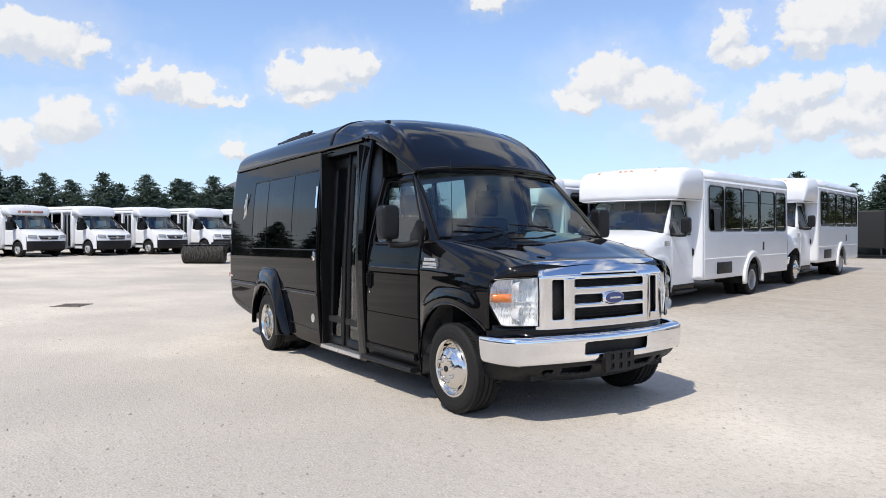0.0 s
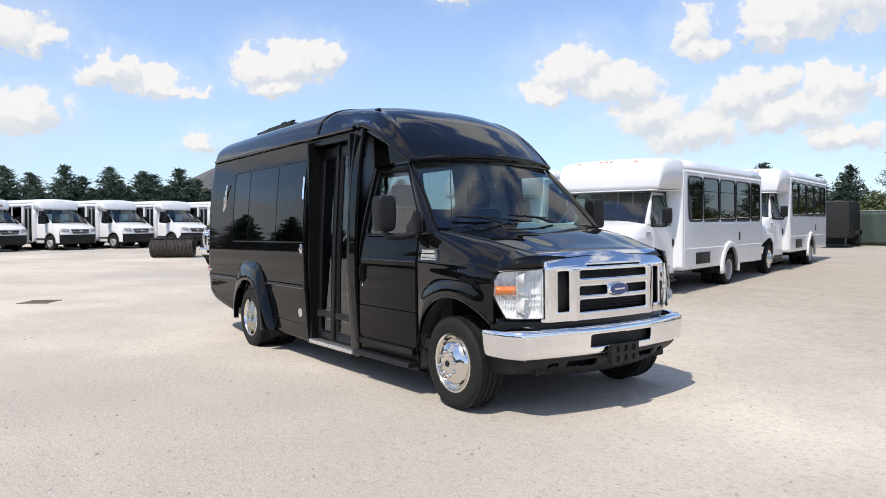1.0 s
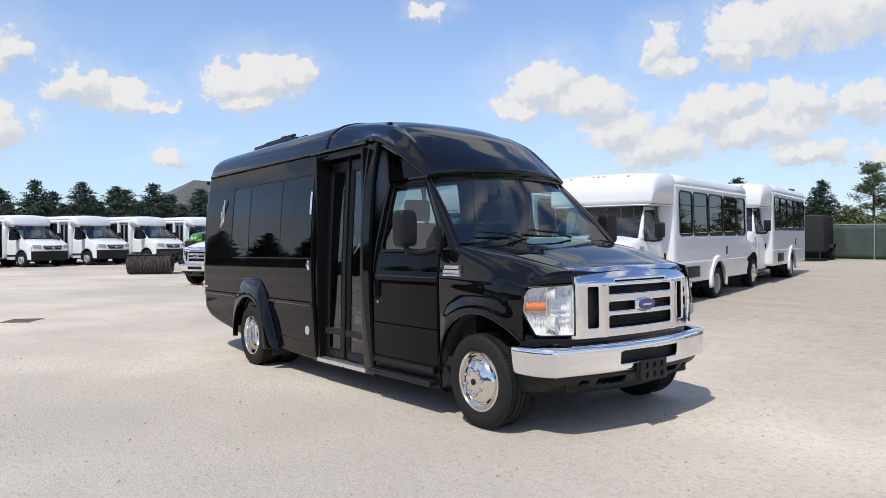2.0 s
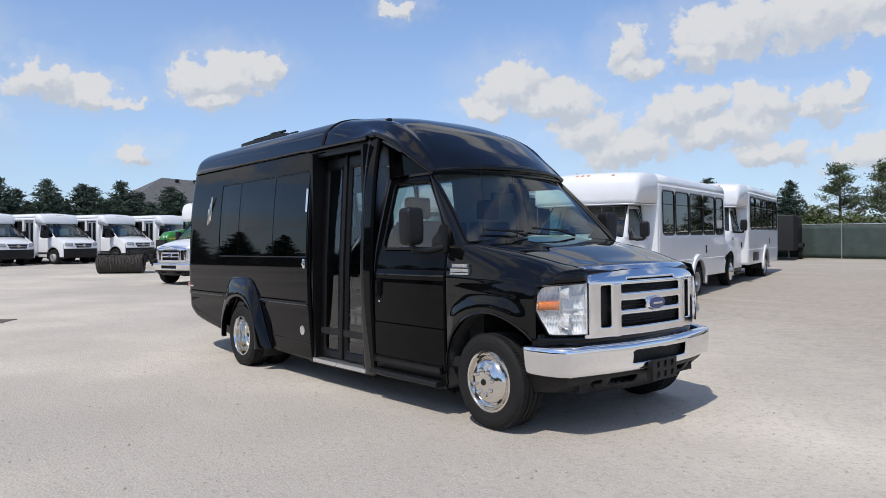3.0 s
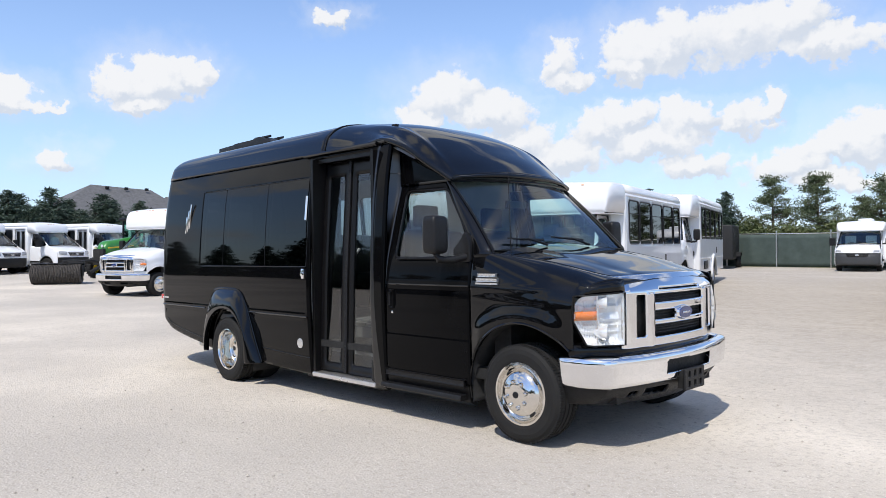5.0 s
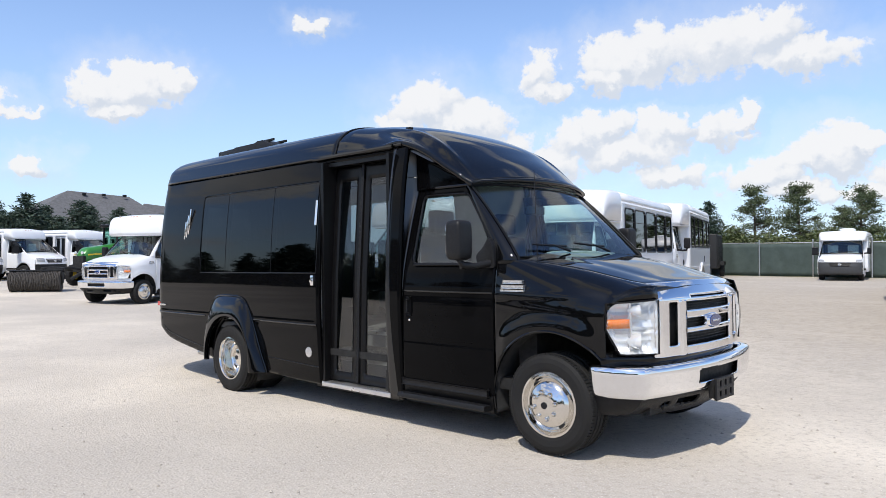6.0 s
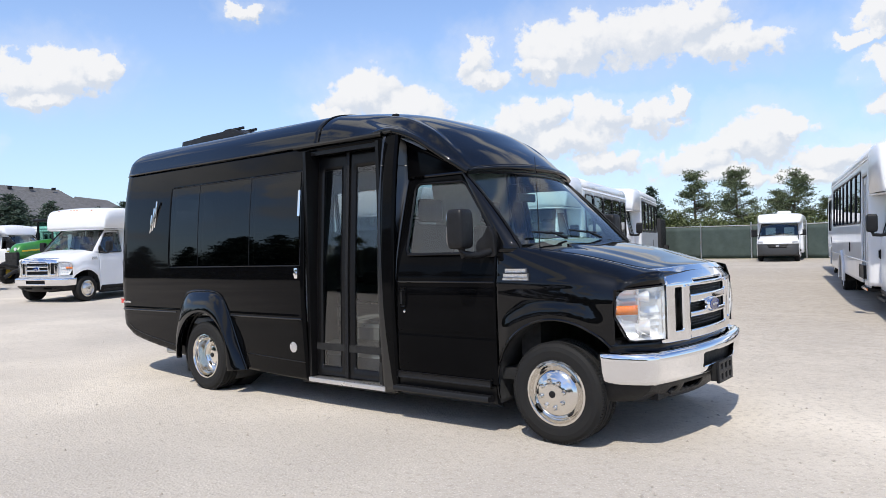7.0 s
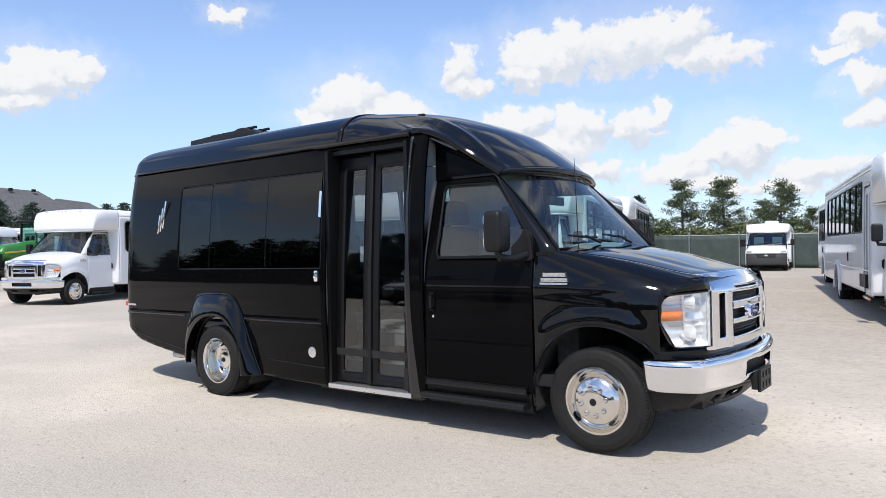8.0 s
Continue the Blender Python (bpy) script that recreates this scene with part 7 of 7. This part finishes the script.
broom = thing("rotary_broom", "worn dark brown rotary sweeping broom under a steel hood", "sweeper", at=stand(-25.0, 3.55, 62) @ Matrix.Diagonal((0.88, 1, 0.98, 1)))
bm = bmesh.new()
rg = random.Random(3)
for i in range(32):
    x0 = -0.92 + 1.84 * i / 32
    rr = 0.37 + rg.uniform(-0.012, 0.008)
    lathe(bm, [(0.12, x0 + 0.004), (rr - 0.02, x0 + 0.002), (rr, x0 + 0.018), (rr - 0.004, x0 + 0.036), (rr - 0.03, x0 + 0.056), (0.12, x0 + 0.054)], 30, Matrix.Translation((0, 0, 0.375)) @ Matrix.Rotation(radians(-90), 4, "Z"))
for v in bm.verts:
    v.co += noise.noise_vector(v.co * 14) * 0.03
part("bristle_roll", bm, BRISTLE, broom, "worn dark brown bristle roll", smooth=False)
bm = bmesh.new()
arc = [(0.43 * math.cos(radians(a)), 0.375 + 0.41 * math.sin(radians(a))) for a in span(5, 108, 14)]
prism(bm, arc + [(p * 0.96, 0.375 + (q - 0.375) * 0.96) for p, q in arc[::-1]], "x", -0.98, 0.98)
part("hood", bm, CHASSIS, broom, "black steel hood")
for s in (-1, 1):
    bm = bmesh.new()
    prism(bm, [(0.30, 0.70), (-0.30, 0.70), (-0.14, 0.30), (0.14, 0.30)], "x", s * 0.95, s * 0.98)
    part("end_plate", bm, CHASSIS, broom)
bm = bmesh.new()
tube(bm, [(1.2, 0.1, 0.4), (1.5, 0.5, 0.6), (2.2, 1.0, 0.7)], 0.07, 8)
box(bm, 0.3, 0.9, 0.4, 0.8, 0.45, 0.85, 0.03)
part("coupling", bm, CHASSIS, broom)

# black box trailer beyond the second white bus
bt = thing("box_trailer", "black enclosed box trailer near the fence", "trailer", at=stand(-12.35, 29.6, -72))
bm = bmesh.new()
box(bm, -1.0, 2.2, -0.95, 0.95, 0.42, 2.02, 0.05, 3)
part("body", bm, MESHBLK, bt, "ribbed black trailer body")
for i in range(9):
    for s in (-1, 1):
        bm = bmesh.new()
        box(bm, -0.9 + 0.36 * i, -0.87 + 0.36 * i, s * 0.945, s * 0.958, 0.5, 1.95)
        part("rib", bm, PLASTIC, bt)
for s in (-1, 1):
    bm = bmesh.new()
    lathe(bm, [(0.2, -0.09), (0.31, -0.1), (0.34, -0.06), (0.34, 0.06), (0.31, 0.1), (0.2, 0.09)], 28, pose(0.1, s * 1.0, 0.34))
    tyre = part("tyre", bm, RUBBER, bt)
    bm = bmesh.new()
    lathe(bm, [(0.21, -0.07), (0.15, -0.05), (0, -0.06)], 20, pose(0.1, s * 1.0, 0.34, 0, 0, 0 if s < 0 else 180))
    part("rim", bm, SILVERW, bt)
    bm = bmesh.new()
    prism(bm, [(-0.40, 0.55), (-0.36, 0.74), (0.56, 0.74), (0.60, 0.55), (0.56, 0.55), (0.53, 0.71), (-0.33, 0.71), (-0.36, 0.55)], "y", s * 0.94, s * 1.14)
    part("mudguard", bm, PLASTIC, bt)
# drain grate
dr = thing("drain_grate", "iron drain grate set in the gravel", "drain", kind="structure", at=stand(-10.6, -2.6, 57) @ Matrix.Diagonal((0.8, 0.8, 1, 1)))
bm = bmesh.new()
for i in range(9):
    box(bm, -0.30 + 0.07 * i, -0.265 + 0.07 * i, -0.3, 0.3, -0.03, 0.012)
box(bm, -0.34, 0.34, 0.28, 0.34, -0.03, 0.014)
box(bm, -0.34, 0.34, -0.34, -0.28, -0.03, 0.014)
part("grate", bm, IRON, dr)

# loose stones
rg = random.Random(9)
verts, faces = [], []
for i in range(9000):
    r = 0.6 + 13 * rg.random() ** 1.6
    a = rg.uniform(0, 2 * math.pi)
    x, y = 2.8 + r * math.cos(a), -3.4 + r * math.sin(a)
    s = 0.004 + 0.011 * rg.random() ** 4
    z = ground_z(x, y) + s * 0.2
    k = len(verts)
    for dxx, dyy, dzz in ((1, 0, 0), (0, 1, 0), (-1, 0, 0), (0, -1, 0), (0, 0, 0.8), (0, 0, -0.6)):
        verts.append((x + s * dxx * rg.uniform(0.6, 1.3), y + s * dyy * rg.uniform(0.6, 1.3), z + s * dzz))
    faces += [(k, k + 1, k + 4), (k + 1, k + 2, k + 4), (k + 2, k + 3, k + 4), (k + 3, k, k + 4)]
me = bpy.data.meshes.new("loose_stones")
me.from_pydata(verts, [], faces)
me.materials.append(material("loose_limestone", (0.50, 0.46, 0.40), 0.95, var=0.5, scale=8, tint=(0.30, 0.27, 0.23), island=1.0))
tagged(new("loose_stones", me), "scattered small limestone chips on the yard", "stones", kind="stuff")
